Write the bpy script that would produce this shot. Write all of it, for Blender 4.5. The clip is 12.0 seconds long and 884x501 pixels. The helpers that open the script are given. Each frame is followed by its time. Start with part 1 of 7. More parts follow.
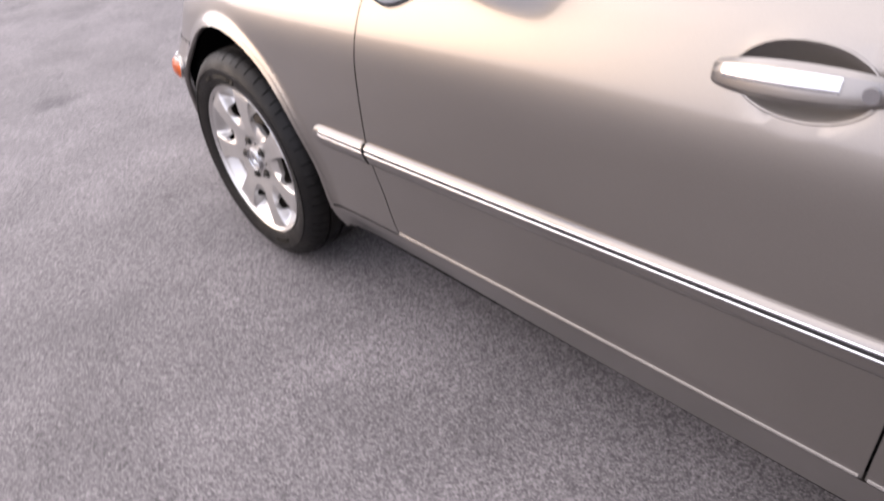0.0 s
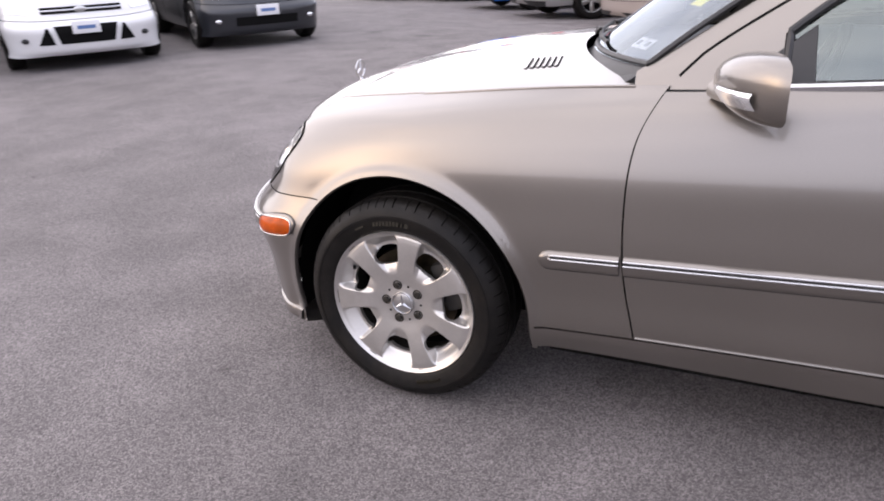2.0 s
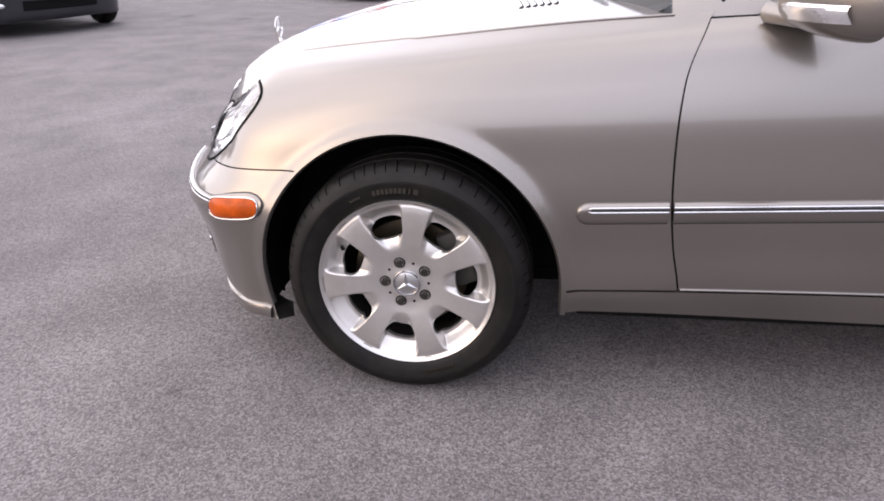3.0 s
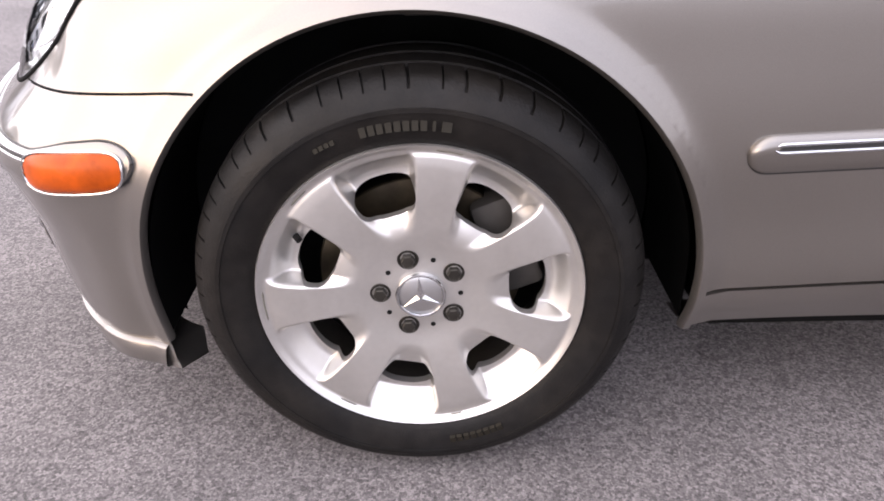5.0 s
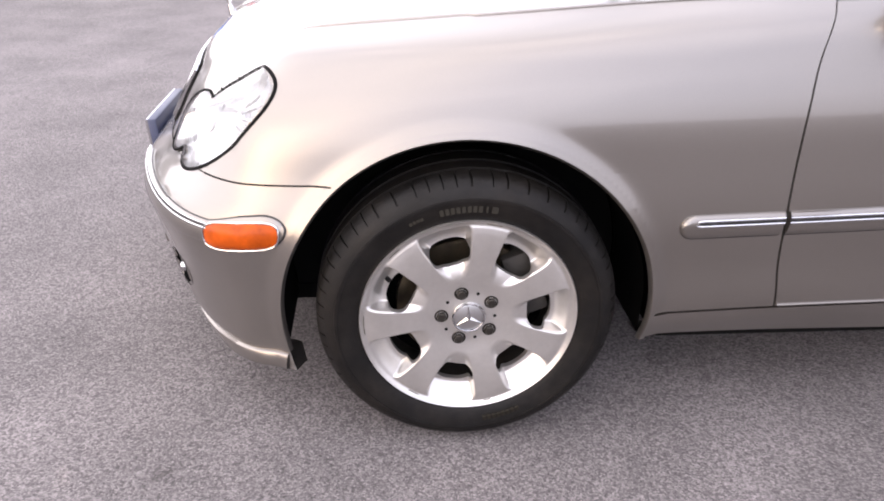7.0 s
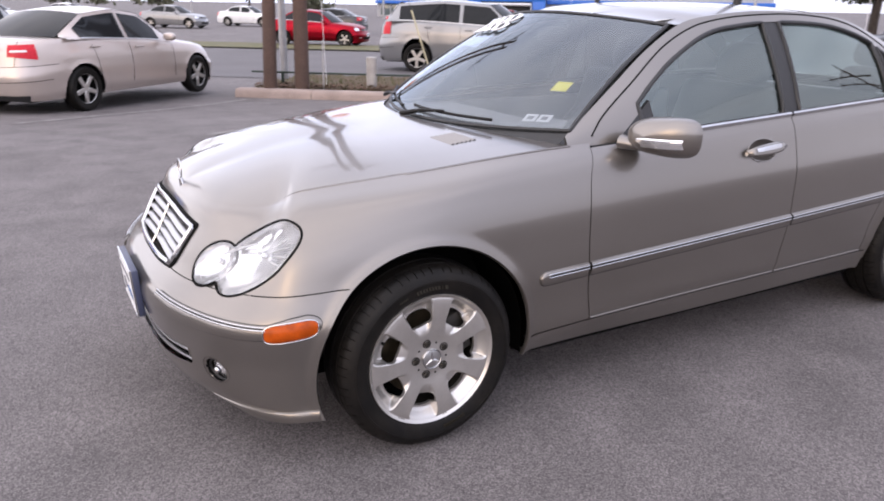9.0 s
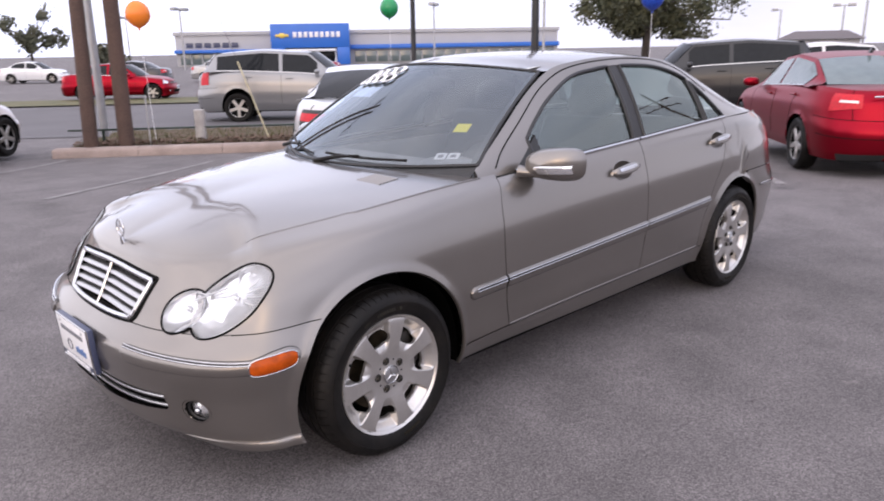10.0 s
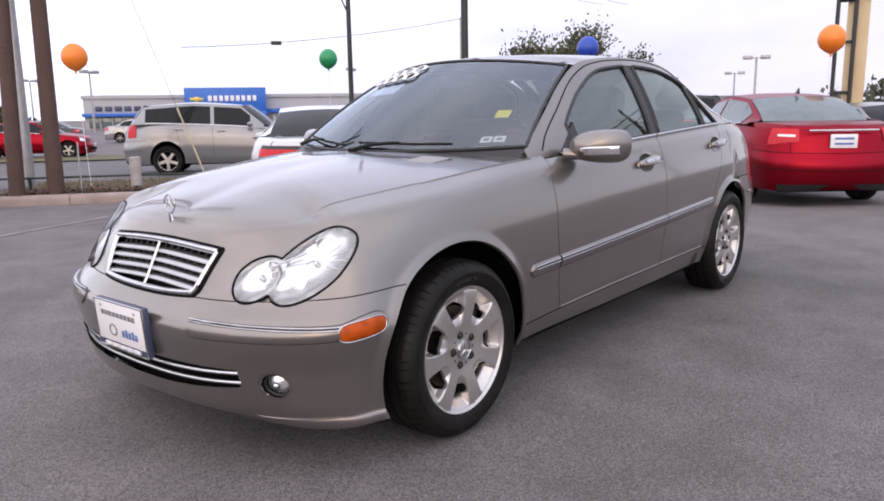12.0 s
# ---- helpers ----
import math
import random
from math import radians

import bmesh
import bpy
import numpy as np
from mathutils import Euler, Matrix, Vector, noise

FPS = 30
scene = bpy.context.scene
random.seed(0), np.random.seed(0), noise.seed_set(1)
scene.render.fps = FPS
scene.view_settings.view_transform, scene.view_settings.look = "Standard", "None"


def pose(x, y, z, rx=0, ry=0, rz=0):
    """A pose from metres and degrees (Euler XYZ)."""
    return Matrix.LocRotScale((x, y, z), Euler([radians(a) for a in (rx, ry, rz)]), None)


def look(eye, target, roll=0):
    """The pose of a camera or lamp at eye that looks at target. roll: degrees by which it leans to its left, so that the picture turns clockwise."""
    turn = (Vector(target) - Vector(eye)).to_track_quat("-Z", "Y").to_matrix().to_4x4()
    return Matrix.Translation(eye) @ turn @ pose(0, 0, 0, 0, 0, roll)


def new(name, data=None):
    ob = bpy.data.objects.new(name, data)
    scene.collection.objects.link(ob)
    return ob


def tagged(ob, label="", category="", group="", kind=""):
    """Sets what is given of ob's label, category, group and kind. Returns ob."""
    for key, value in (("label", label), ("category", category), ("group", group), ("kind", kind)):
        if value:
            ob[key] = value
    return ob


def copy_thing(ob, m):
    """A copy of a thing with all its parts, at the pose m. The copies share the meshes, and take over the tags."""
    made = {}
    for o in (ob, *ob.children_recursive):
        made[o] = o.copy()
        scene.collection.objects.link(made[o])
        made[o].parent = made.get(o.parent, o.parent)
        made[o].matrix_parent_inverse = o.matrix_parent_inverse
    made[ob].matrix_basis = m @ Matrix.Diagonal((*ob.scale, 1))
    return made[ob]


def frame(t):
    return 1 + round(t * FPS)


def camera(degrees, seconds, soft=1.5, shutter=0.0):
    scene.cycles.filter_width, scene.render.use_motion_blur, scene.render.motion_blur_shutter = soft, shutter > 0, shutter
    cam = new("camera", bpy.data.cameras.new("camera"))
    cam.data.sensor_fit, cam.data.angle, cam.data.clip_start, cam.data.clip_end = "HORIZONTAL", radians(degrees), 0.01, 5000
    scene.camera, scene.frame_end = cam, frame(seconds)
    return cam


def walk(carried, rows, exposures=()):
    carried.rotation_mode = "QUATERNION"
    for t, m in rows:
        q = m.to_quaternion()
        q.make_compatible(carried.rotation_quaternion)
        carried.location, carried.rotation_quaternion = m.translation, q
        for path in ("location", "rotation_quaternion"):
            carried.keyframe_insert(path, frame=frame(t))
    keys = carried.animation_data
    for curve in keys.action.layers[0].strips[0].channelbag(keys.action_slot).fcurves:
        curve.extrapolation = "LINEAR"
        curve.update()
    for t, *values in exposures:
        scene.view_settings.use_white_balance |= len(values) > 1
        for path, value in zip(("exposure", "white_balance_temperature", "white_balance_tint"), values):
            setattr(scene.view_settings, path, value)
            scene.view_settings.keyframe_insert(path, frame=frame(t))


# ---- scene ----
from mathutils.bvhtree import BVHTree

cam = camera(62.0, 12.0, soft=1.8, shutter=0.3)
PATH = [
    (0, (1.837, -0.766, 1.228), (0.529, 0.243, 0.102), -7.9),
    (0.5, (1.678, -1.113, 1.327), (0.525, 0.266, 0.451), -3.7),
    (1, (1.515, -1.328, 1.32), (0.415, 0.159, 0.56), -0.7),
    (1.5, (1.221, -1.511, 1.302), (0.208, 0.039, 0.547), -1.2),
    (2, (0.916, -1.648, 1.28), (0.135, 0.018, 0.498), -2.6),
    (2.5, (0.599, -1.697, 1.217), (0.086, 0.056, 0.403), -2.8),
    (3, (0.353, -1.59, 1.141), (0.062, 0.21, 0.32), -1.8),
    (3.2, (0.269, -1.527, 1.094), (0.045, 0.284, 0.277), -1.2),
    (4.8, (0.027, -0.85, 0.867), (0.042, 0.896, -0.107), -1.0),
    (5, (0.025, -0.829, 0.864), (0.035, 0.912, -0.121), -0.8),
    (5.5, (0.006, -0.823, 0.858), (0.016, 0.919, -0.125), 0.4),
    (6, (-0.02, -0.874, 0.886), (-0.002, 0.865, -0.103), 0.5),
    (6.5, (-0.112, -1.04, 0.985), (0.007, 0.71, 0.025), 1.3),
    (6.7, (-0.133, -1.122, 1.045), (-0.006, 0.635, 0.098), 1.3),
    (8.3, (-0.655, -1.704, 1.33), (0.022, 0.038, 0.618), 2.4),
    (8.5, (-0.763, -1.746, 1.346), (-0.004, -0.028, 0.657), 1.8),
    (9, (-1.041, -1.845, 1.393), (-0.097, -0.199, 0.761), 1.0),
    (9.5, (-1.329, -1.858, 1.422), (-0.182, -0.324, 0.846), -0.6),
    (10, (-1.561, -1.873, 1.44), (-0.222, -0.484, 0.914), -1.0),
    (10.5, (-1.731, -1.793, 1.452), (-0.286, -0.498, 0.971), -0.5),
    (11, (-1.867, -1.614, 1.393), (-0.408, -0.347, 0.878), -0.8),
    (11.5, (-1.918, -1.511, 1.262), (-0.421, -0.262, 0.815), -0.9),
    (12, (-1.941, -1.476, 1.115), (-0.42, -0.228, 0.752), -0.9),
]
EXPOSURES = [(0.0, 0.76, 6500, 18), (0.5, 0.62, 6500, 18), (1.0, 0.31, 6500, 18), (2.2, 0.31, 6500, 18), (3.2, 0.54, 6500, 18), (4.9, 0.94, 6600, 18), (6.5, 0.92, 6600, 18), (8.5, 0.28, 6400, 18), (10.0, 0.03, 6400, 19), (12.0, -0.13, 6400, 19)]
walk(cam, [(t, look(eye, target, roll)) for t, eye, target, roll in PATH], EXPOSURES)

# ---- light ----
world = bpy.data.worlds.new("overcast_sky")
scene.world = world
world.use_nodes = True
wn, wl = world.node_tree.nodes, world.node_tree.links
wn.clear()
sky = wn.new("ShaderNodeTexSky")
sky.sky_type, sky.sun_disc = "NISHITA", False
sky.sun_elevation, sky.sun_rotation = radians(14), radians(231)
sky.dust_density, sky.air_density = 4.0, 1.2
cover = wn.new("ShaderNodeMix")
cover.data_type = "RGBA"
cover.inputs[0].default_value = 0.75
coord = wn.new("ShaderNodeTexCoord")
clouds = wn.new("ShaderNodeTexNoise")
clouds.inputs["Scale"].default_value, clouds.inputs["Detail"].default_value = 3.0, 5.0
stretch = wn.new("ShaderNodeMapping")
stretch.inputs["Scale"].default_value = (1, 1, 3)
ramp = wn.new("ShaderNodeValToRGB")
ramp.color_ramp.elements[0].position, ramp.color_ramp.elements[0].color = 0.3, (14.4, 15.0, 16.8, 1)
ramp.color_ramp.elements[1].position, ramp.color_ramp.elements[1].color = 0.7, (20.2, 20.3, 21.4, 1)
back, out = wn.new("ShaderNodeBackground"), wn.new("ShaderNodeOutputWorld")
back.inputs["Strength"].default_value = 0.1
wl.new(coord.outputs["Generated"], stretch.inputs["Vector"])
wl.new(stretch.outputs["Vector"], clouds.inputs["Vector"])
wl.new(clouds.outputs["Fac"], ramp.inputs["Fac"])
wl.new(sky.outputs["Color"], cover.inputs[6])
wl.new(ramp.outputs["Color"], cover.inputs[7])
# thin bright cloud to the north-west, duller to the south-east
glow = wn.new("ShaderNodeVectorMath")
glow.operation = "DOT_PRODUCT"
glow.inputs[1].default_value = Vector((-0.85, 0.20, 0.45)).normalized()
wl.new(coord.outputs["Generated"], glow.inputs[0])
tint = wn.new("ShaderNodeValToRGB")
tint.color_ramp.elements[0].position, tint.color_ramp.elements[0].color = 0.0, (0.70, 0.70, 0.72, 1)
tint.color_ramp.elements[1].position, tint.color_ramp.elements[1].color = 1.0, (1.46, 1.40, 1.32, 1)
for at, col in ((0.15, (0.76, 0.76, 0.78, 1)), (0.38, (0.91, 0.95, 1.03, 1)), (0.52, (1.04, 1.07, 1.14, 1)), (0.74, (1.30, 1.27, 1.22, 1))):
    el = tint.color_ramp.elements.new(at)
    el.color = col
spread = wn.new("ShaderNodeMapRange")
spread.inputs[1].default_value, spread.inputs[2].default_value = -1.0, 1.0
wl.new(glow.outputs["Value"], spread.inputs[0])
wl.new(spread.outputs[0], tint.inputs["Fac"])
lit = wn.new("ShaderNodeMix")
lit.data_type, lit.blend_type = "RGBA", "MULTIPLY"
lit.inputs[0].default_value = 1.0
wl.new(cover.outputs[2], lit.inputs[6])
wl.new(tint.outputs["Color"], lit.inputs[7])
wl.new(lit.outputs[2], back.inputs["Color"])
wl.new(back.outputs["Background"], out.inputs["Surface"])
sun = new("sun", bpy.data.lights.new("sun", "SUN"))
sun.data.energy, sun.data.angle, sun.data.color = 0.6, radians(120), (1.0, 0.95, 0.89)
sun.matrix_world = look((0, 0, 30), (15, 12, 15.0))


# ---- materials ----
def material(name, color, rough=0.5, metal=0.0, vary=0.0, scale=8.0, bump=0.0, bump_scale=60.0, coat=0.0, second=None, fine=0.0, fine_scale=120.0, rough_vary=0.0, spec=0.5):
    """A surface with broad variation (vary, scale), fine grain (fine, fine_scale) and relief, all in metres of the object."""
    m = bpy.data.materials.new(name)
    m.use_nodes = True
    n, l = m.node_tree.nodes, m.node_tree.links
    b = n["Principled BSDF"]
    b.inputs["Base Color"].default_value = (*color, 1)
    b.inputs["Roughness"].default_value, b.inputs["Metallic"].default_value = rough, metal
    b.inputs["Coat Weight"].default_value, b.inputs["Coat Roughness"].default_value = coat, 0.1
    b.inputs["Specular IOR Level"].default_value = spec
    tc = n.new("ShaderNodeTexCoord")

    def tex(s, detail=4.0):
        t = n.new("ShaderNodeTexNoise")
        t.inputs["Scale"].default_value, t.inputs["Detail"].default_value = s, detail
        l.new(tc.outputs["Object"], t.inputs["Vector"])
        return t.outputs["Fac"]

    def ramped(fac, lo, hi):
        r = n.new("ShaderNodeMapRange")
        r.inputs[1].default_value, r.inputs[2].default_value, r.inputs[3].default_value, r.inputs[4].default_value = 0.3, 0.7, lo, hi
        l.new(fac, r.inputs[0])
        return r.outputs[0]

    if vary or fine:
        mix = n.new("ShaderNodeMix")
        mix.data_type = "RGBA"
        other = second or tuple(c * (1 - vary) for c in color)
        mix.inputs[6].default_value, mix.inputs[7].default_value = (*color, 1), (*other, 1)
        l.new(ramped(tex(scale), 0, 1), mix.inputs[0])
        last = mix.outputs[2]
        if fine:
            mul = n.new("ShaderNodeMix")
            mul.data_type, mul.blend_type = "RGBA", "MULTIPLY"
            mul.inputs[0].default_value = 1.0
            gray = n.new("ShaderNodeCombineColor")
            v = ramped(tex(fine_scale, 2.0), 1 - fine, 1 + fine)
            for k in range(3):
                l.new(v, gray.inputs[k])
            l.new(last, mul.inputs[6])
            l.new(gray.outputs[0], mul.inputs[7])
            last = mul.outputs[2]
        l.new(last, b.inputs["Base Color"])
    if rough_vary:
        l.new(ramped(tex(scale * 1.7), rough - rough_vary, rough + rough_vary), b.inputs["Roughness"])
    if bump:
        k = n.new("ShaderNodeBump")
        k.inputs["Strength"].default_value, k.inputs["Distance"].default_value = bump, 0.01
        l.new(tex(bump_scale), k.inputs["Height"])
        l.new(k.outputs["Normal"], b.inputs["Normal"])
    return m


def paint(name, color, metal=0.55, rough=0.32, coat=1.0):
    return material(name, color, rough, metal, vary=0.04, scale=3.0, coat=coat, fine=0.05, fine_scale=900.0)


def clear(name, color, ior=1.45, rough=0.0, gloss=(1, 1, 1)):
    m = bpy.data.materials.new(name)
    m.use_nodes = True
    n, l = m.node_tree.nodes, m.node_tree.links
    n.clear()
    glossy, thin, mixer, fres, o = (n.new("ShaderNode" + k) for k in ("BsdfGlossy", "BsdfTransparent", "MixShader", "Fresnel", "OutputMaterial"))
    glossy.inputs["Roughness"].default_value = rough
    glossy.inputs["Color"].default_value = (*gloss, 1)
    thin.inputs["Color"].default_value = (*color, 1)
    fres.inputs["IOR"].default_value = ior
    l.new(fres.outputs[0], mixer.inputs[0])
    l.new(thin.outputs[0], mixer.inputs[1])
    l.new(glossy.outputs[0], mixer.inputs[2])
    l.new(mixer.outputs[0], o.inputs["Surface"])
    return m


M = {
    "pewter": paint("pewter_paint", (0.214, 0.196, 0.178), 0.82, 0.29),
    "underbody": material("underbody_black", (0.006, 0.006, 0.006), 0.9, spec=0.04, vary=0.4, scale=15),
    "trim": material("black_trim", (0.018, 0.018, 0.019), 0.45, vary=0.3, scale=20),
    "gap": material("shut_gap", (0.006, 0.006, 0.006), 0.9, spec=0.1),
    "chrome": material("chrome", (0.60, 0.60, 0.61), 0.12, 1.0, vary=0.08, scale=30, rough_vary=0.05),
    "satin": material("satin_metal", (0.6, 0.6, 0.6), 0.3, 1.0, vary=0.1, scale=40),
    "alloy": material("alloy_silver", (0.57, 0.55, 0.525), 0.33, 0.82, vary=0.14, scale=14, coat=0.3, fine=0.02, fine_scale=120, rough_vary=0.02),
    "barrel": material("alloy_inner_barrel", (0.060, 0.054, 0.047), 0.6, 0.4, vary=0.35, scale=18, second=(0.03, 0.025, 0.02)),
    "rubber": material("tyre_rubber", (0.0045, 0.0042, 0.0042), 0.5, spec=0.18, vary=0.5, scale=9, second=(0.010, 0.0085, 0.0072), bump=0.12, bump_scale=260, fine=0.25, fine_scale=60, rough_vary=0.12),
    "rubber_bar": material("tyre_marking", (0.018, 0.0155, 0.011), 0.6, spec=0.15, vary=0.2),
    "disc": material("brake_disc", (0.15, 0.12, 0.08), 0.34, 0.85, vary=0.6, scale=14, second=(0.03, 0.024, 0.018)),
    "caliper": material("cast_iron", (0.045, 0.04, 0.035), 0.7, 0.3, vary=0.5, scale=25),
    "bolt": material("bolt_steel", (0.06, 0.055, 0.048), 0.4, 0.8, vary=0.4, scale=80),
    "scuff": material("scuffed_alloy", (0.16, 0.15, 0.12), 0.7, 0.2, vary=0.4, scale=90),
    "amber": material("amber_lens", (0.46, 0.072, 0.003), 0.3, vary=0.4, scale=40, coat=0.0, spec=0.2),
    "reflector": material("headlight_reflector", (0.85, 0.86, 0.88), 0.13, 0.85, vary=0.06, scale=20),
    "lens": clear("clear_lens", (0.97, 0.98, 0.99)),
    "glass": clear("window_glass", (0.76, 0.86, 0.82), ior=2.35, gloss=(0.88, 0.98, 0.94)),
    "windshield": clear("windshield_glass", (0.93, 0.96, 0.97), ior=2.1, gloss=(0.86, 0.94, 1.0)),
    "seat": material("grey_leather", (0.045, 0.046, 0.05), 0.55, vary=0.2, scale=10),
    "dash": material("dashboard_plastic", (0.30, 0.31, 0.33), 0.6, vary=0.2),
    "white": material("white_plastic", (0.75, 0.75, 0.76), 0.45, vary=0.06),
    "blue_text": material("blue_print", (0.10, 0.18, 0.38), 0.5, vary=0.1),
    "grey_text": material("grey_print", (0.2, 0.2, 0.22), 0.5, vary=0.1),
    "frame_navy": material("navy_plate_frame", (0.05, 0.06, 0.11), 0.4, vary=0.2),
    "yellow": material("yellow_sticker", (0.78, 0.72, 0.06), 0.6, vary=0.08),
}


M["pewter"].node_tree.nodes["Principled BSDF"].inputs["Coat Roughness"].default_value = 0.07


# ---- mesh helpers ----
def grid(P, closed=False):
    """Vertices and quads of a grid of places P[i][j]; closed: the first axis joins on itself."""
    P = np.asarray(P, float)
    a, b = P.shape[:2]
    i, j = np.meshgrid(np.arange(a if closed else a - 1), np.arange(b - 1), indexing="ij")
    k, i2 = i * b + j, ((i + 1) % a) * b + j
    return P.reshape(-1, 3), np.stack([k, i2, i2 + 1, k + 1], -1).reshape(-1, 4)


def joined(*pieces):
    vs, fs, n = [], [], 0
    for v, f in pieces:
        vs.append(np.asarray(v, float))
        fs += [[int(k) + n for k in q] for q in f]
        n += len(v)
    return np.concatenate(vs), fs


def part(name, geo, mat, parent=None, label="", sharp=35):
    """Links one mesh under a thing. geo: a bmesh or (vertices, faces)."""
    me = bpy.data.meshes.new(name)
    if isinstance(geo, bmesh.types.BMesh):
        geo.to_mesh(me)
        geo.free()
    else:
        v, f = geo
        me.from_pydata([tuple(map(float, p)) for p in v], [], [[int(k) for k in q] for q in f])
    me.materials.append(M[mat] if isinstance(mat, str) else mat)
    me.shade_smooth()
    if sharp:
        me.set_sharp_from_angle(angle=radians(sharp))
    ob = new(name, me)
    if parent:
        ob.parent = parent
    if label:
        tagged(ob, label)
    return ob


def thing(name, m, label, category, group="", kind=""):
    e = new(name)
    e.empty_display_size = 0.2
    e.matrix_world = m
    return tagged(e, label, category, group, kind)


def box(x0, x1, y0, y1, z0, z1, bevel=0.0, seg=2):
    bm = bmesh.new()
    bmesh.ops.create_cube(bm, size=1)
    for v in bm.verts:
        v.co = Vector(((x0 + x1) / 2 + v.co.x * (x1 - x0), (y0 + y1) / 2 + v.co.y * (y1 - y0), (z0 + z1) / 2 + v.co.z * (z1 - z0)))
    if bevel:
        bmesh.ops.bevel(bm, geom=bm.edges[:], offset=bevel, segments=seg, affect="EDGES", profile=0.5)
    return bm


def flat(bm):
    bm.verts.index_update()
    out = [tuple(v.co) for v in bm.verts], [[v.index for v in f.verts] for f in bm.faces]
    bm.free()
    return out


def tube(points, radius, sides=8, closed=False, flatten=1.0, ref=(0, 0, 1)):
    """A round bar along a line of places; radius: one number or one for each place."""
    P = np.asarray(points, float)
    n = len(P)
    T = np.roll(P, -1, 0) - np.roll(P, 1, 0) if closed else np.gradient(P, axis=0)
    T /= np.maximum(np.linalg.norm(T, axis=1, keepdims=True), 1e-9)
    A = np.cross(T, ref)
    bad = np.linalg.norm(A, axis=1) < 1e-3
    A[bad] = np.cross(T[bad], (1, 0.2, 0))
    A /= np.linalg.norm(A, axis=1, keepdims=True)
    B = np.cross(A, T)
    R = np.broadcast_to(np.asarray(radius, float), (n,))[:, None, None]
    t = np.linspace(0, 2 * np.pi, sides, endpoint=False)
    ring = P[:, None] + R * (np.cos(t)[None, :, None] * A[:, None] + flatten * np.sin(t)[None, :, None] * B[:, None])
    v, f = grid(ring.transpose(1, 0, 2), closed=True)
    v = ring.transpose(1, 0, 2).reshape(-1, 3)
    f = [list(q) for q in f]
    if closed:
        f += [[j * n + n - 1, ((j + 1) % sides) * n + n - 1, ((j + 1) % sides) * n, j * n] for j in range(sides)]
    else:
        f += [[j * n for j in range(sides)], [j * n + n - 1 for j in reversed(range(sides))]]
    return v, f


def lathe(profile, steps=48, axis="y"):
    """Turns (radius, along) pairs round an axis."""
    p = np.asarray(profile, float)
    t = np.linspace(0, 2 * np.pi, steps, endpoint=False)
    r, h = p[:, 0][None], np.broadcast_to(p[:, 1][None], (steps, len(p)))
    a, b = r * np.cos(t)[:, None], r * np.sin(t)[:, None]
    return grid(np.stack([a, h, b] if axis == "y" else [a, b, h], -1), closed=True)


def blob(c, r, power=(2.0, 2.0), nu=24, nv=14):
    """A superellipsoid."""
    u, v = np.meshgrid(np.linspace(0, 2 * np.pi, nu, endpoint=False), np.linspace(-np.pi / 2, np.pi / 2, nv), indexing="ij")

    def pw(a, e):
        return np.sign(a) * np.abs(a) ** (2 / e)

    P = np.stack([c[0] + r[0] * pw(np.cos(v), power[1]) * pw(np.cos(u), power[0]), c[1] + r[1] * pw(np.cos(v), power[1]) * pw(np.sin(u), power[0]), c[2] + r[2] * pw(np.sin(v), power[1])], -1)
    return grid(P, closed=True)


def moved(geo, m):
    v, f = geo
    return [tuple(m @ Vector(p)) for p in v], f


def spline(xs, Y):
    """A smooth curve through a few knots (cubic, with slopes from the neighbours)."""
    xs, Y = np.asarray(xs, float), np.asarray(Y, float)
    S = np.empty_like(Y)
    w = (slice(None),) + (None,) * (Y.ndim - 1)
    S[1:-1] = (Y[2:] - Y[:-2]) / (xs[2:] - xs[:-2])[w]
    S[0], S[-1] = (Y[1] - Y[0]) / (xs[1] - xs[0]), (Y[-1] - Y[-2]) / (xs[-1] - xs[-2])

    def at(x):
        x = np.asarray(x, float)
        i = np.clip(np.searchsorted(xs, x, side="right") - 1, 0, len(xs) - 2)
        h = xs[i + 1] - xs[i]
        t = np.clip((x - xs[i]) / h, -0.5, 1.5)
        e = (...,) + (None,) * (Y.ndim - 1)
        h, t = h[e], t[e]
        return (2 * t**3 - 3 * t**2 + 1) * Y[i] + (t**3 - 2 * t**2 + t) * h * S[i] + (3 * t**2 - 2 * t**3) * Y[i + 1] + (t**3 - t**2) * h * S[i + 1]

    return at


# ---- the silver saloon: its shape ----
# x runs back from the front axle, L out from the middle line, z up; the outline in plan is walked by u from the nose (0) to the tail (15).
OUT_X = [-0.760, -0.765, -0.759, -0.721, -0.634, -0.520, -0.36, 0.0, 0.5, 1.2, 2.0, 2.7, 3.2, 3.5, 3.67, 3.75, 3.77, 3.75]
OUT_L = [-0.25, 0.0, 0.25, 0.45, 0.65, 0.775, 0.824, 0.845, 0.852, 0.857, 0.857, 0.848, 0.815, 0.735, 0.58, 0.30, 0.0, -0.30]
outline = spline(np.arange(-1, 17), np.stack([OUT_X, OUT_L], -1))
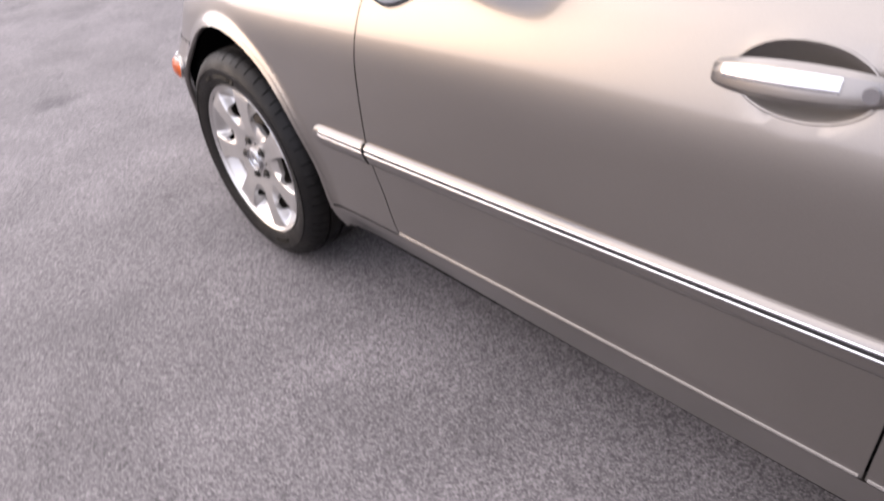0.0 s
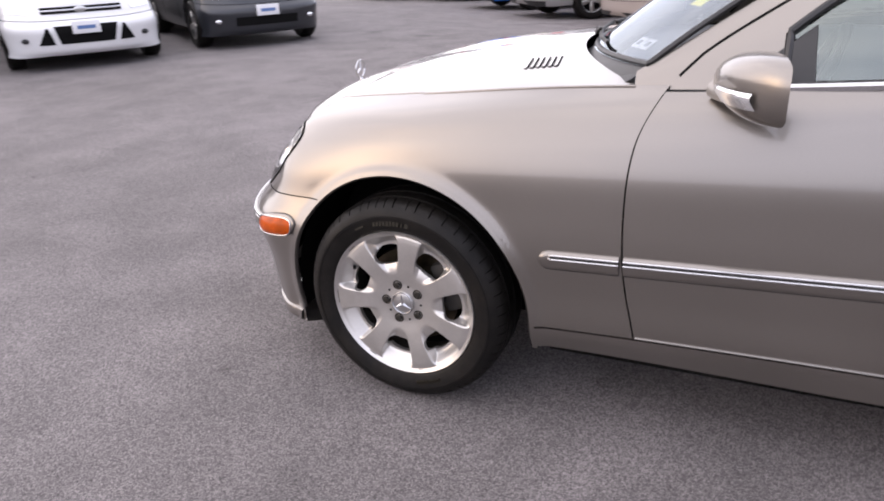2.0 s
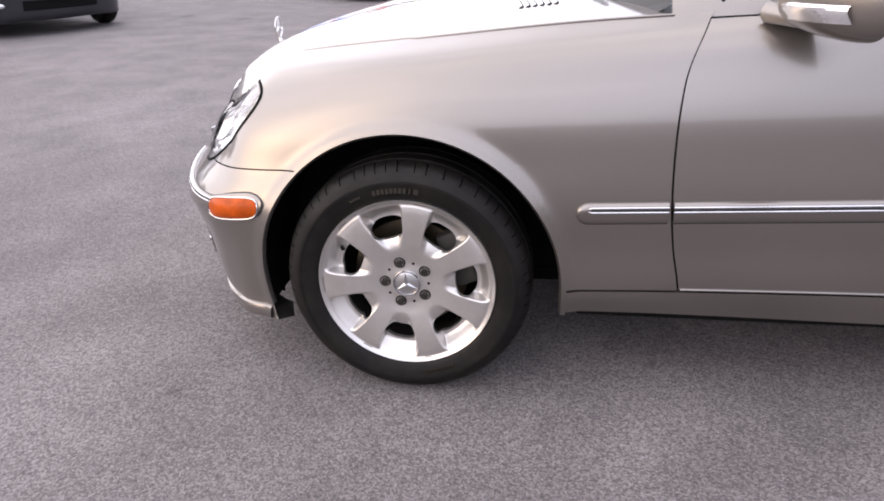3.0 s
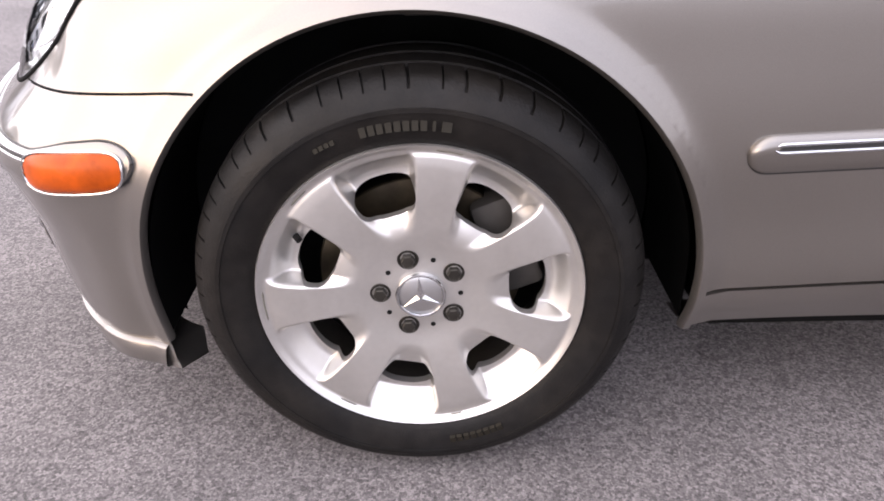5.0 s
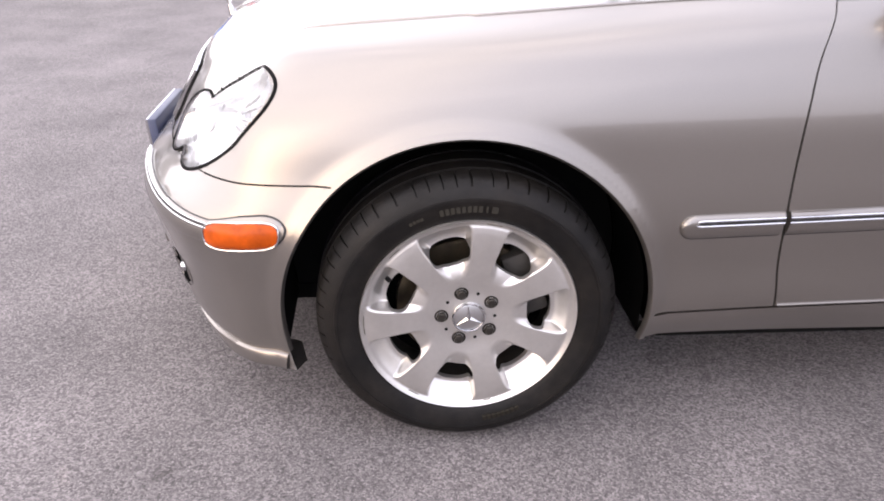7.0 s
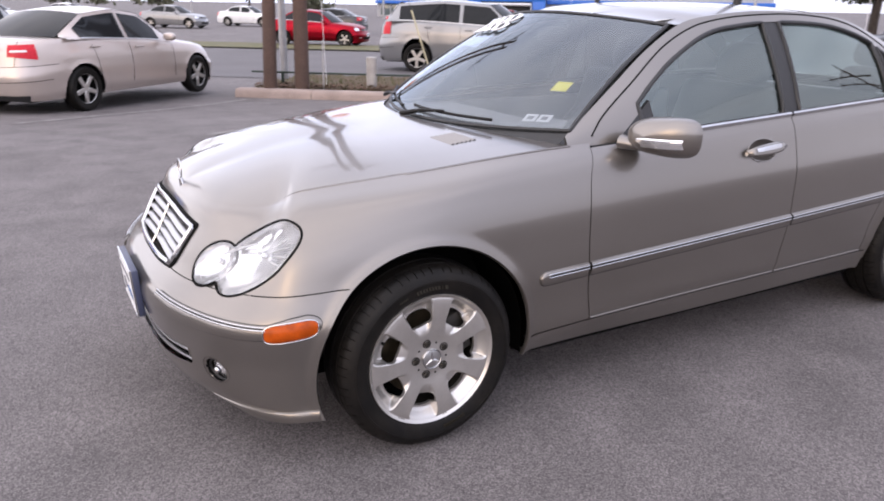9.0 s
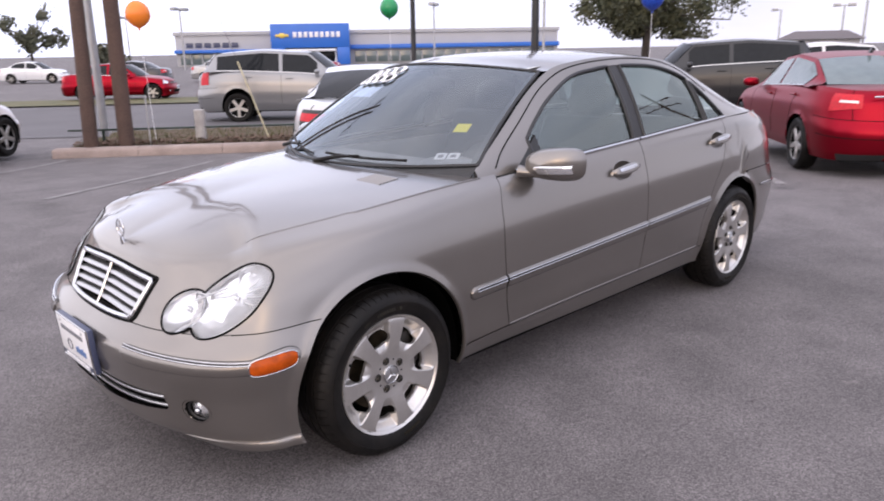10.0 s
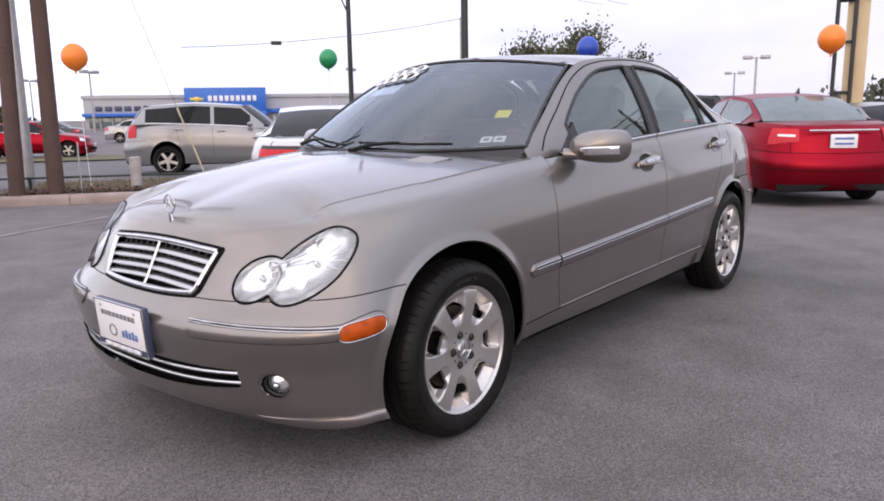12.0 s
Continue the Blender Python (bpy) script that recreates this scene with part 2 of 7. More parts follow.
# nine levels from the bottom edge to the hood's edge or the belt line: inset from the outline, and height
AT_U = [0, 2, 3.5, 5, 6, 7, 8, 9.5, 10.5, 12, 15]
LEVELS = [
    ([0.10, 0.10, 0.065, 0.012, 0.018, 0.06, 0.06, 0.06, 0.05, 0.06, 0.08], [0.171, 0.171, 0.166, 0.178, 0.200, 0.225, 0.23, 0.235, 0.23, 0.22, 0.24]),
    ([0.035, 0.045, 0.045, 0.020, 0.02, 0.02, 0.022, 0.022, 0.02, 0.03, 0.03], [0.222, 0.222, 0.226, 0.238, 0.27, 0.305, 0.335, 0.36, 0.34, 0.30, 0.30]),
    ([0.012, 0.018, 0.028, 0.010, 0.010, 0.010, 0.011, 0.011, 0.010, 0.012, 0.010], [0.34, 0.34, 0.345, 0.355, 0.38, 0.42, 0.44, 0.46, 0.45, 0.42, 0.40]),
    ([0, 0, 0, 0, 0, 0, 0, 0, 0, 0, 0], [0.475, 0.475, 0.48, 0.49, 0.50, 0.52, 0.55, 0.58, 0.59, 0.56, 0.53]),
    ([0.075, 0.07, 0.06, 0.028, 0.010, 0.004, 0.003, 0.003, 0.006, 0.03, 0.04], [0.557, 0.56, 0.575, 0.588, 0.61, 0.635, 0.66, 0.69, 0.70, 0.68, 0.66]),
    ([0.12, 0.118, 0.115, 0.055, 0.020, 0.013, 0.010, 0.010, 0.014, 0.05, 0.06], [0.64, 0.645, 0.66, 0.68, 0.71, 0.74, 0.765, 0.80, 0.81, 0.80, 0.77]),
    ([0.15, 0.156, 0.174, 0.10, 0.047, 0.037, 0.031, 0.031, 0.036, 0.07, 0.08], [0.70, 0.705, 0.725, 0.755, 0.79, 0.82, 0.85, 0.88, 0.89, 0.89, 0.87]),
    ([0.17, 0.188, 0.238, 0.165, 0.090, 0.074, 0.056, 0.056, 0.06, 0.11, 0.12], [0.745, 0.755, 0.775, 0.81, 0.845, 0.888, 0.92, 0.965, 0.975, 0.96, 0.945]),
    ([0.20, 0.23, 0.305, 0.27, 0.20, 0.145, 0.086, 0.09, 0.10, 0.17, 0.17], [0.775, 0.783, 0.802, 0.840, 0.881, 0.931, 0.967, 1.018, 1.032, 1.01, 0.985]),
]
inset = spline(AT_U, np.array([a for a, _ in LEVELS]).T)
height = spline(AT_U, np.array([b for _, b in LEVELS]).T)
ARCHES = [(0.0, 0.310, 0.383), (2.715, 0.310, 0.376)]


def turned(u):
    q = outline(u + 0.01) - outline(u - 0.01)
    return np.arctan2(q[..., 0], -q[..., 1]) % (2 * np.pi)


# the way the outline faces, eased round the nose's corner for the deep insets of the upper levels
FACE_U = np.linspace(0, 15, 301)
FACE = np.mean([turned(np.clip(FACE_U + k, -0.95, 15.9)) for k in np.linspace(-1.5, 1.5, 25)], axis=0)


def skin(u, v):
    """The place of the body's skin on its left side, as x, L, z."""
    u, v = np.broadcast_arrays(np.asarray(u, float), np.asarray(v, float))
    p, q = outline(u), outline(u + 0.01) - outline(u - 0.01)
    D, Z = inset(u), height(u)
    i = np.clip(np.floor(v).astype(int), 0, 7)
    t = v - i

    def pick(A, k):
        return np.take_along_axis(A, np.clip(k, 0, 8)[..., None], -1)[..., 0]

    def along(A):
        a, b, c, d = pick(A, i - 1), pick(A, i), pick(A, i + 1), pick(A, i + 2)
        sb, sc = np.where(i == 0, c - b, (c - a) / 2), np.where(i == 7, c - b, (d - b) / 2)
        return (2 * t**3 - 3 * t**2 + 1) * b + (t**3 - 2 * t**2 + t) * sb + (3 * t**2 - 2 * t**3) * c + (t**3 - t**2) * sc

    d, z = along(D), along(Z)
    w = np.clip((d - 0.09) / 0.13, 0, 1)
    w = w * w * (3 - 2 * w) * np.clip((8 - u) / 2, 0, 1) * np.clip(u, 0, 1)
    a = np.arctan2(q[..., 0], -q[..., 1]) % (2 * np.pi) * (1 - w) + np.interp(u, FACE_U, FACE) * w
    n = np.stack([np.cos(a), np.sin(a)], -1)
    x, L = p[..., 0] - n[..., 0] * d, p[..., 1] - n[..., 1] * d
    L = np.where(u < 0.001, 0.0, L)
    for ax, az, ar in ARCHES:
        r = np.hypot(x - ax, np.where((x > ax) & (z < az) & (ax < 1), 0.0, z - az))
        L = L + 0.010 * np.exp(-(((r - ar - 0.003) / 0.018) ** 2)) * (u > 4)
    return np.stack([x, L, z], -1)


def find(a, z, axis):
    """u, v where the skin has the given x (axis 0) or L (axis 1) and height z."""
    a, z = np.broadcast_arrays(np.asarray(a, float), np.asarray(z, float))
    us = np.linspace(0.0, 15.0, 601) if axis == 0 else np.linspace(0.0, 5.2, 261)
    col = skin(us, np.full_like(us, 4.5))[:, axis]
    u = np.interp(a, col, us)
    v = np.full_like(u, 4.0)
    for _ in range(7):
        lo, hi = np.zeros_like(u), np.full_like(u, 8.0)
        for _ in range(20):
            v = (lo + hi) / 2
            low = skin(u, v)[..., 2] < z
            lo, hi = np.where(low, v, lo), np.where(low, hi, v)
        e = 0.02
        p, q = skin(u, v)[..., axis], skin(u + e, v)[..., axis]
        s = (q - p) / e
        s = np.where(np.abs(s) < 0.02, 0.02, s)
        u = np.clip(u + np.clip((a - p) / s, -0.5, 0.5), 0, 15)
    return u, v


def side(x, z, off=0.0):
    """A place on the left flank, lifted by off."""
    u, v = find(x, z, 0)
    p = skin(u, v)
    return lift(p, u, v, off)


def front(L, z, off=0.0):
    """A place on the nose."""
    u, v = find(L, z, 1)
    return lift(skin(u, v), u, v, off)


KEEP = {}


def kept(key, make):
    """What make() gives, worked out once."""
    if key not in KEEP:
        KEEP[key] = make()
    return KEEP[key]


def lift(p, u, v, off):
    if np.any(off):
        a, b = skin(u + 0.02, v) - skin(u - 0.02, v), skin(u, v + 0.02) - skin(u, v - 0.02)
        n = np.cross(a, b)
        n /= np.maximum(np.linalg.norm(n, axis=-1, keepdims=True), 1e-9)
        n = np.where((n[..., 1:2] < 0) & (np.abs(n[..., 1:2]) > 0.05), -n, n)
        n = np.where((np.abs(n[..., 1:2]) <= 0.05) & (n[..., 0:1] > 0), -n, n)
        p = p + n * np.asarray(off)[..., None] if np.ndim(off) else p + n * off
    return p


def hand(P, s):
    """From x, L, z to the car's own x, y, z; s: -1 the driver's side, 1 the other."""
    P = np.array(P, float)
    P[..., 1] *= s
    return P


def thick(P, s, depth=0.014):
    """A panel from a grid: its face and returned edges; s turns it outwards."""
    P = np.asarray(P, float)
    a, b = np.gradient(P, axis=0), np.gradient(P, axis=1)
    n = np.cross(a, b)
    n /= np.maximum(np.linalg.norm(n, axis=-1, keepdims=True), 1e-9)
    mid = n[P.shape[0] // 2, P.shape[1] // 2]
    want = np.array([-0.3 if P[..., 0].mean() < -0.3 else 0.0, s, 0.8])
    if mid @ want < 0:
        n = -n
    Q = np.pad(P, ((1, 1), (1, 1), (0, 0)), mode="edge")
    N = np.pad(n, ((1, 1), (1, 1), (0, 0)), mode="edge")
    edge = np.zeros(Q.shape[:2], bool)
    edge[0], edge[-1], edge[:, 0], edge[:, -1] = True, True, True, True
    Q[edge] -= N[edge] * depth
    return grid(Q)


def cut(geo, inside, snap=None):
    """Takes away the faces whose corners all lie inside; the corners left inside are moved to the edge by snap."""
    v, f = geo
    v, f = np.asarray(v, float), np.asarray(f)
    m = inside(v)
    f = f[~m[f].all(1)]
    if snap is not None:
        used = np.unique(f)
        k = used[m[used]]
        v[k] = snap(v[k])
    return v, f


def arch_rise(x, z, ax, az):
    """Height over the arch's middle; behind the front wheel the edge runs straight down."""
    return np.where((x > ax) & (z < az) & (ax < 1), 0.0, z - az)


def arch_point(ax, az, r, a):
    """x and z of a place on an arch, by its angle."""
    straight = (np.sin(a) < 0) & (np.cos(a) > 0) & (ax < 1)
    return np.where(straight, ax + r, ax + r * np.cos(a)), az + r * np.sin(a)


def in_arch(v):
    return np.any([np.hypot(v[:, 0] - ax, arch_rise(v[:, 0], v[:, 2], ax, az)) < ar for ax, az, ar in ARCHES], axis=0)


def to_arch(v):
    v = v.copy()
    for ax, az, ar in ARCHES:
        rise = arch_rise(v[:, 0], v[:, 2], ax, az)
        r = np.hypot(v[:, 0] - ax, rise)
        k = r < ar
        v[k, 0] = ax + (v[k, 0] - ax) * ar / r[k]
        v[k, 2] = np.where(rise[k] == 0, v[k, 2], az + (v[k, 2] - az) * ar / r[k])
    return v


def lamp_field(L, z):
    """Below zero inside the twin-oval headlight as seen from ahead."""

    def oval(cl, cz, a, b, turn):
        c, s = math.cos(turn), math.sin(turn)
        dl, dz = L - cl, z - cz
        return np.hypot((dl * c + dz * s) / a, (-dl * s + dz * c) / b) - 1

    return np.minimum(oval(0.634, 0.668, 0.118, 0.090, 0.98), oval(0.497, 0.624, 0.078, 0.064, 0.45))


def in_lamp(v):
    return (lamp_field(np.abs(v[:, 1]), v[:, 2]) < -0.02) & (v[:, 0] < -0.2) & (np.abs(v[:, 1]) > 0.3)


def to_lamp(v):
    """Moves corners inside the headlight out to its rim."""
    v = v.copy()
    c = np.array([0.565, 0.648])
    L, z = np.abs(v[:, 1]), v[:, 2]
    d = np.stack([L - c[0], z - c[1]], -1)
    d /= np.maximum(np.linalg.norm(d, axis=1, keepdims=True), 1e-6)
    lo, hi = np.zeros(len(v)), np.full(len(v), 0.3)
    for _ in range(24):
        r = (lo + hi) / 2
        k = lamp_field(c[0] + r * d[:, 0], c[1] + r * d[:, 1]) < -0.02
        lo, hi = np.where(k, r, lo), np.where(k, hi, r)
    v[:, 1], v[:, 2] = np.sign(v[:, 1]) * (c[0] + r * d[:, 0]), c[1] + r * d[:, 1]
    return v


belt = spline([0.3, 0.6, 0.93, 1.2, 1.59, 2.1, 2.67, 3.1, 3.4], [0.905, 0.925, 0.945, 0.965, 0.985, 1.008, 1.029, 1.035, 1.03])
rail_z = spline([0.617, 0.85, 1.05, 1.25, 1.45, 1.7, 2.0, 2.25, 2.5, 2.8, 3.05, 3.2], [0.977, 1.125, 1.25, 1.345, 1.378, 1.394, 1.388, 1.365, 1.295, 1.178, 1.078, 1.045])
rail_L = spline([0.617, 0.85, 1.05, 1.25, 1.45, 1.7, 2.0, 2.25, 2.5, 2.8, 3.05, 3.2], [0.691, 0.637, 0.590, 0.562, 0.565, 0.572, 0.575, 0.572, 0.575, 0.60, 0.63, 0.64])
pane_z = spline([0.92, 1.0, 1.14, 1.35, 1.55, 1.75, 2.05, 2.25, 2.42, 2.55, 2.665], [1.062, 1.125, 1.215, 1.308, 1.340, 1.352, 1.343, 1.312, 1.258, 1.165, 1.04])
roof_z = spline([1.0, 1.2, 1.45, 1.75, 2.05, 2.3, 2.45], [1.372, 1.402, 1.420, 1.427, 1.420, 1.400, 1.378])


def cabin(x, z, off=0.0):
    """A place on the side of the cabin between the belt line and the roof's edge."""
    x, z = np.broadcast_arrays(np.asarray(x, float), np.asarray(z, float))
    u, v = find(x, np.minimum(belt(x), 1.03), 0)
    lb, zb = skin(u, np.full_like(u, 8.0))[..., 1], belt(x)
    h = np.clip((z - zb) / np.maximum(rail_z(x) - zb, 0.02), -0.2, 1.2)
    L = lb * (1 - h) + rail_L(x) * h + 0.02 * h * (1 - h) * 4 * np.clip((rail_z(x) - zb) / 0.3, 0, 1) + off
    return np.stack([x, L, z], -1)


def hood_mid(x):
    return spline([-0.6, -0.5, -0.35, -0.2, 0.0, 0.2, 0.36], [0.765, 0.806, 0.853, 0.889, 0.922, 0.950, 0.966])(x)


def lid(us, xs, mid_z, w):
    """A top panel between the skin's upper edge (at us) and points xs on the middle line."""
    b = skin(us, np.full_like(us, 8.0))
    t = b - skin(us, np.full_like(us, 7.9))
    slope = t[:, 2] / np.maximum(np.hypot(t[:, 0], t[:, 1]), 1e-6)
    run = np.hypot(b[:, 0] - xs, b[:, 1])
    flat_t = np.maximum(np.hypot(t[:, 0], t[:, 1]), 1e-6)
    slope = slope * np.clip(((xs - b[:, 0]) * t[:, 0] - b[:, 1] * t[:, 1]) / np.maximum(run * flat_t, 1e-6), 0, 1)
    zc = mid_z(xs)
    W = w[None]
    rise = np.clip(slope * run, 0.0, 2.2 * np.maximum(zc - b[:, 2], 0.0))
    z = (2 * W**3 - 3 * W**2 + 1) * b[:, 2:3] + (W**3 - 2 * W**2 + W) * rise[:, None] + (3 * W**2 - 2 * W**3) * zc[:, None]
    x = b[:, 0:1] + (xs[:, None] - b[:, 0:1]) * W
    L = b[:, 1:2] * (1 - W)
    return np.stack([x, L, z], -1)


def screen(a, b):
    """The windshield: a across (-1 to 1), b up (0 to 1)."""
    k = 0.022 * 4 * b * (1 - b)
    L = (0.691 * (1 - b) + 0.552 * b) * a
    x = (0.36 + 0.257 * a * a) * (1 - b) + (1.03 + 0.16 * a * a) * b - 0.6 * k
    z = (0.955 + 0.022 * a * a) * (1 - b) + (1.378 - 0.04 * a * a) * b + 0.8 * k
    return np.stack([x, L, z], -1)


def rear_screen(a, b):
    k = 0.02 * 4 * b * (1 - b)
    L = (0.60 * (1 - b) + 0.545 * b) * a
    x = (2.99 - 0.10 * a * a) * (1 - b) + (2.43 - 0.06 * a * a) * b + 0.5 * k
    z = (1.052 + 0.02 * a * a) * (1 - b) + (1.382 - 0.05 * a * a) * b + 0.8 * k
    return np.stack([x, L, z], -1)


# ---- wheels ----
HOLES = 7
SECTOR = math.pi / HOLES
TURN0 = -0.06
MARKS = -TURN0


rim_base = spline([0.0, 0.035, 0.06, 0.10, 0.15, 0.19, 0.206, 0.214, 0.2205], [0.017, 0.017, 0.018, 0.012, 0.006, 0.005, 0.0065, 0.008, 0.002])
spoke_half = spline([0.03, 0.06, 0.10, 0.14, 0.18, 0.205, 0.2205], [0.016, 0.018, 0.0205, 0.0245, 0.0305, 0.0365, 0.048])


def smooth(t):
    t = np.clip(t, 0, 1)
    return t * t * (3 - 2 * t)


def rim_depth(R, A):
    """How deep the face lies; A: the angle from the middle of an opening. Flat spokes, with a rounded scoop round each opening."""
    across = (SECTOR - np.abs(A)) * R - spoke_half(R)
    wide = np.interp(R, [0.08, 0.12, 0.17, 0.21], [0.020, 0.015, 0.011, 0.009])
    out = smooth((0.2140 - R) / 0.034) ** 0.8
    return rim_base(R) + 0.033 * smooth((R - 0.084) / 0.095) * smooth(across / wide) * out


def rim_face():
    """The spoked face: a fine turned grid, sector by sector, with an opening cut through each."""
    pw, r0, rh, ah = 2.7, 0.1490, 0.0268, 0.268
    edge = np.linspace(0, 2 * np.pi, 110, endpoint=False)
    c, q = np.cos(edge), np.sin(edge)
    size = (np.abs(c) ** pw + np.abs(q) ** pw) ** (-1 / pw)
    ring_a, ring_r = ah * c * size, r0 + rh * q * size
    R, A = np.meshgrid(np.linspace(0.03, 0.2205, 96), np.linspace(-SECTOR, SECTOR, 87), indexing="xy")
    _, quads = grid(np.stack([R, A, 0 * R], -1))
    R, A = R.ravel().copy(), A.ravel().copy()
    k = (np.abs(A / ah) ** pw + np.abs((R - r0) / rh) ** pw) ** (1 / pw)
    quads = quads[~(k < 1)[quads].all(1)]
    inside = k < 1
    k = np.maximum(k, 0.02)
    A, R = np.where(inside, A / k, A), np.where(inside, r0 + (R - r0) / k, R)
    pieces = []
    for n in range(HOLES):
        mid = 2 * SECTOR * n
        pieces.append((np.stack([R * np.cos(A + mid), rim_depth(R, A), R * np.sin(A + mid)], -1), quads))
        rows = [np.stack([ring_r * np.cos(ring_a + mid), rim_depth(ring_r, ring_a) + d, ring_r * np.sin(ring_a + mid)], -1) for d in (0.0, 0.003, 0.013)]
        rows[0] += (rows[0] - rows[0].mean(0)) * 0.012
        pieces.append(grid(np.stack(rows, 1), closed=True))
    return joined(*pieces)


def treaded(profile, pitches, first, last, depth):
    """A turned tyre whose shoulder is parted into blocks by narrow slanting slots."""
    p = np.asarray(profile, float)
    rnd = np.random.RandomState(7)
    wide = rnd.choice([0.78, 1.0, 1.25], pitches)
    start = np.concatenate([[0], np.cumsum(wide)[:-1]]) / wide.sum()
    cuts = [(0.0, 0), (0.3, 0), (0.6, 0), (0.86, 0), (0.866, 1), (0.955, 1), (0.961, 0)]
    t = np.concatenate([[2 * np.pi * (a + f * w / wide.sum()) for f, _ in cuts] for a, w in zip(start, wide)])
    slot = np.tile([k for _, k in cuts], pitches)
    r = np.repeat(p[:, 0][None], len(t), 0)
    r[:, first:last] -= depth * slot[:, None]
    slant = 0.012 * np.clip((np.arange(len(p)) - first) / max(last - first, 1), 0, 1.6)
    a = t[:, None] + slant[None]
    h = np.broadcast_to(p[:, 1][None], r.shape)
    return grid(np.stack([r * np.cos(a), h, r * np.sin(a)], -1), closed=True)


def build_wheel(name, parent, place, s, turn):
    """A seven-spoke alloy wheel; s: -1 when its face looks to -y."""
    w = new(name)
    w.parent = parent
    w.matrix_local = Matrix.Translation(place) @ Matrix.Diagonal((1, -s, 1, 1)) @ Matrix.Rotation(turn, 4, "Y")
    # outer side is at y = 0, running in to +y
    steps = 96
    tyre = [(0.2195, 0.008), (0.226, -0.001), (0.236, -0.006), (0.252, -0.011), (0.268, -0.0135), (0.2685, -0.0155), (0.274, -0.0155), (0.2745, -0.013), (0.286, -0.009), (0.294, -0.002),
            (0.302, 0.006), (0.308, 0.016), (0.311, 0.026), (0.3125, 0.040), (0.3055, 0.0405), (0.3055, 0.049), (0.3128, 0.0495), (0.3135, 0.085), (0.306, 0.0855), (0.306, 0.095), (0.3135, 0.0955), (0.3125, 0.14), (0.305, 0.1405), (0.305, 0.149), (0.312, 0.1495), (0.308, 0.17),
            (0.294, 0.186), (0.27, 0.197), (0.24, 0.194), (0.215, 0.185)]
    tyre = [(r, y + 0.004) for r, y in tyre]
    t = part("tyre", treaded(tyre, 58, 10, 14, 0.0055), "rubber", w, "black tyre with worn sidewall", 28)
    for a, wide, high in [(1.42, 0.012, 0.013), (1.48, 0.004, 0.013)] + [(1.53 + 0.042 * i, 0.008, 0.013) for i in range(8)] + [(1.98 + 0.03 * i, 0.006, 0.006) for i in range(4)] + [(-1.4 + 0.042 * i, 0.008, 0.013) for i in range(8)]:
        m = Matrix.Rotation(-(a - math.pi / 2), 4, "Y") @ Matrix.Translation((0, -0.0085, 0.2525)) @ Matrix.Rotation(-0.3, 4, "X")
        part("sidewall_marking", moved(flat(box(-wide / 2, wide / 2, -0.0012, 0.004, -high / 2, high / 2)), Matrix.Rotation(MARKS, 4, "Y") @ m), "rubber_bar", t)
    rim = part("rim", joined(rim_face(), lathe([(0.2205, 0.002), (0.2235, 0.000), (0.2250, 0.003), (0.2245, 0.012), (0.215, 0.016)], steps)), "alloy", w, "silver seven-spoke alloy rim with kerb scuffs", 62)
    part("barrel", lathe([(0.217, 0.014), (0.205, 0.03), (0.196, 0.06), (0.190, 0.12), (0.205, 0.17), (0.216, 0.185)], steps), "barrel", rim, "dark brownish inner barrel")
    part("brake_disc", lathe([(0.05, 0.078), (0.145, 0.078), (0.147, 0.08), (0.147, 0.1), (0.05, 0.1)], steps), "disc", w, "bare steel brake disc")
    cal = joined(*[moved(flat(box(-0.075, 0.075, 0.055, 0.12, 0.10, 0.165, 0.012)), Matrix.Rotation(a, 4, "Y")) for a in (1.25,)])
    part("brake_caliper", cal, "caliper", w)
    part("hub_backing", lathe([(0.0, 0.15), (0.215, 0.15), (0.215, 0.185)], 48), "underbody", w)
    for k in range(5):
        a = radians(107) + TURN0 + k * 2 * math.pi / 5
        bx, bz = 0.056 * math.cos(a), 0.056 * math.sin(a)
        cup = lathe([(0.0, 0.009), (0.0085, 0.009), (0.010, 0.011), (0.0102, 0.018)], 6)
        part("wheel_bolt", moved(joined(cup, lathe([(0.0102, 0.0182), (0.0118, 0.0168), (0.0145, 0.0162), (0.0152, 0.0185)], 20)), Matrix.Translation((bx, 0, bz))), "bolt", rim, "grimy steel wheel bolt", 30)
        b2 = a + math.pi / 5
        part("locating_hole", moved(lathe([(0.0, 0.0148), (0.0036, 0.0148), (0.0038, 0.019)], 12), Matrix.Translation((0.055 * math.cos(b2), 0.0025, 0.055 * math.sin(b2)))), "gap", rim)
    part("hub_cap", lathe([(0.0, 0.009), (0.026, 0.0098), (0.0325, 0.0125), (0.034, 0.018)], 40), "satin", rim, "satin grey centre cap")
    ringv = tube([(0.0325 * math.cos(a), 0.0095, 0.0325 * math.sin(a)) for a in np.linspace(0, 2 * math.pi, 40, endpoint=False)], 0.0022, 6, closed=True, ref=(0, 1, 0))
    part("cap_ring", ringv, "chrome", rim)
    arms = []
    for k in range(3):
        a = math.pi / 2 + k * 2 * math.pi / 3 + 0.08 + TURN0
        d, e = Vector((math.cos(a), 0, math.sin(a))), Vector((-math.sin(a), 0, math.cos(a)))
        root = [d * 0.004 + e * 0.0048, d * 0.004 - e * 0.0048]
        pts = [root[0] + Vector((0, 0.0085, 0)), root[1] + Vector((0, 0.0085, 0)), d * 0.031 + Vector((0, 0.009, 0)), Vector((0, 0.0045, 0)) + d * 0.002]
        arms.append(([tuple(p) for p in pts], [[0, 3, 2], [3, 1, 2], [0, 1, 3]]))
    part("cap_star", joined(*arms), "chrome", rim, "three-pointed chrome emblem", 5)
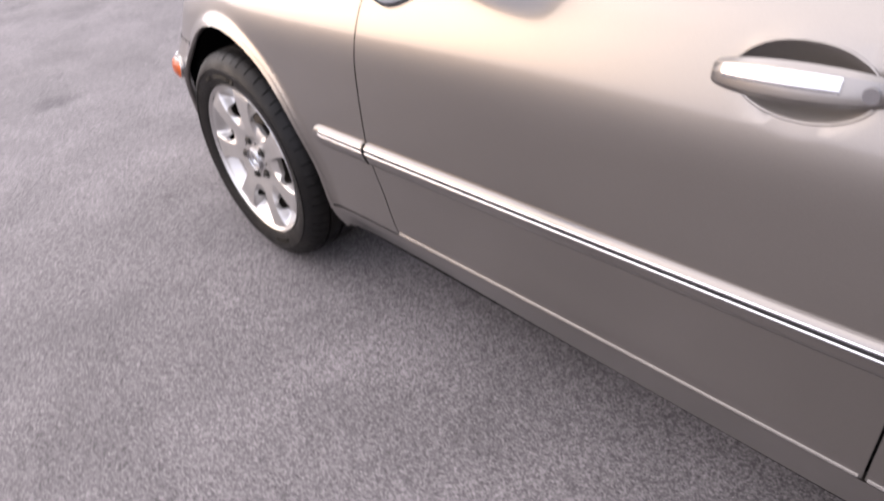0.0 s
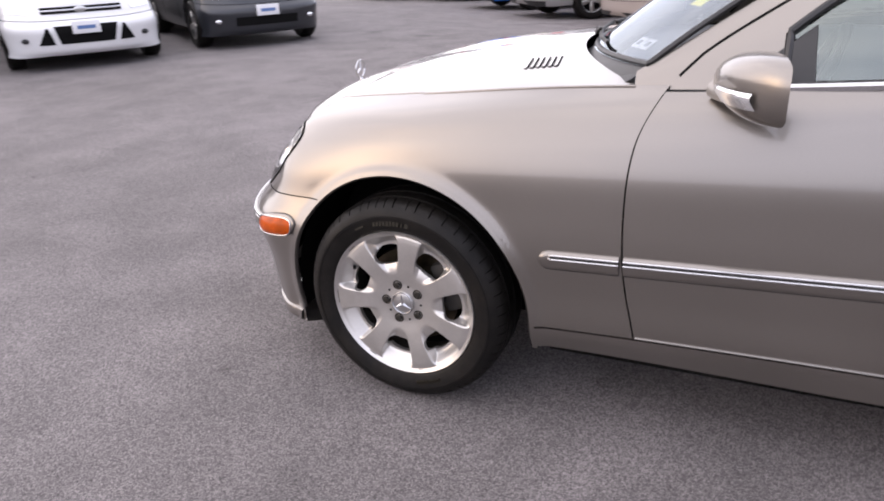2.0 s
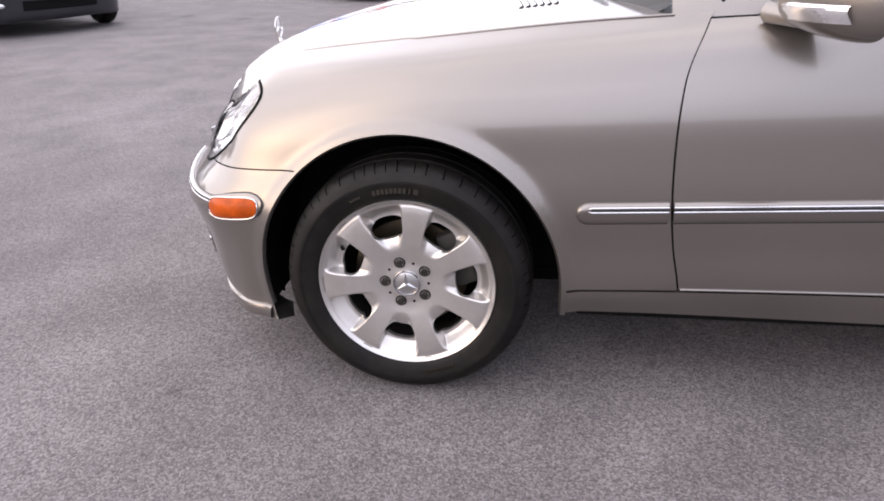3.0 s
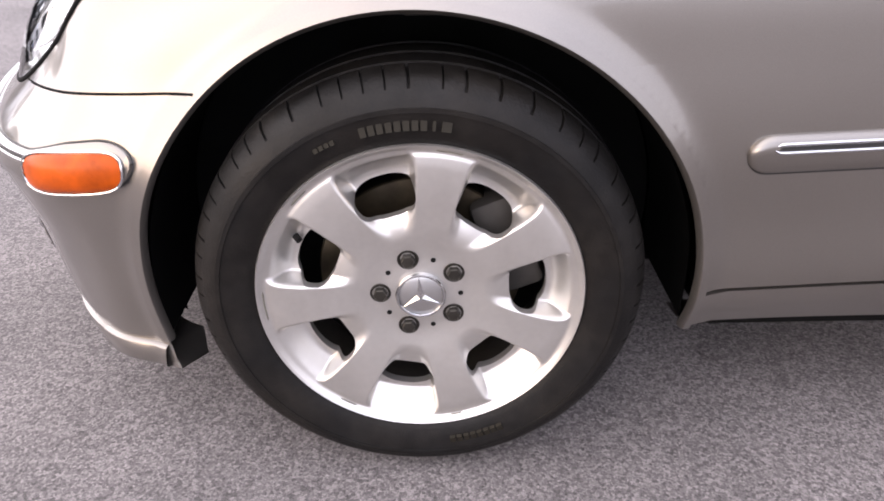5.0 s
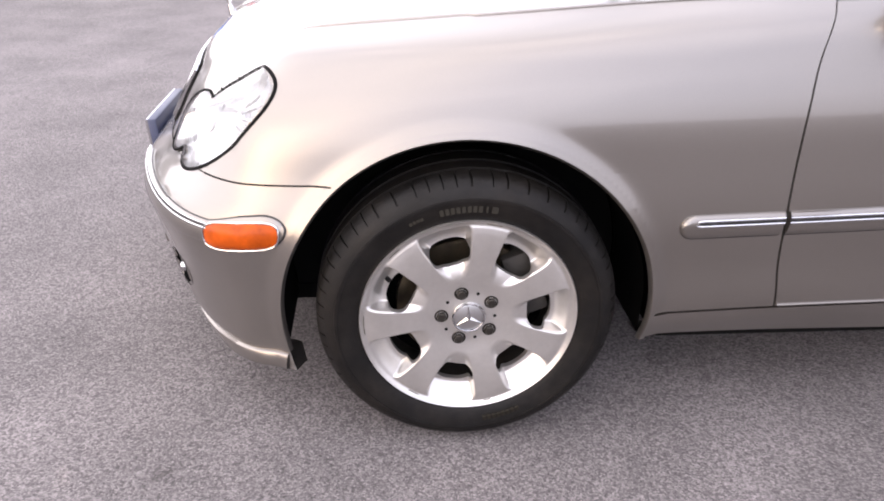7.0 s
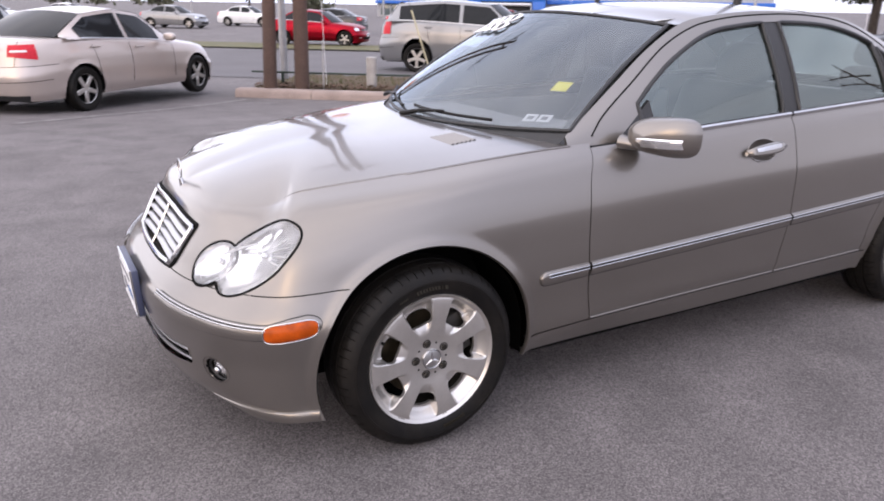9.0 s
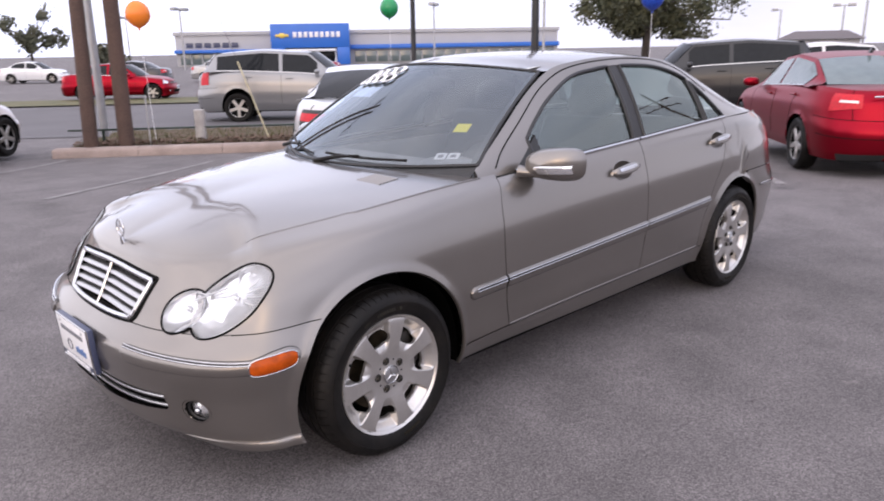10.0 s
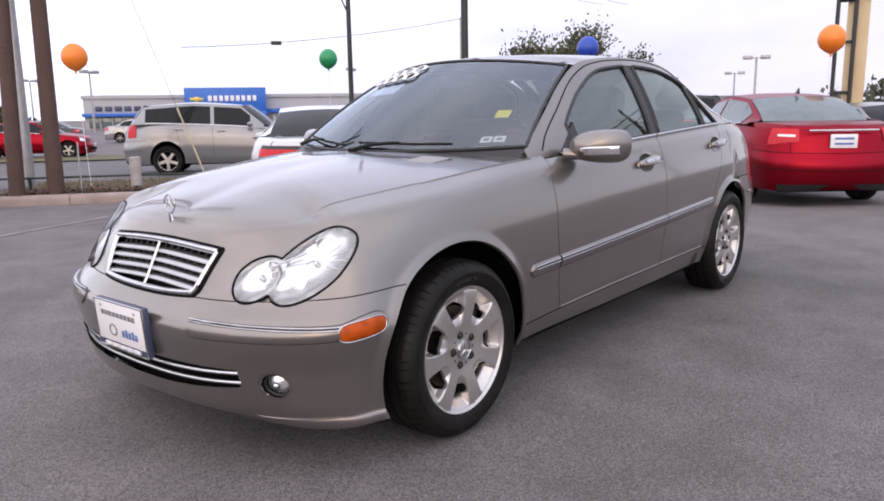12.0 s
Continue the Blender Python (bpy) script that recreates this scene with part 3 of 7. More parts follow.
    for k, (a0, a1) in enumerate(((-0.11, 0.05), (-0.02, 0.12), (-0.12, 0.10), (0.0, 0.13), (-0.10, -0.02))):
        aa = SECTOR * (2 * (k + 1) + 1) + np.linspace(a0, a1, 10)
        part("kerb_scuff", tube([(0.2155 * math.cos(a), float(rim_base(0.2155)) - 0.0002, 0.2155 * math.sin(a)) for a in aa], [0.0003] + [0.0012] * 8 + [0.0003], 5, ref=(0, 1, 0)), "scuff", rim, "grey kerb scuff on the rim edge")
    part("tyre_valve", tube([(0.196 * math.cos(2.62), 0.045, 0.196 * math.sin(2.62)), (0.180 * math.cos(2.62), 0.028, 0.180 * math.sin(2.62))], 0.005, 8), "rubber", rim)
    return w


# ---- the silver saloon: its parts ----
def seam_front(z):
    return spline([0.2, 0.325, 0.44, 0.55, 0.70, 0.80, 0.86, 0.93, 0.975, 1.1], [0.668, 0.655, 0.632, 0.619, 0.616, 0.624, 0.640, 0.676, 0.712, 0.82])(z)


def seam_mid(z):
    return spline([0.2, 0.36, 0.6, 0.85, 1.0, 1.1], [1.66, 1.675, 1.69, 1.70, 1.705, 1.71])(z)


def seam_rear(z):
    return spline([0.2, 0.36, 0.5, 0.62, 0.72, 0.82, 0.92, 1.03, 1.1], [2.29, 2.295, 2.315, 2.375, 2.455, 2.53, 2.585, 2.615, 2.62])(z)


def sill_z(x):
    return spline([0.3, 0.39, 0.66, 1.2, 2.0, 2.4], [0.302, 0.305, 0.316, 0.325, 0.330, 0.332])(x)


def strip_z(x):
    return 0.5165 + 0.0415 * (np.asarray(x, float) - 0.42)


GAP = 0.0022


def flank(xa, xb, lo, hi, nx, nz):
    """A grid on the flank between two seams xa(z), xb(z) and two lines lo(x), hi(x)."""
    i, j = np.linspace(0, 1, nx), np.linspace(0, 1, nz)
    Z = np.linspace(0.35, 0.98, nz)[None] * np.ones((nx, 1))
    for _ in range(4):
        X = xa(Z) * (1 - i[:, None]) + xb(Z) * i[:, None]
        Z = lo(X) * (1 - j[None]) + hi(X) * j[None]
    return side(X, Z)


def ribbon(P, Q):
    return np.stack([P, Q], 1)


def fair(v, f, free, passes, shrink=0.5, grow=-0.53, axes=(0, 1, 2)):
    """Smooths the free vertices of a mesh and keeps its bulk."""
    e = np.concatenate([f[:, [k, (k + 1) % f.shape[1]]] for k in range(f.shape[1])])
    e = e[e[:, 0] != e[:, 1]]
    a, b = np.concatenate([e[:, 0], e[:, 1]]), np.concatenate([e[:, 1], e[:, 0]])
    n = np.bincount(a, minlength=len(v))[:, None]
    for _ in range(passes):
        for k in (shrink, grow):
            if k:
                mean = np.stack([np.bincount(a, v[b, q], len(v)) for q in range(3)], -1) / np.maximum(n, 1)
                step = (mean - v) * k
                for q in axes:
                    v[free, q] += step[free, q]
    return v


def front_skin():
    """Hood (0) and upper wings (-1, 1) drawn as one smooth surface and then parted; and the seams between them."""
    us_n = np.linspace(0, 3.785, 62)
    us_w = np.concatenate([np.linspace(3.785, 6, 70), np.linspace(6, 7.35, 55)[1:]])
    vs = np.linspace(4.0, 8.0, 56)
    up = 0.012 * (8 - vs) / 4
    U, V = np.meshgrid(us_n, vs + up, indexing="ij")
    nose = skin(U, V)
    U, V = np.meshgrid(us_w, vs + up, indexing="ij")
    P = skin(U, V)
    lim = seam_front(np.minimum(P[..., 2], 1.05)) - GAP
    end, _ = find(lim[-1], np.minimum(P[-1, :, 2], 0.93), 0)
    f = np.clip((us_w - 6) / (us_w[-1] - 6), 0, 1)[:, None]
    U2 = np.where(us_w[:, None] > 6, 6 + (np.minimum(end, 7.45)[None] - 6) * f, U)
    wing = skin(U2, V)
    us = np.concatenate([us_n, us_w[1:70], np.linspace(6, 7.17, 40)[1:]])
    b = skin(us, np.full_like(us, 8.0))
    xs = b[0, 0] + (0.335 - b[0, 0]) * np.clip(us / us[-1], 0, 1) ** 1.35
    W = np.linspace(0.0, 1, 30)
    top = lid(us, xs, hood_mid, W)
    bow = (np.clip((us - 5.2) / (us[-1] - 5.2), 0, 1) ** 2)[:, None]
    top[..., 0] += bow * (b[:, 0] - xs)[:, None] * ((1 - W)[None] ** 2 - (1 - W)[None])
    grille_hole = lambda v: (np.abs(v[:, 1]) < 0.275 + 0.31 * (v[:, 2] - 0.56) + 0.012) & (v[:, 2] < 0.705) & (v[:, 0] < -0.5)
    full = np.concatenate([hand(nose, -1)[::-1], hand(nose, 1)[1:]], 0)
    pieces = [(0, cut(cut(grid(full), in_lamp, to_lamp), grille_hole))] + [(0, grid(hand(top, s))) for s in (-1, 1)]
    pieces += [(s, cut(cut(grid(hand(wing, s)), in_arch, to_arch), in_lamp, to_lamp)) for s in (-1, 1)]
    bm = bmesh.new()
    for kind, (v, f) in pieces:
        vv = [bm.verts.new(p) for p in v]
        for q in f:
            face = bm.faces.new([vv[k] for k in q])
            face.material_index = kind + 1
    bmesh.ops.delete(bm, geom=[v for v in bm.verts if not v.link_faces], context="VERTS")
    bmesh.ops.remove_doubles(bm, verts=bm.verts[:], dist=0.0008)
    bmesh.ops.recalc_face_normals(bm, faces=bm.faces[:])
    bm.verts.index_update()
    v = np.array([p.co[:] for p in bm.verts])
    f = np.array([[p.index for p in (q.verts[:] if len(q.verts) == 4 else q.verts[:] + [q.verts[-1]])] for q in bm.faces])
    kind = np.array([q.material_index for q in bm.faces]) - 1
    edge = np.array([p.is_boundary for p in bm.verts])
    bm.free()
    path = skin(us_w[:70], np.full(70, 8.0))
    rest = skin(np.linspace(6, 7.165, 30)[1:], np.full(29, 8.0))
    path = path[~in_lamp(path)]
    tracks = {s: list(dict.fromkeys(int(np.argmin(((v - p) ** 2).sum(1))) for p in hand(path, s))) for s in (-1, 1)}
    on_wing = np.zeros(len(v), bool)
    on_wing[f[kind != 0].ravel()] = True
    fair(v, f, ~edge & ~on_wing, 60, 0.5, -0.51, (2,))
    arch = np.hypot(v[:, 0], v[:, 2] - 0.310) < 0.383 + 0.05
    fair(v, f, ~edge & ~(arch & on_wing) & (v[:, 0] < 0.1), 220, 0.5, -0.508)
    out = {}
    for k in (-1, 0, 1):
        ids, ff = np.unique(f[kind == k], return_inverse=True)
        ff = ff.reshape(-1, 4)
        out[k] = (v[ids], [list(dict.fromkeys(int(i) for i in q)) for q in ff])
    return out, {s: np.concatenate([v[tracks[s]], hand(rest, s)]) for s in (-1, 1)}, top[-1]


def build_saloon():
    car = thing("saloon_car", Matrix.Translation((0, 0.864, 0)), "pewter-silver four-door saloon car parked on grey asphalt", "car")
    nose_panels, seams, rear_edge = front_skin()
    for s in (-1, 1):
        # front wing: over the wheel, and behind it down to the sill
        upper = nose_panels[s]
        P = flank(lambda z: np.full_like(z, 0.2), lambda z: seam_front(z) - GAP, lambda x: sill_z(x) + 0.003, lambda x: height(find(x, 0.63, 0)[0])[..., 4] + 0.004, 40, 34)
        lower = cut(thick(hand(P, s), s), in_arch, to_arch)
        part("front_wing", joined(upper, lower), "pewter", car, "pewter front wing with flared arch", 40)
        # arch edges turned inwards and the wheel wells
        for n, (ax, az, ar) in enumerate(ARCHES):
            a0, a1 = (-0.225, math.pi + 0.24) if n == 0 else (-0.2, math.pi + 0.05)
            a = np.linspace(a0, a1, 80)
            edge = side(*arch_point(ax, az, ar, a))
            outer = side(*arch_point(ax, az, ar + 0.012, a))
            rows = [outer + np.array([0, 0.0004, 0]), edge + np.array([0, 0.0022, 0]), edge + np.array([0, -0.004, 0]), edge + np.array([0, -0.012, 0])]
            for k in (2, 3):
                rows[k][:, 0] -= 0.006 * np.cos(a)
                rows[k][:, 2] -= 0.006 * np.sin(a)
            part("arch_lip", grid(hand(np.stack(rows, 1), s)), "pewter", car, "", 60)
            deep = []
            for i, L in enumerate((0.80, 0.78, 0.55)):
                wx, wz = arch_point(ax, az, ar + 0.004 if i else ar - 0.005, a)
                deep.append(np.stack([wx, np.full_like(a, L), wz], -1))
            wall = np.stack([np.stack([ax + r * np.cos(a), np.full_like(a, 0.55), az + r * np.sin(a)], -1) for r in (ar, 0.1)], 1)
            part("wheel_well", joined(grid(hand(np.stack(deep, 1), s)), grid(hand(wall, s))), "underbody", car, "matt black wheel-well liner")
        clip = moved(flat(box(-0.03, 0.03, -0.02, 0.02, -0.008, 0.008, 0.004)), Matrix.Translation((0.015, s * 0.735, 0.676)))
        part("liner_clip", clip, "caliper", car, "dusty bracket under the wheel arch")
        # doors
        for n, (xa, xb, nx) in enumerate(((seam_front, seam_mid, 70), (seam_mid, seam_rear, 64))):
            P = flank(lambda z, g=xa: g(z) + GAP, lambda z, g=xb: g(z) - GAP, lambda x: sill_z(x) + 0.003, lambda x: np.minimum(belt(x), 1.03), nx, 44)
            geo = thick(hand(P, s), s)
            if n:
                geo = cut(geo, in_arch, to_arch)
            hx, hz = (1.405, 0.862) if n == 0 else (2.395, 0.912)
            geo = cut(geo, *dish_hole(hx + 0.092, hz + 0.008))
            door = part("front_door" if n == 0 else "rear_door", geo, "pewter", car, "", 40)
            # rolled lower edge
            xe = np.linspace(float(xa(0.33)) + 0.006, float(xb(0.33)) - 0.006, 40)
            part("lower_edge", tube(hand(side(xe, sill_z(xe) + 0.0065, 0.0002), s), 0.0036, 8), "pewter", door)
            # protective strip with a chrome line
            x0, x1 = (0.624, 1.686) if n == 0 else (1.696, 2.352)
            strip(door, x0, x1, s, False)
            # handle in its oval dish
            handle(door, hx, hz, s)
            # bright strip along the foot of the windows
            xs = np.linspace(0.80, 1.70, 40) if n == 0 else np.linspace(1.712, 2.66, 40)
            c = cabin(xs, belt(xs) + 0.004, 0.004)
            bar = np.stack([c + np.array([0, 0.0, -0.009]), c + np.array([0, 0.006, -0.006]), c + np.array([0, 0.007, 0.004]), c + np.array([0, 0.001, 0.010]), c + np.array([0, -0.012, 0.011])], 1)
            part("belt_moulding", grid(hand(bar, s)), "chrome", door, "bright chrome strip below the windows")
        strip(car, 0.408, 0.613, s, True)
        # sill
        xs = np.linspace(0.28, 2.45, 60)
        zz = np.linspace(0, 1, 8)
        Z = 0.232 + (sill_z(xs)[:, None] - 0.003 - 0.232) * zz[None]
        P = side(xs[:, None] + 0 * Z, Z)
        low = P[:, :1] + np.array([0, -0.09, -0.02])
        part("sill", cut(grid(hand(np.concatenate([low, P, P[:, -1:] + np.array([0, -0.02, 0])], 1), s)), in_arch, to_arch), "pewter", car, "pewter sill below the doors", 40)
        # rear wing
        P = flank(lambda z: seam_rear(z) + GAP, lambda z: np.full_like(z, 3.42), lambda x: np.where(x < 2.75, sill_z(np.minimum(x, 2.4)) + 0.003, height(find(x, 0.68, 0)[0])[..., 4] + 0.003), lambda x: np.minimum(belt(x), 1.03), 60, 44)
        part("rear_wing", cut(thick(hand(P, s), s), in_arch, to_arch), "pewter", car, "", 40)
        # side of the cabin
        xs = np.linspace(0.60, 0.915, 24)
        h = np.linspace(0, 1, 14)

        def wall(xs, low):
            Z = low[:, None] + (rail_z(xs) - low)[:, None] * h[None]
            return cabin(xs[:, None] + 0 * Z, Z)

        part("windscreen_pillar", thick(hand(wall(xs, belt(xs) + 0.002), s), s), "pewter", car, "", 40)
        xs = np.linspace(0.915, 2.67, 90)
        part("door_frame", thick(hand(wall(xs, pane_z(xs)), s), s, 0.02), "pewter", car, "pewter roof rail over the side windows", 40)
        xs = np.linspace(2.67, 3.12, 24)
        part("rear_pillar", thick(hand(wall(xs, belt(xs) + 0.002), s), s), "pewter", car, "", 40)
        # dark line of the door's upper edge along the pillar and roof
        xs = np.linspace(0.702, 2.60, 80)
        zz = np.minimum(spline([0.70, 0.76, 0.92, 1.14, 1.35, 1.7, 2.05, 2.3, 2.5, 2.62], [0.960, 1.020, 1.128, 1.268, 1.345, 1.380, 1.374, 1.335, 1.258, 1.165])(xs), rail_z(xs) - 0.006)
        part("door_seal", tube(hand(cabin(xs, zz, -0.0005), s), 0.0036, 6), "gap", car)
        # side windows: panes, black surrounds
        for nm, x0, x1 in (("front_window", 0.925, 1.665), ("rear_window", 1.765, 2.41), ("quarter_window", 2.445, 2.66)):
            xs = np.linspace(x0, x1, 34)
            h2 = np.linspace(0, 1, 12)
            lo, hi = belt(xs) + 0.008, np.maximum(pane_z(xs), belt(xs) + 0.012)
            Z = lo[:, None] + (hi - lo)[:, None] * h2[None]
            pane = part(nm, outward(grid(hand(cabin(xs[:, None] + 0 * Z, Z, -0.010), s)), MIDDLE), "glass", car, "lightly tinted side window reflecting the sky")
            pane.visible_shadow = False
            ring = np.concatenate([cabin(xs, lo, -0.004), cabin(np.full(6, x1), np.linspace(lo[-1], hi[-1], 8)[1:-1], -0.004), cabin(xs[::-1], hi[::-1] - 0.003, -0.003), cabin(np.full(6, x0), np.linspace(hi[0], lo[0], 8)[1:-1], -0.004)])
            part("window_seal", tube(hand(ring, s), 0.0095, 8, closed=True), "trim", pane)
        for x0, x1 in ((1.665, 1.765), (2.41, 2.445)):
            xs = np.linspace(x0, x1, 6)
            Z = belt(xs)[:, None] + (pane_z(xs) - belt(xs))[:, None] * np.linspace(0, 1, 10)[None]
            part("window_post", thick(hand(cabin(xs[:, None] + 0 * Z, Z, -0.004), s), s), "trim", car, "gloss black window post")
        mirror(car, s)
        headlight(car, s)
        # amber side marker in its bright surround
        fl = np.linspace(0, 2 * np.pi, 40, endpoint=False)
        c, q = np.cos(fl), np.sin(fl)
        ex, ez = np.sign(c) * np.abs(c) ** 0.50, np.sign(q) * np.abs(q) ** 0.66
        rho = np.array([0, 0.35, 0.7, 0.92, 1.0])
        X = -0.446 + 0.073 * ex[:, None] * rho[None]
        Z = 0.488 + 0.0245 * ez[:, None] * rho[None] + 0.12 * (X + 0.446)
        lens = side(X, Z, 0.008 * (1 - rho[None] ** 4) + 0.009 + 0 * X)
        marker = part("side_marker", grid(hand(lens, s), closed=True), "amber", car, "amber side marker lamp in the bumper")
        X2, Z2 = -0.446 + 0.0755 * ex, 0.488 + 0.0268 * ez
        part("marker_surround", tube(hand(side(X2, Z2 + 0.12 * (X2 + 0.446), 0.0085), s), 0.0020, 8, closed=True), "chrome", marker)
        # bright strip along the bumper, fog lamp
        t = np.linspace(0, 1, 34)
        u0, _ = find(0.335, 0.50, 1)
        u1, _ = find(-0.515, 0.482, 0)
        us = u0 + (u1 - u0) * t
        _, vv = find(skin(us, np.full_like(us, 3.2))[:, 0], 0.503 - 0.012 * t, 0)
        vv = 3.28 - 0.14 * t
        ue, _ = find(-0.360, 0.465, 0)
        um = np.concatenate([u0 - 0.05 + 0.3 * (1 - np.cos(np.linspace(0, np.pi / 2, 12))), np.linspace(u0 + 0.25, float(ue) - 0.3, 50)[1:], float(ue) - 0.3 * (1 - np.sin(np.linspace(0, np.pi / 2, 16)))[1:]])
        vtop = np.interp(um, [u0, u1, (u1 + ue) / 2, ue], [3.35, 3.22, 3.36, 3.44])
        vlow = np.full_like(um, 2.83)
        d = np.maximum(np.clip((um - (ue - 0.22)) / 0.22, 0, 1), np.clip((u0 + 0.13 - um) / 0.18, 0, 1))
        w = np.sqrt(np.clip(1 - d**2, 0.0004, 1))
        vm, vh = (vtop + vlow) / 2, (vtop - vlow) / 2 * w
        rowsp = [lift(skin(um, vm + vh * k), um, vm + vh * k, o) for k, o in ((-1.0, -0.001), (-0.96, 0.0045), (-0.85, 0.0062), (0.0, 0.0068), (0.85, 0.0062), (0.96, 0.0045), (1.0, -0.001))]
        part("bumper_moulding", grid(hand(np.stack(rowsp, 1), s)), "pewter", car, "raised pewter moulding round the bumper", 50)
        for k in (-1.03, 1.03):
            c = lift(skin(um, vm + vh * k), um, vm + vh * k, 0.0)
            part("moulding_gap", tube(hand(c, s), 0.0016, 6), "trim", car)
        for dv, o in ((0.022, 0.0), (-0.052, 0.0)):
            rowsp = [lift(skin(us, vv + dv + e), us, vv + dv + e, q) for e, q in ((-0.024, 0.005), (-0.018, 0.0088), (0.0, 0.0098), (0.018, 0.0088), (0.024, 0.005))]
            part("bumper_strip", grid(hand(np.stack(rowsp, 1), s)), "chrome", car, "bright chrome line on the bumper moulding")
        rowsp = [lift(skin(us, vv - 0.015 + e), us, vv - 0.015 + e, 0.0076) for e in (-0.014, 0.014)]
        part("strip_shadow_gap", grid(hand(np.stack(rowsp, 1), s)), "trim", car)
        # shut line between bumper, hood and wing
        for ua, ub in ((float(find(0.292, 0.56, 1)[0]), 2.45), (3.6, 5.3)):
            uu = np.linspace(ua, ub, 30)
            c = skin(uu, np.full_like(uu, 3.995))
            part("shut_line", tube(hand(c, s), 0.0019, 6), "gap", car, "dark shut line over the bumper")
        fc = np.array([0.600, 0.314])
        R = np.array([0.0, 0.4, 0.8, 1.0, 1.25])
        FL = fc[0] + 0.037 * np.cos(fl)[:, None] * R[None]
        FZ = fc[1] + 0.035 * np.sin(fl)[:, None] * R[None]
        pf = front(FL, FZ)
        pf[:, 0:4, 0] += np.array([0.008, 0.012, 0.022, 0.026])
        bowl = part("fog_lamp", grid(hand(pf[:, :4], s), closed=True), "reflector", car, "small round chrome fog lamp")
        part("fog_surround", grid(hand(pf[:, 3:] + np.array([-0.001, 0, 0]), s), closed=True), "gap", bowl)
        part("fog_ring", tube(hand(pf[:, 3] + np.array([-0.012, 0, 0]), s), 0.0035, 8, closed=True), "trim", bowl)
        part("fog_bulb", blob(hand(pf[0, 0] + np.array([-0.002, 0, 0]), s), (0.012, 0.012, 0.012), nu=12, nv=8), "chrome", bowl)
    # bumpers across the car
    vs = np.linspace(0.0, 3.985, 60)
    us = np.concatenate([-np.linspace(0, 5.75, 150)[::-1], np.linspace(0, 5.75, 150)[1:]])
    U, V = np.meshgrid(np.abs(us), vs, indexing="ij")
    P = skin(U, V)
    P[..., 1] *= -np.sign(us)[:, None]
    low = P[:, :1] + 0
    low[..., 1] *= 0.9
    low[..., 0] += 0.08
    geo = cut(grid(np.concatenate([low, P, P[:, -1:] + np.array([0.03, 0, 0])], 1)), in_arch, to_arch)
    mouth = lambda v: (np.abs(v[:, 1]) < 0.50) & (v[:, 2] > 0.272 + 0.03 * np.clip(np.abs(v[:, 1]) / 0.5, 0, 1) ** 2) & (v[:, 2] < 0.358) & (v[:, 0] < -0.6)

    def to_mouth(v):
        v = v.copy()
        lowest = 0.272 + 0.03 * np.clip(np.abs(v[:, 1]) / 0.5, 0, 1) ** 2
        gaps = np.stack([v[:, 2] - lowest, 0.358 - v[:, 2], 0.50 - np.abs(v[:, 1])], -1)
        k = gaps.argmin(1)
        v[:, 2] = np.where(k == 0, lowest, np.where(k == 1, 0.358, v[:, 2]))
        v[:, 1] = np.where(k == 2, np.sign(v[:, 1]) * 0.50, v[:, 1])
        return v

    geo = cut(geo, mouth, to_mouth)
    geo = cut(geo, in_lamp, to_lamp)
    fogs = lambda v: (np.hypot((np.abs(v[:, 1]) - 0.600) / 0.040, (v[:, 2] - 0.314) / 0.038) < 1) & (v[:, 0] < -0.5)

    def to_fog(v):
        v = v.copy()
        L, z = (np.abs(v[:, 1]) - 0.600) / 0.040, (v[:, 2] - 0.314) / 0.038
        r = np.maximum(np.hypot(L, z), 1e-3)
        v[:, 1], v[:, 2] = np.sign(v[:, 1]) * (0.600 + 0.040 * L / r), 0.314 + 0.038 * z / r
        return v

    geo = cut(geo, fogs, to_fog)
    bumper = part("front_bumper", geo, "pewter", car, "pewter front bumper with lower air intake", 50)
    for s in (-1, 1):
        ul = np.linspace(2.3, 4.93, 60)
        rise = np.clip((ul - 2.3) / 1.2, 0, 1) ** 0.7
        rows = [lift(skin(ul, 0 * ul + v), ul, 0 * ul + v, o * rise) for v, o in ((0.0, -0.006), (0.02, 0.006), (0.08, 0.009), (0.40, 0.0085), (0.62, 0.008), (0.67, 0.006), (0.685, -0.003))]
        part("bumper_lip", grid(hand(np.stack(rows, 1), s)), "pewter", bumper, "pewter lower lip of the bumper", 50)
    yy = np.linspace(-0.505, 0.505, 60)
    for zc, rr in ((0.300, 0.0065), (0.332, 0.0065)):
        c = front(np.abs(yy) + 1e-4, zc + 0.014 * (np.abs(yy) / 0.5) ** 2, 0.0)
        c[:, 1] = yy
        c[:, 0] += 0.012
        part("intake_bar", tube(c, rr, 8), "satin", bumper, "silver bar across the lower intake")
    c = front(np.abs(yy) + 1e-4, 0.305 + 0 * yy)
    back = np.stack([np.stack([c[:, 0] + 0.06, yy, np.full_like(yy, z)], -1) for z in (0.24, 0.38)], 1)
    part("intake_backing", grid(back), "gap", bumper)
    vs = np.linspace(0.0, 3.98, 40)
    us = np.linspace(10.2, 15, 80)
    U, V = np.meshgrid(us, vs, indexing="ij")
    pr = [cut(thick(hand(skin(U, V), s), s), in_arch, to_arch) for s in (-1, 1)]
    rear = part("rear_bumper", joined(*pr), "pewter", car, "", 50)
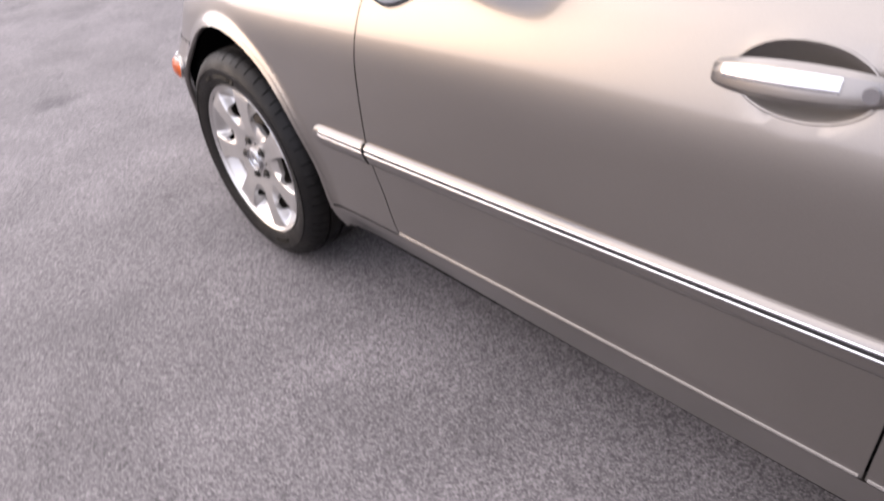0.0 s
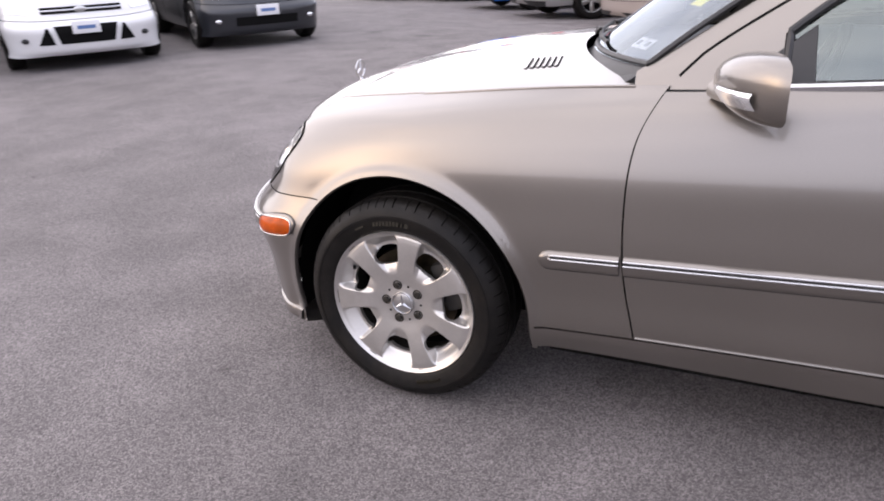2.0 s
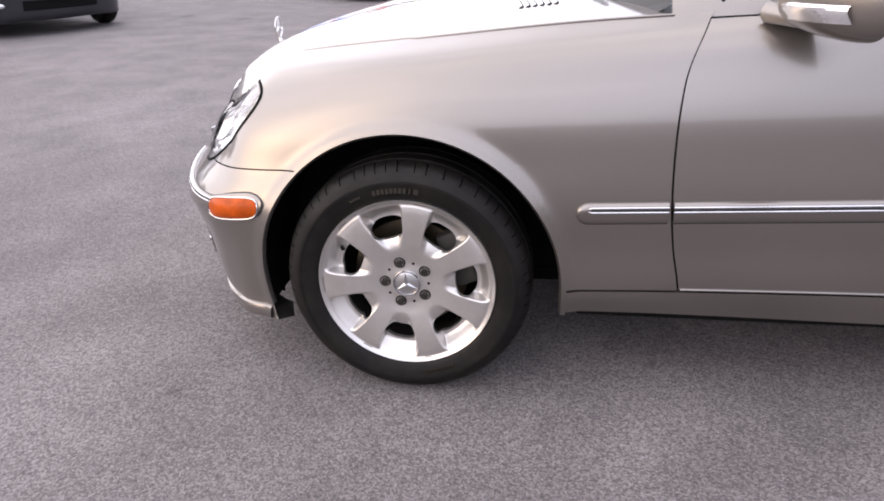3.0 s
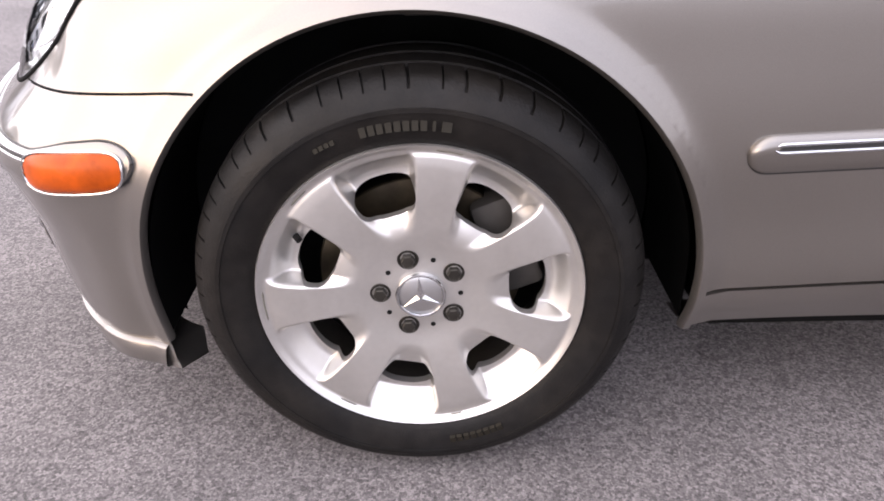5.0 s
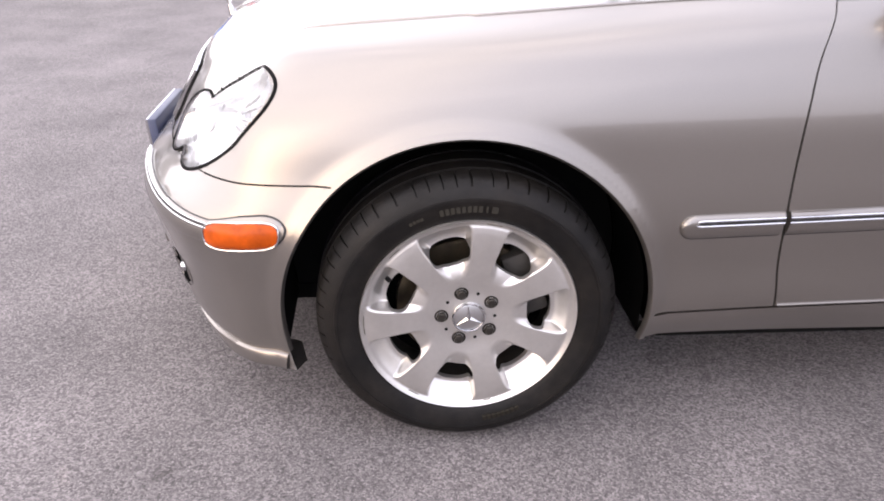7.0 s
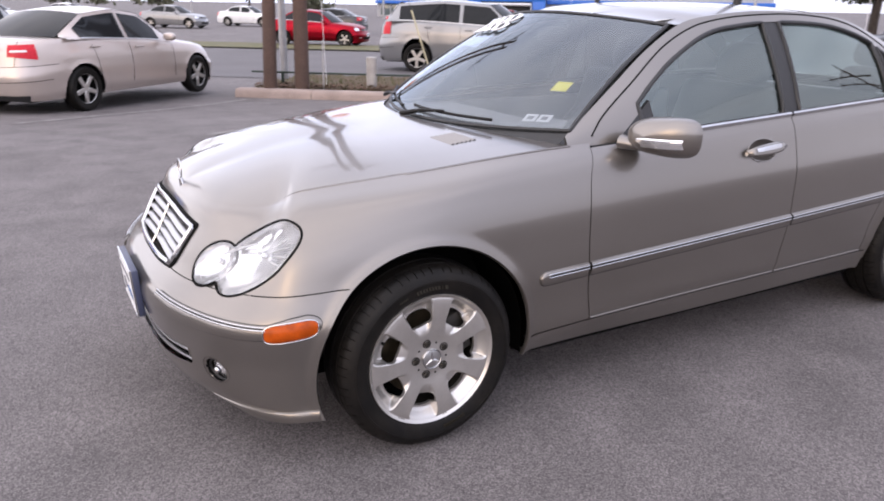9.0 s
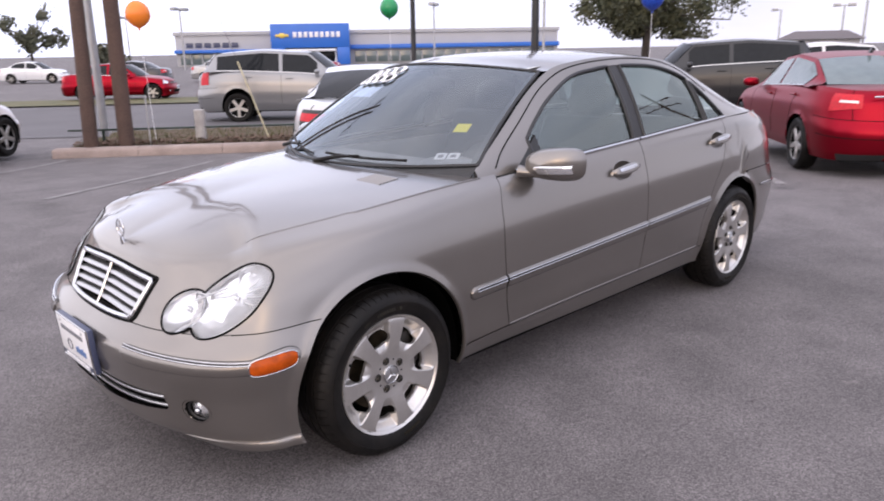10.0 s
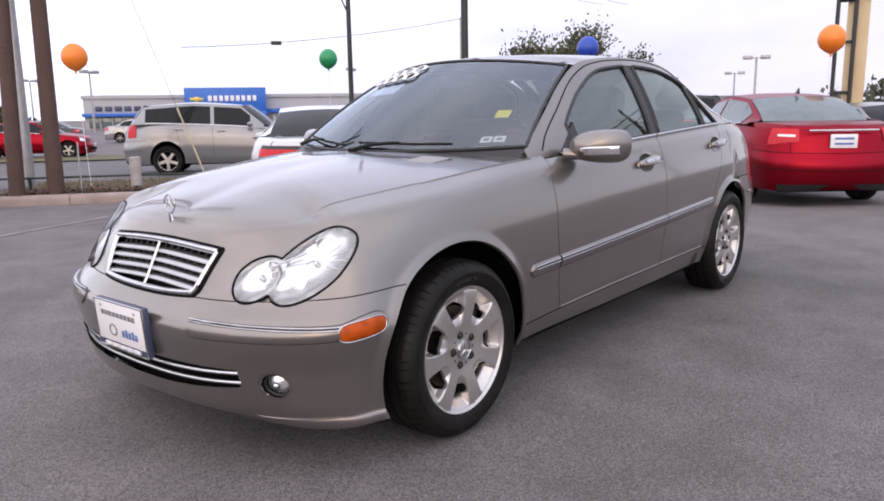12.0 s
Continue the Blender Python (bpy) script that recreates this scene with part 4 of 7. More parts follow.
    for s in (-1, 1):
        us = np.linspace(10.75, 13.6, 50)
        rows = [lift(skin(us, 3.0 + 0 * us + dv), us, 3.0 + 0 * us + dv, o) for dv, o in ((-0.07, -0.001), (-0.05, 0.005), (0.0, 0.0065), (0.05, 0.005), (0.07, -0.001))]
        part("bumper_strip", grid(hand(np.stack(rows, 1), s)), "chrome", rear, "bright chrome strip on the bumper")
    # hood with the shut line to the wings
    hood = part("hood", nose_panels[0], "pewter", car, "pewter hood reflecting a pale sky", 60)
    for s in (-1, 1):
        c = seams[s]
        part("hood_gap", tube(c + np.array([0, 0, 0.0003]), np.clip(np.linspace(0, 0.0033, len(c)), 0.0001, 0.0007), 6), "gap", hood)
        part("wing_crest", tube(c[4:] + np.array([0, s * 0.0042, -0.0012]), np.clip(np.linspace(0, 0.0066, len(c) - 4), 0.0001, 0.0026), 8), "pewter", hood, "rolled edge of the wing along the hood")
    grille(car, hood)
    shell = BVHTree.FromPolygons([tuple(p) for p in nose_panels[0][0]], nose_panels[0][1])

    def on_hood(x, y, up=0.0):
        hit = shell.ray_cast(Vector((x, y, 1.3)), Vector((0, 0, -1)))[0]
        return (x, y, (hit.z if hit else 0.94) + up)

    # louvres beside the windshield, open to the rear
    for s in (-1,):
        for k in range(6):
            ys = np.linspace(0.385, 0.505, 7)
            xs = 0.232 + 0.0175 * k + 0.16 * (ys - 0.39)
            rows = [[on_hood(x + dx, s * y, up) for x, y in zip(xs, ys)] for dx, up in ((0.0, -0.0004), (0.006, 0.0026), (0.0115, 0.0042), (0.0125, 0.0036))]
            slat = part("hood_louvre", grid(np.array(rows)), "pewter", hood, "low pewter louvre of the hood's air vent")
            rows = [[on_hood(x + dx, s * y, up) for x, y in zip(xs, ys)] for dx, up in ((0.0122, 0.0036), (0.0135, 0.0006), (0.0172, 0.0006))]
            part("louvre_slot", grid(np.array(rows)), "gap", slat, "dark slot behind the louvre")
    for s in (-1, 1):
        a = np.linspace(0.70, 0.995, 20)
        S = screen(a, 0 * a) + np.array([-0.004, 0, -0.004])
        H = np.stack([np.interp(np.minimum(S[:, 1], rear_edge[0, 1]), rear_edge[::-1, 1], rear_edge[::-1, q]) for q in range(3)], -1)
        H[:, 1] = np.maximum(H[:, 1], np.minimum(S[:, 1], rear_edge[0, 1] + 0.01))
        k = np.clip((a - 0.70) / 0.14, 0.02, 1)[:, None, None] * np.linspace(0, 1, 5)[None, :, None]
        part("cowl_corner", grid(hand((H - np.array([0.004, 0, 0.003]))[:, None] * (1 - k) + S[:, None] * k, s)), "trim", car, "black panel at the foot of the windshield")
    # cowl, windshield, roof, rear screen, boot
    aa = np.linspace(-1, 1, 50)
    cow = np.stack([screen(aa, np.full_like(aa, b)) + np.array([dx, 0, dz]) for b, dx, dz in ((0.03, 0.0, -0.003), (0.0, 0.0, -0.004), (0.0, -0.03, -0.03), (0.0, -0.10, -0.07))], 1)
    part("cowl", grid(cow), "trim", car, "black plastic cowl below the windshield")
    A, B = np.meshgrid(aa, np.linspace(0, 1, 24), indexing="ij")
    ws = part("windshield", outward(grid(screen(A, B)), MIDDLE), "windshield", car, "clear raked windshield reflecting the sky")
    ws.visible_shadow = False
    loop = np.concatenate([screen(aa, 0 * aa + 0.99), screen(np.full(20, 1.0), np.linspace(0.98, 0.03, 20)), screen(aa[::-1], 0 * aa + 0.015), screen(np.full(20, -1.0), np.linspace(0.03, 0.98, 20))])
    part("windshield_seal", tube(loop, 0.008, 6, closed=True), "trim", ws)
    for a0, a1 in ((0.955, 0.995), (-0.995, -0.955)):
        Ab, Bb = np.meshgrid(np.linspace(a0, a1, 4), np.linspace(0, 1, 24), indexing="ij")
        part("ceramic_band", grid(screen(Ab, Bb) + np.array([0.004, 0, -0.004])), "trim", ws)
    Ab, Bb = np.meshgrid(aa, np.linspace(0.955, 1.0, 4), indexing="ij")
    part("ceramic_band", grid(screen(Ab, Bb) + np.array([0.004, 0, -0.004])), "trim", ws)
    A, B = np.meshgrid(aa, np.linspace(0, 1, 20), indexing="ij")
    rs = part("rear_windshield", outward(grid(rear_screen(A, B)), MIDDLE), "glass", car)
    rs.visible_shadow = False
    T = np.linspace(0, 1, 40)
    fr, bk = screen(aa, 0 * aa + 1), rear_screen(aa, 0 * aa + 1)
    X = fr[:, 0:1] * (1 - T) + bk[:, 0:1] * T
    L = aa[:, None] * rail_L(X)
    Z = rail_z(X) + (roof_z(X) - rail_z(X)) * (1 - np.abs(aa[:, None]) ** 2.4)
    Z = np.where(T[None] < 0.15, fr[:, 2:3] * (1 - T / 0.15) + Z * T / 0.15, Z)
    Z = np.where(T[None] > 0.85, bk[:, 2:3] * (T - 0.85) / 0.15 + Z * (1 - T) / 0.15, Z)
    part("roof", grid(np.stack([X, L, Z], -1)), "pewter", car, "pewter roof panel")
    us = np.linspace(10.68, 15, 60)
    b = skin(us, np.full_like(us, 8.0))
    xs = b[-1, 0] - (b[-1, 0] - 3.02) * ((15 - us) / (15 - us[0])) ** 1.3
    boot = lid(us, xs, spline([3.0, 3.2, 3.45, 3.62], [1.047, 1.045, 1.03, 1.0]), np.linspace(0, 1, 20))
    U, V = np.meshgrid(np.linspace(11.62, 15, 40), np.linspace(4.02, 8, 24), indexing="ij")
    part("boot_lid", joined(*[grid(hand(boot, s)) for s in (-1, 1)], *[grid(hand(skin(U, V), s)) for s in (-1, 1)]), "pewter", car)
    for s in (-1, 1):
        U, V = np.meshgrid(np.linspace(11.9, 12.9, 16), np.linspace(4.9, 7.0, 12), indexing="ij")
        part("tail_light", grid(hand(lift(skin(U, V), U, V, 0.006), s)), "tail", car, "red tail lamp")
    # dark shell behind the gaps and below
    for s in (-1, 1):
        U, V = np.meshgrid(np.concatenate([np.linspace(0.0, 5.6, 60), np.linspace(5.6, 15, 150)[1:]]), np.linspace(0.3, 7.6, 50), indexing="ij")
        P = skin(U, V)
        D = P + 0
        q = outline(U + 0.01) - outline(U - 0.01)
        n = np.stack([-q[..., 1], q[..., 0]], -1) / np.linalg.norm(q, axis=-1, keepdims=True)
        D[..., :2] -= n * np.where(U < 4.8, 0.12, 0.022)[..., None]
        D[..., 2] -= 0.004
        D[..., 1] = np.maximum(D[..., 1], 0.0)
        big = lambda v: np.any([np.hypot(v[:, 0] - ax, v[:, 2] - az) < ar + 0.03 for ax, az, ar in ARCHES], axis=0)
        part("inner_shell", cut(grid(hand(D, s)), big), "underbody", car)
    part("floor_pan", box(-0.6, 3.6, -0.56, 0.56, 0.19, 0.24, 0.02), "underbody", car)
    part("floor_pan", box(0.42, 2.3, -0.79, 0.79, 0.215, 0.25, 0.01), "underbody", car)
    part("engine_bay", box(-0.5, 0.36, -0.52, 0.52, 0.24, 0.70, 0.03), "underbody", car)
    for i, (x, y, s) in enumerate(((0, -0.853, -1), (2.715, -0.845, -1), (0, 0.853, 1), (2.715, 0.845, 1))):
        if i == 0:
            first = build_wheel("front_wheel", car, (x, y, 0.312), s, TURN0)
        else:
            other = copy_thing(first, Matrix.Translation((x, y, 0.312)) @ Matrix.Diagonal((1, -s, 1, 1)) @ Matrix.Rotation([0, 0.35, 0.7, 1.1][i], 4, "Y"))
            other.name = "front_wheel" if x == 0 else "rear_wheel"
    interior(car)
    ornaments(car, ws)
    return car


def outward(geo, centre):
    """Turns every face away from a place."""
    v, f = geo
    v = np.asarray(v, float)
    out = []
    for q in f:
        p = v[list(q)]
        n = np.cross(p[2] - p[0], p[-1] - p[1])
        out.append(list(q) if n @ (p.mean(0) - centre) > 0 else list(q)[::-1])
    return v, out


MIDDLE = np.array([1.6, 0.0, 0.6])


def strip(parent, x0, x1, s, rounded):
    """A length of the protective strip on the flank, with its chrome line."""
    n = 40
    xs = np.concatenate([x0 + (x1 - x0) * (1 - np.cos(np.linspace(0, np.pi / 2, 14))) * 0.3, np.linspace(x0 + (x1 - x0) * 0.3, x1, n)[1:]])
    w = np.full_like(xs, 1.0)
    if rounded:
        w = np.sqrt(np.clip(1 - np.clip((x0 + 0.03 - xs) / 0.03, 0, 1) ** 2, 0.0004, 1))
    zc = strip_z(xs)
    prof = [(-0.0255, -0.002), (-0.0252, 0.0035), (-0.023, 0.0052), (-0.012, 0.0090), (0.002, 0.0120), (0.011, 0.0122), (0.019, 0.0104), (0.0245, 0.006), (0.0255, -0.002)]
    P = np.stack([side(xs, zc + z * w, o * np.minimum(1, w + 0.3)) for z, o in prof], 1)
    ob = part("side_strip", grid(hand(P, s)), "pewter", parent, "pewter protective strip with a chrome line", 60)
    a = 0 if not rounded else 8
    f = np.sqrt(np.clip(1 - np.clip(1 - (xs[a:] - xs[a]) / 0.012, 0, 1) ** 2, 0.04, 1)) if rounded else 1.0
    for mid, lift_o in ((0.0150, 0.0118), (0.0045, 0.0128)):
        prof = [(-0.0025, -0.001), (-0.0019, 0.0010), (0.0, 0.0015), (0.0019, 0.0010), (0.0025, -0.001)]
        P = np.stack([side(xs[a:], zc[a:] + 0.010 + (mid - 0.010 + z) * f, lift_o + o - 0.003 * (1 - f)) for z, o in prof], 1)
        part("chrome_line", grid(hand(P, s)), "chrome", ob, "", 60)
    P = np.stack([side(xs[a:], zc[a:] + 0.010 + z * f, o - 0.003 * (1 - f)) for z, o in ((-0.0026, 0.0126), (0.0026, 0.0124))], 1)
    part("strip_groove", grid(hand(P, s)), "trim", ob)
    P = np.stack([side(xs, zc + z * w, o) for z, o in ((-0.0290, 0.0005), (-0.0262, 0.002), (-0.0235, 0.0005))], 1)
    part("strip_shadow_gap", grid(hand(P, s)), "trim", ob)


def dish_hole(cx, cz):
    """Tests for, and moves to the edge of, the oval dish behind a handle."""
    inside = lambda v: np.hypot((v[:, 0] - cx) / 0.085, (v[:, 2] - cz) / 0.043) < 1

    def snap(v):
        v = v.copy()
        k = np.maximum(np.hypot((v[:, 0] - cx) / 0.085, (v[:, 2] - cz) / 0.043), 0.05)
        v[:, 0], v[:, 2] = cx + (v[:, 0] - cx) / k, cz + (v[:, 2] - cz) / k
        return v

    return inside, snap


def handle(parent, x, z, s):
    """A pull handle over an oval dish."""
    t = np.linspace(0, 2 * np.pi, 36, endpoint=False)
    r = np.array([0.0, 0.3, 0.6, 0.8, 0.92, 1.0])
    X = x + 0.092 + 0.085 * np.cos(t)[:, None] * r
    Z = z + 0.008 + 0.043 * np.sin(t)[:, None] * r
    dish = side(X, Z, -0.011 * (1 - r[None] ** 3) + 0 * X)
    part("handle_dish", grid(hand(dish, s), closed=True), "pewter", parent, "oval dish pressed into the door behind the handle")
    part("dish_edge", tube(hand(side(X[:, -1], Z[:, -1], 0.0), s), 0.0022, 6, closed=True), "pewter", parent)
    xs = np.linspace(x - 0.012, x + 0.20, 26)
    k = (xs - xs[0]) / (xs[-1] - xs[0])
    zc = z + 0.002 + 0.014 * k
    off = 0.006 + 0.032 * np.sin(np.pi * np.clip(k, 0, 1)) ** 0.35
    hh = 0.0215 * np.sin(np.pi * np.clip(k * 0.94 + 0.03, 0, 1)) ** 0.3
    rows = [side(xs, zc + hh * c, off + 0.010 * q) for c, q in ((0, -1), (0.8, -0.6), (1.0, 0.1), (0.7, 0.8), (0, 1.0), (-0.7, 0.8), (-1.0, 0.1), (-0.8, -0.6))]
    h = part("door_handle", grid(hand(np.stack(rows, 0), s), closed=True), "pewter", parent, "pewter pull handle with chrome inlay")
    rows = [side(xs[3:-6], (zc + hh * c)[3:-6], (off + 0.0105 * q + 0.0015)[3:-6]) for c, q in ((0.62, 0.75), (0.35, 1.0), (0.0, 1.08), (-0.2, 1.0))]
    part("handle_inlay", grid(hand(np.stack(rows, 1), s)), "chrome", h)
    lock = side(x + 0.178, z + 0.014, 0.034)
    part("door_lock", tube([hand(lock, s), hand(lock + np.array([0, 0.006, 0]), s)], 0.009, 14, ref=(1, 0, 0)), "chrome", h)


def mirror(car, s):
    """A door mirror with its lamp strip."""
    m = new("door_mirror")
    m.parent = car
    tagged(m, "pewter door mirror with a clear lamp strip")
    u, v = np.meshgrid(np.linspace(0, 2 * np.pi, 40, endpoint=False), np.linspace(0, 1, 18), indexing="ij")
    # rows from the front (v = 0) to the open back (v = 1)
    size = np.sqrt(np.clip(1 - (1 - v) ** 2.3, 0, 1))
    c, q = np.cos(u), np.sin(u)
    rl = 0.112 * np.sign(c) * np.abs(c) ** 0.72
    rz = 0.070 * np.sign(q) * np.abs(q) ** 0.72
    L = 0.893 + rl * size - 0.02 * (1 - v) + 0.006 * q * size
    Z = 0.975 + rz * size * (1 + 0.10 * c) + 0.004 * (1 - v)
    X = 0.790 + 0.105 * v + 0.050 * np.clip((L - 0.86) / 0.13, -1, 1) * (1 - 0.2 * v)
    P = np.stack([X, L, Z], -1)
    part("mirror_housing", grid(hand(P, s), closed=True), "pewter", m, "pewter mirror shell")
    back = P[:, -1:, :] + 0
    mid = back.mean(0, keepdims=True)
    rows = np.concatenate([back, mid + (back - mid) * 0.93 + np.array([-0.012, 0, 0]), mid + (back - mid) * 0.4 + np.array([-0.012, 0, 0]), mid + (back - mid) * 0.01 + np.array([-0.012, 0, 0])], 1)
    part("mirror_bezel", grid(hand(rows[:, :2], s), closed=True), "trim", m, "black rim round the mirror glass")
    part("mirror_glass", grid(hand(rows[:, 1:], s), closed=True), "mirror", m)
    a = np.linspace(0.815, 0.982, 24)
    rows = []
    for dz in (-0.023, -0.016, -0.004, 0.005, 0.010):
        zz = 0.966 + dz + 0.03 * (a - 0.9)
        vv = 1 - np.clip(1 - (np.abs((a - 0.893) / 0.112) ** 2.7 + np.abs((zz - 0.975) / 0.070) ** 2.7) ** 0.74, 0.0, 1) ** 0.435
        xx = 0.790 + 0.105 * vv + 0.050 * np.clip((a - 0.86) / 0.13, -1, 1) * (1 - 0.2 * vv) - (0.0045 if -0.015 < dz < 0.009 else 0.0)
        rows.append(np.stack([xx, a, zz], -1))
    part("mirror_lamp", grid(hand(np.stack(rows, 1), s)), "reflector", m, "clear indicator strip in the mirror")
    foot = [(0.80, 0.76, 0.945), (0.82, 0.80, 0.942), (0.845, 0.845, 0.938), (0.85, 0.88, 0.945)]
    part("mirror_foot", tube(hand(np.array(foot), s), [0.036, 0.03, 0.026, 0.022], 14, flatten=0.75), "pewter", m)
    tri = cabin(np.array([0.80, 0.985, 0.975]), np.array([belt(0.80) + 0.004, belt(0.985), 1.075]), 0.004)
    tri2 = tri + np.array([0, -0.02, 0])
    part("mirror_sail", (hand(np.concatenate([tri, tri2]), s), [[0, 1, 2], [5, 4, 3], [0, 3, 4, 1], [1, 4, 5, 2], [2, 5, 3, 0]]), "trim", m, "black mirror base", 20)


def headlight(car, s):
    """A twin-oval headlight: bowl, bulbs, clear cover and black gasket."""
    n = 96
    t = np.linspace(0, 2 * np.pi, n, endpoint=False)
    c = np.array([0.565, 0.648])
    lo, hi = np.zeros(n), np.full(n, 0.3)
    for _ in range(30):
        r = (lo + hi) / 2
        inside = lamp_field(c[0] + r * np.cos(t), c[1] + r * np.sin(t)) < 0
        lo, hi = np.where(inside, r, lo), np.where(inside, hi, r)
    k = np.array([0.25, 0.5, 0.25])
    r = np.convolve(np.concatenate([r[-1:], r, r[:1]]), k, "valid")
    lamp = new("headlight")
    lamp.parent = car
    tagged(lamp, "clear twin-oval headlight with silver reflectors")
    rho = np.array([0.02, 0.25, 0.5, 0.75, 0.9, 1.0])
    FL, FZ = c[0] + (r * np.cos(t))[:, None] * rho, c[1] + (r * np.sin(t))[:, None] * rho
    base = front(FL, FZ)
    dome = base + np.array([-0.8, 0.5, 0.1]) * (0.016 * (1 - rho[None, :, None] ** 2.5)) + np.array([-0.002, 0.001, 0])
    cover = part("lamp_cover", outward(grid(hand(dome, s), closed=True), MIDDLE), "lens", lamp, "clear curved lamp cover")
    cover.visible_shadow = False
    ring = front(c[0] + r * np.cos(t), c[1] + r * np.sin(t), 0.0)
    part("lamp_gasket", tube(hand(ring, s), 0.0040, 8, closed=True), "gap", lamp, "black rubber gasket")
    bowl = base + np.array([0.9, -0.42, 0]) * (0.05 * np.array([1.0, 0.97, 0.9, 0.7, 0.42, 0.0])[None, :, None])
    part("lamp_bowl", grid(hand(bowl, s), closed=True), "lamp_white", lamp, "silver reflector bowl")
    for cl, cz, rad in ((0.636, 0.668, 0.076), (0.495, 0.623, 0.048)):
        a = np.linspace(0, 2 * np.pi, 36, endpoint=False)
        q = np.array([0.05, 0.3, 0.62, 0.9, 1.0, 1.06])
        g = front(cl + rad * np.cos(a)[:, None] * q * 1.05, cz + rad * np.sin(a)[:, None] * q * 0.95)
        mid = g.mean((0, 1))
        cupd = np.array([0.052, 0.050, 0.044, 0.037, 0.035, 0.043])
        g = g + np.array([0.9, -0.42, 0]) * cupd[None, :, None]
        g = g + np.array([0.9, -0.42, 0]) * (0.0022 * (np.arange(36) % 3 == 0)[:, None, None] * (q > 0.2)[None, :, None])
        part("reflector_cup", grid(hand(g, s), closed=True), "lamp_white", lamp, "fluted silver reflector", 12)
        bulb = mid + np.array([0.9, -0.42, 0]) * 0.035
        part("bulb_shield", blob(hand(bulb, s), (0.011, 0.010, 0.010), nu=16, nv=10), "lamp_white", lamp)
    arcs = front(np.linspace(0.515, 0.60, 10), np.linspace(0.655, 0.70, 10))
    for da, l0, l1 in ((0.15, 0.035, 0.078), (0.5, 0.03, 0.085), (0.85, 0.035, 0.08), (-0.2, 0.035, 0.07)):
        rr = np.linspace(l0, l1, 6)
        fin = front(0.640 + rr * math.cos(da), 0.672 + rr * math.sin(da))
        part("lamp_flute", tube(hand(fin + np.array([0.9, -0.42, 0]) * 0.016, s), [0.001, 0.0022, 0.003, 0.003, 0.0024, 0.001], 6), "satin", lamp)
    part("lamp_divider", tube(hand(arcs + np.array([0.9, -0.42, 0]) * 0.012, s), 0.0035, 6), "bar", lamp)


def grille(car, hood):
    """The chrome-framed grille with four bars and a centre rib."""
    g = new("grille")
    g.parent = car
    tagged(g, "chrome-framed grille with four silver bars")

    def half(z):
        return 0.275 + 0.31 * (z - 0.56)

    def at(y, z, off=0.0):
        p = front(np.abs(y) + 1e-4, z)
        p = p + 0
        p[..., 1] = y
        p[..., 0] -= off
        return p

    def corner(z0, z1):
        zb = np.concatenate([np.full(24, z0), np.linspace(z0, z1, 10)[1:-1], np.full(24, z1), np.linspace(z1, z0, 10)[1:-1]])
        yb = np.concatenate([np.linspace(-half(z0), half(z0), 24) * 0.97, [half(z) for z in np.linspace(z0, z1, 10)[1:-1]], np.linspace(half(z1), -half(z1), 24) * 0.98, [-half(z) for z in np.linspace(z1, z0, 10)[1:-1]]])
        zb = zb + np.where(np.arange(len(zb)) < 24, 0.012 * (yb / 0.28) ** 2 * 1.0 - 0.008, 0)
        zb = zb - np.where((np.arange(len(zb)) >= 32) & (np.arange(len(zb)) < 56), 0.014 * (yb / 0.32) ** 2, 0)
        return yb, zb

    yb, zb = corner(0.566, 0.708)
    part("grille_frame", tube(at(yb, zb, 0.005), 0.0102, 10, closed=True, ref=(1, 0, 0)), "chrome", g, "chrome grille frame")
    part("grille_gap", tube(at(yb * 1.05, 0.637 + (zb - 0.637) * 1.15, -0.001), 0.0062, 8, closed=True, ref=(1, 0, 0)), "gap", g, "dark gap round the grille frame")
    for z in (0.588, 0.616, 0.644, 0.672):
        y = np.linspace(-half(z) + 0.008, half(z) - 0.008, 50)
        zz = z - 0.012 * (y / 0.3) ** 2
        rows = [at(y, zz + dz, o) for dz, o in ((-0.008, -0.012), (-0.008, -0.001), (-0.003, 0.005), (0.004, 0.004), (0.0075, -0.006), (0.0075, -0.022))]
        part("grille_bar", grid(np.stack(rows, 1)), "bar", g, "silver horizontal bar", 50)
    zz = np.linspace(0.556, 0.712, 16)
    part("grille_rib", tube(at(0 * zz, zz, 0.006), 0.0065, 10, ref=(0, 1, 0)), "chrome", g, "chrome centre rib")
    y = np.linspace(-0.33, 0.33, 40)
    part("grille_backing", grid(np.stack([at(y, 0 * y + z, -0.04) for z in np.linspace(0.545, 0.72, 8)], 1)), "gap", g)
    for y0 in np.linspace(-0.28, 0.28, 15):
        part("grille_mesh", tube(at(np.full(6, y0), np.linspace(0.575, 0.70, 6), -0.022), 0.004, 5, ref=(0, 1, 0)), "trim", g)


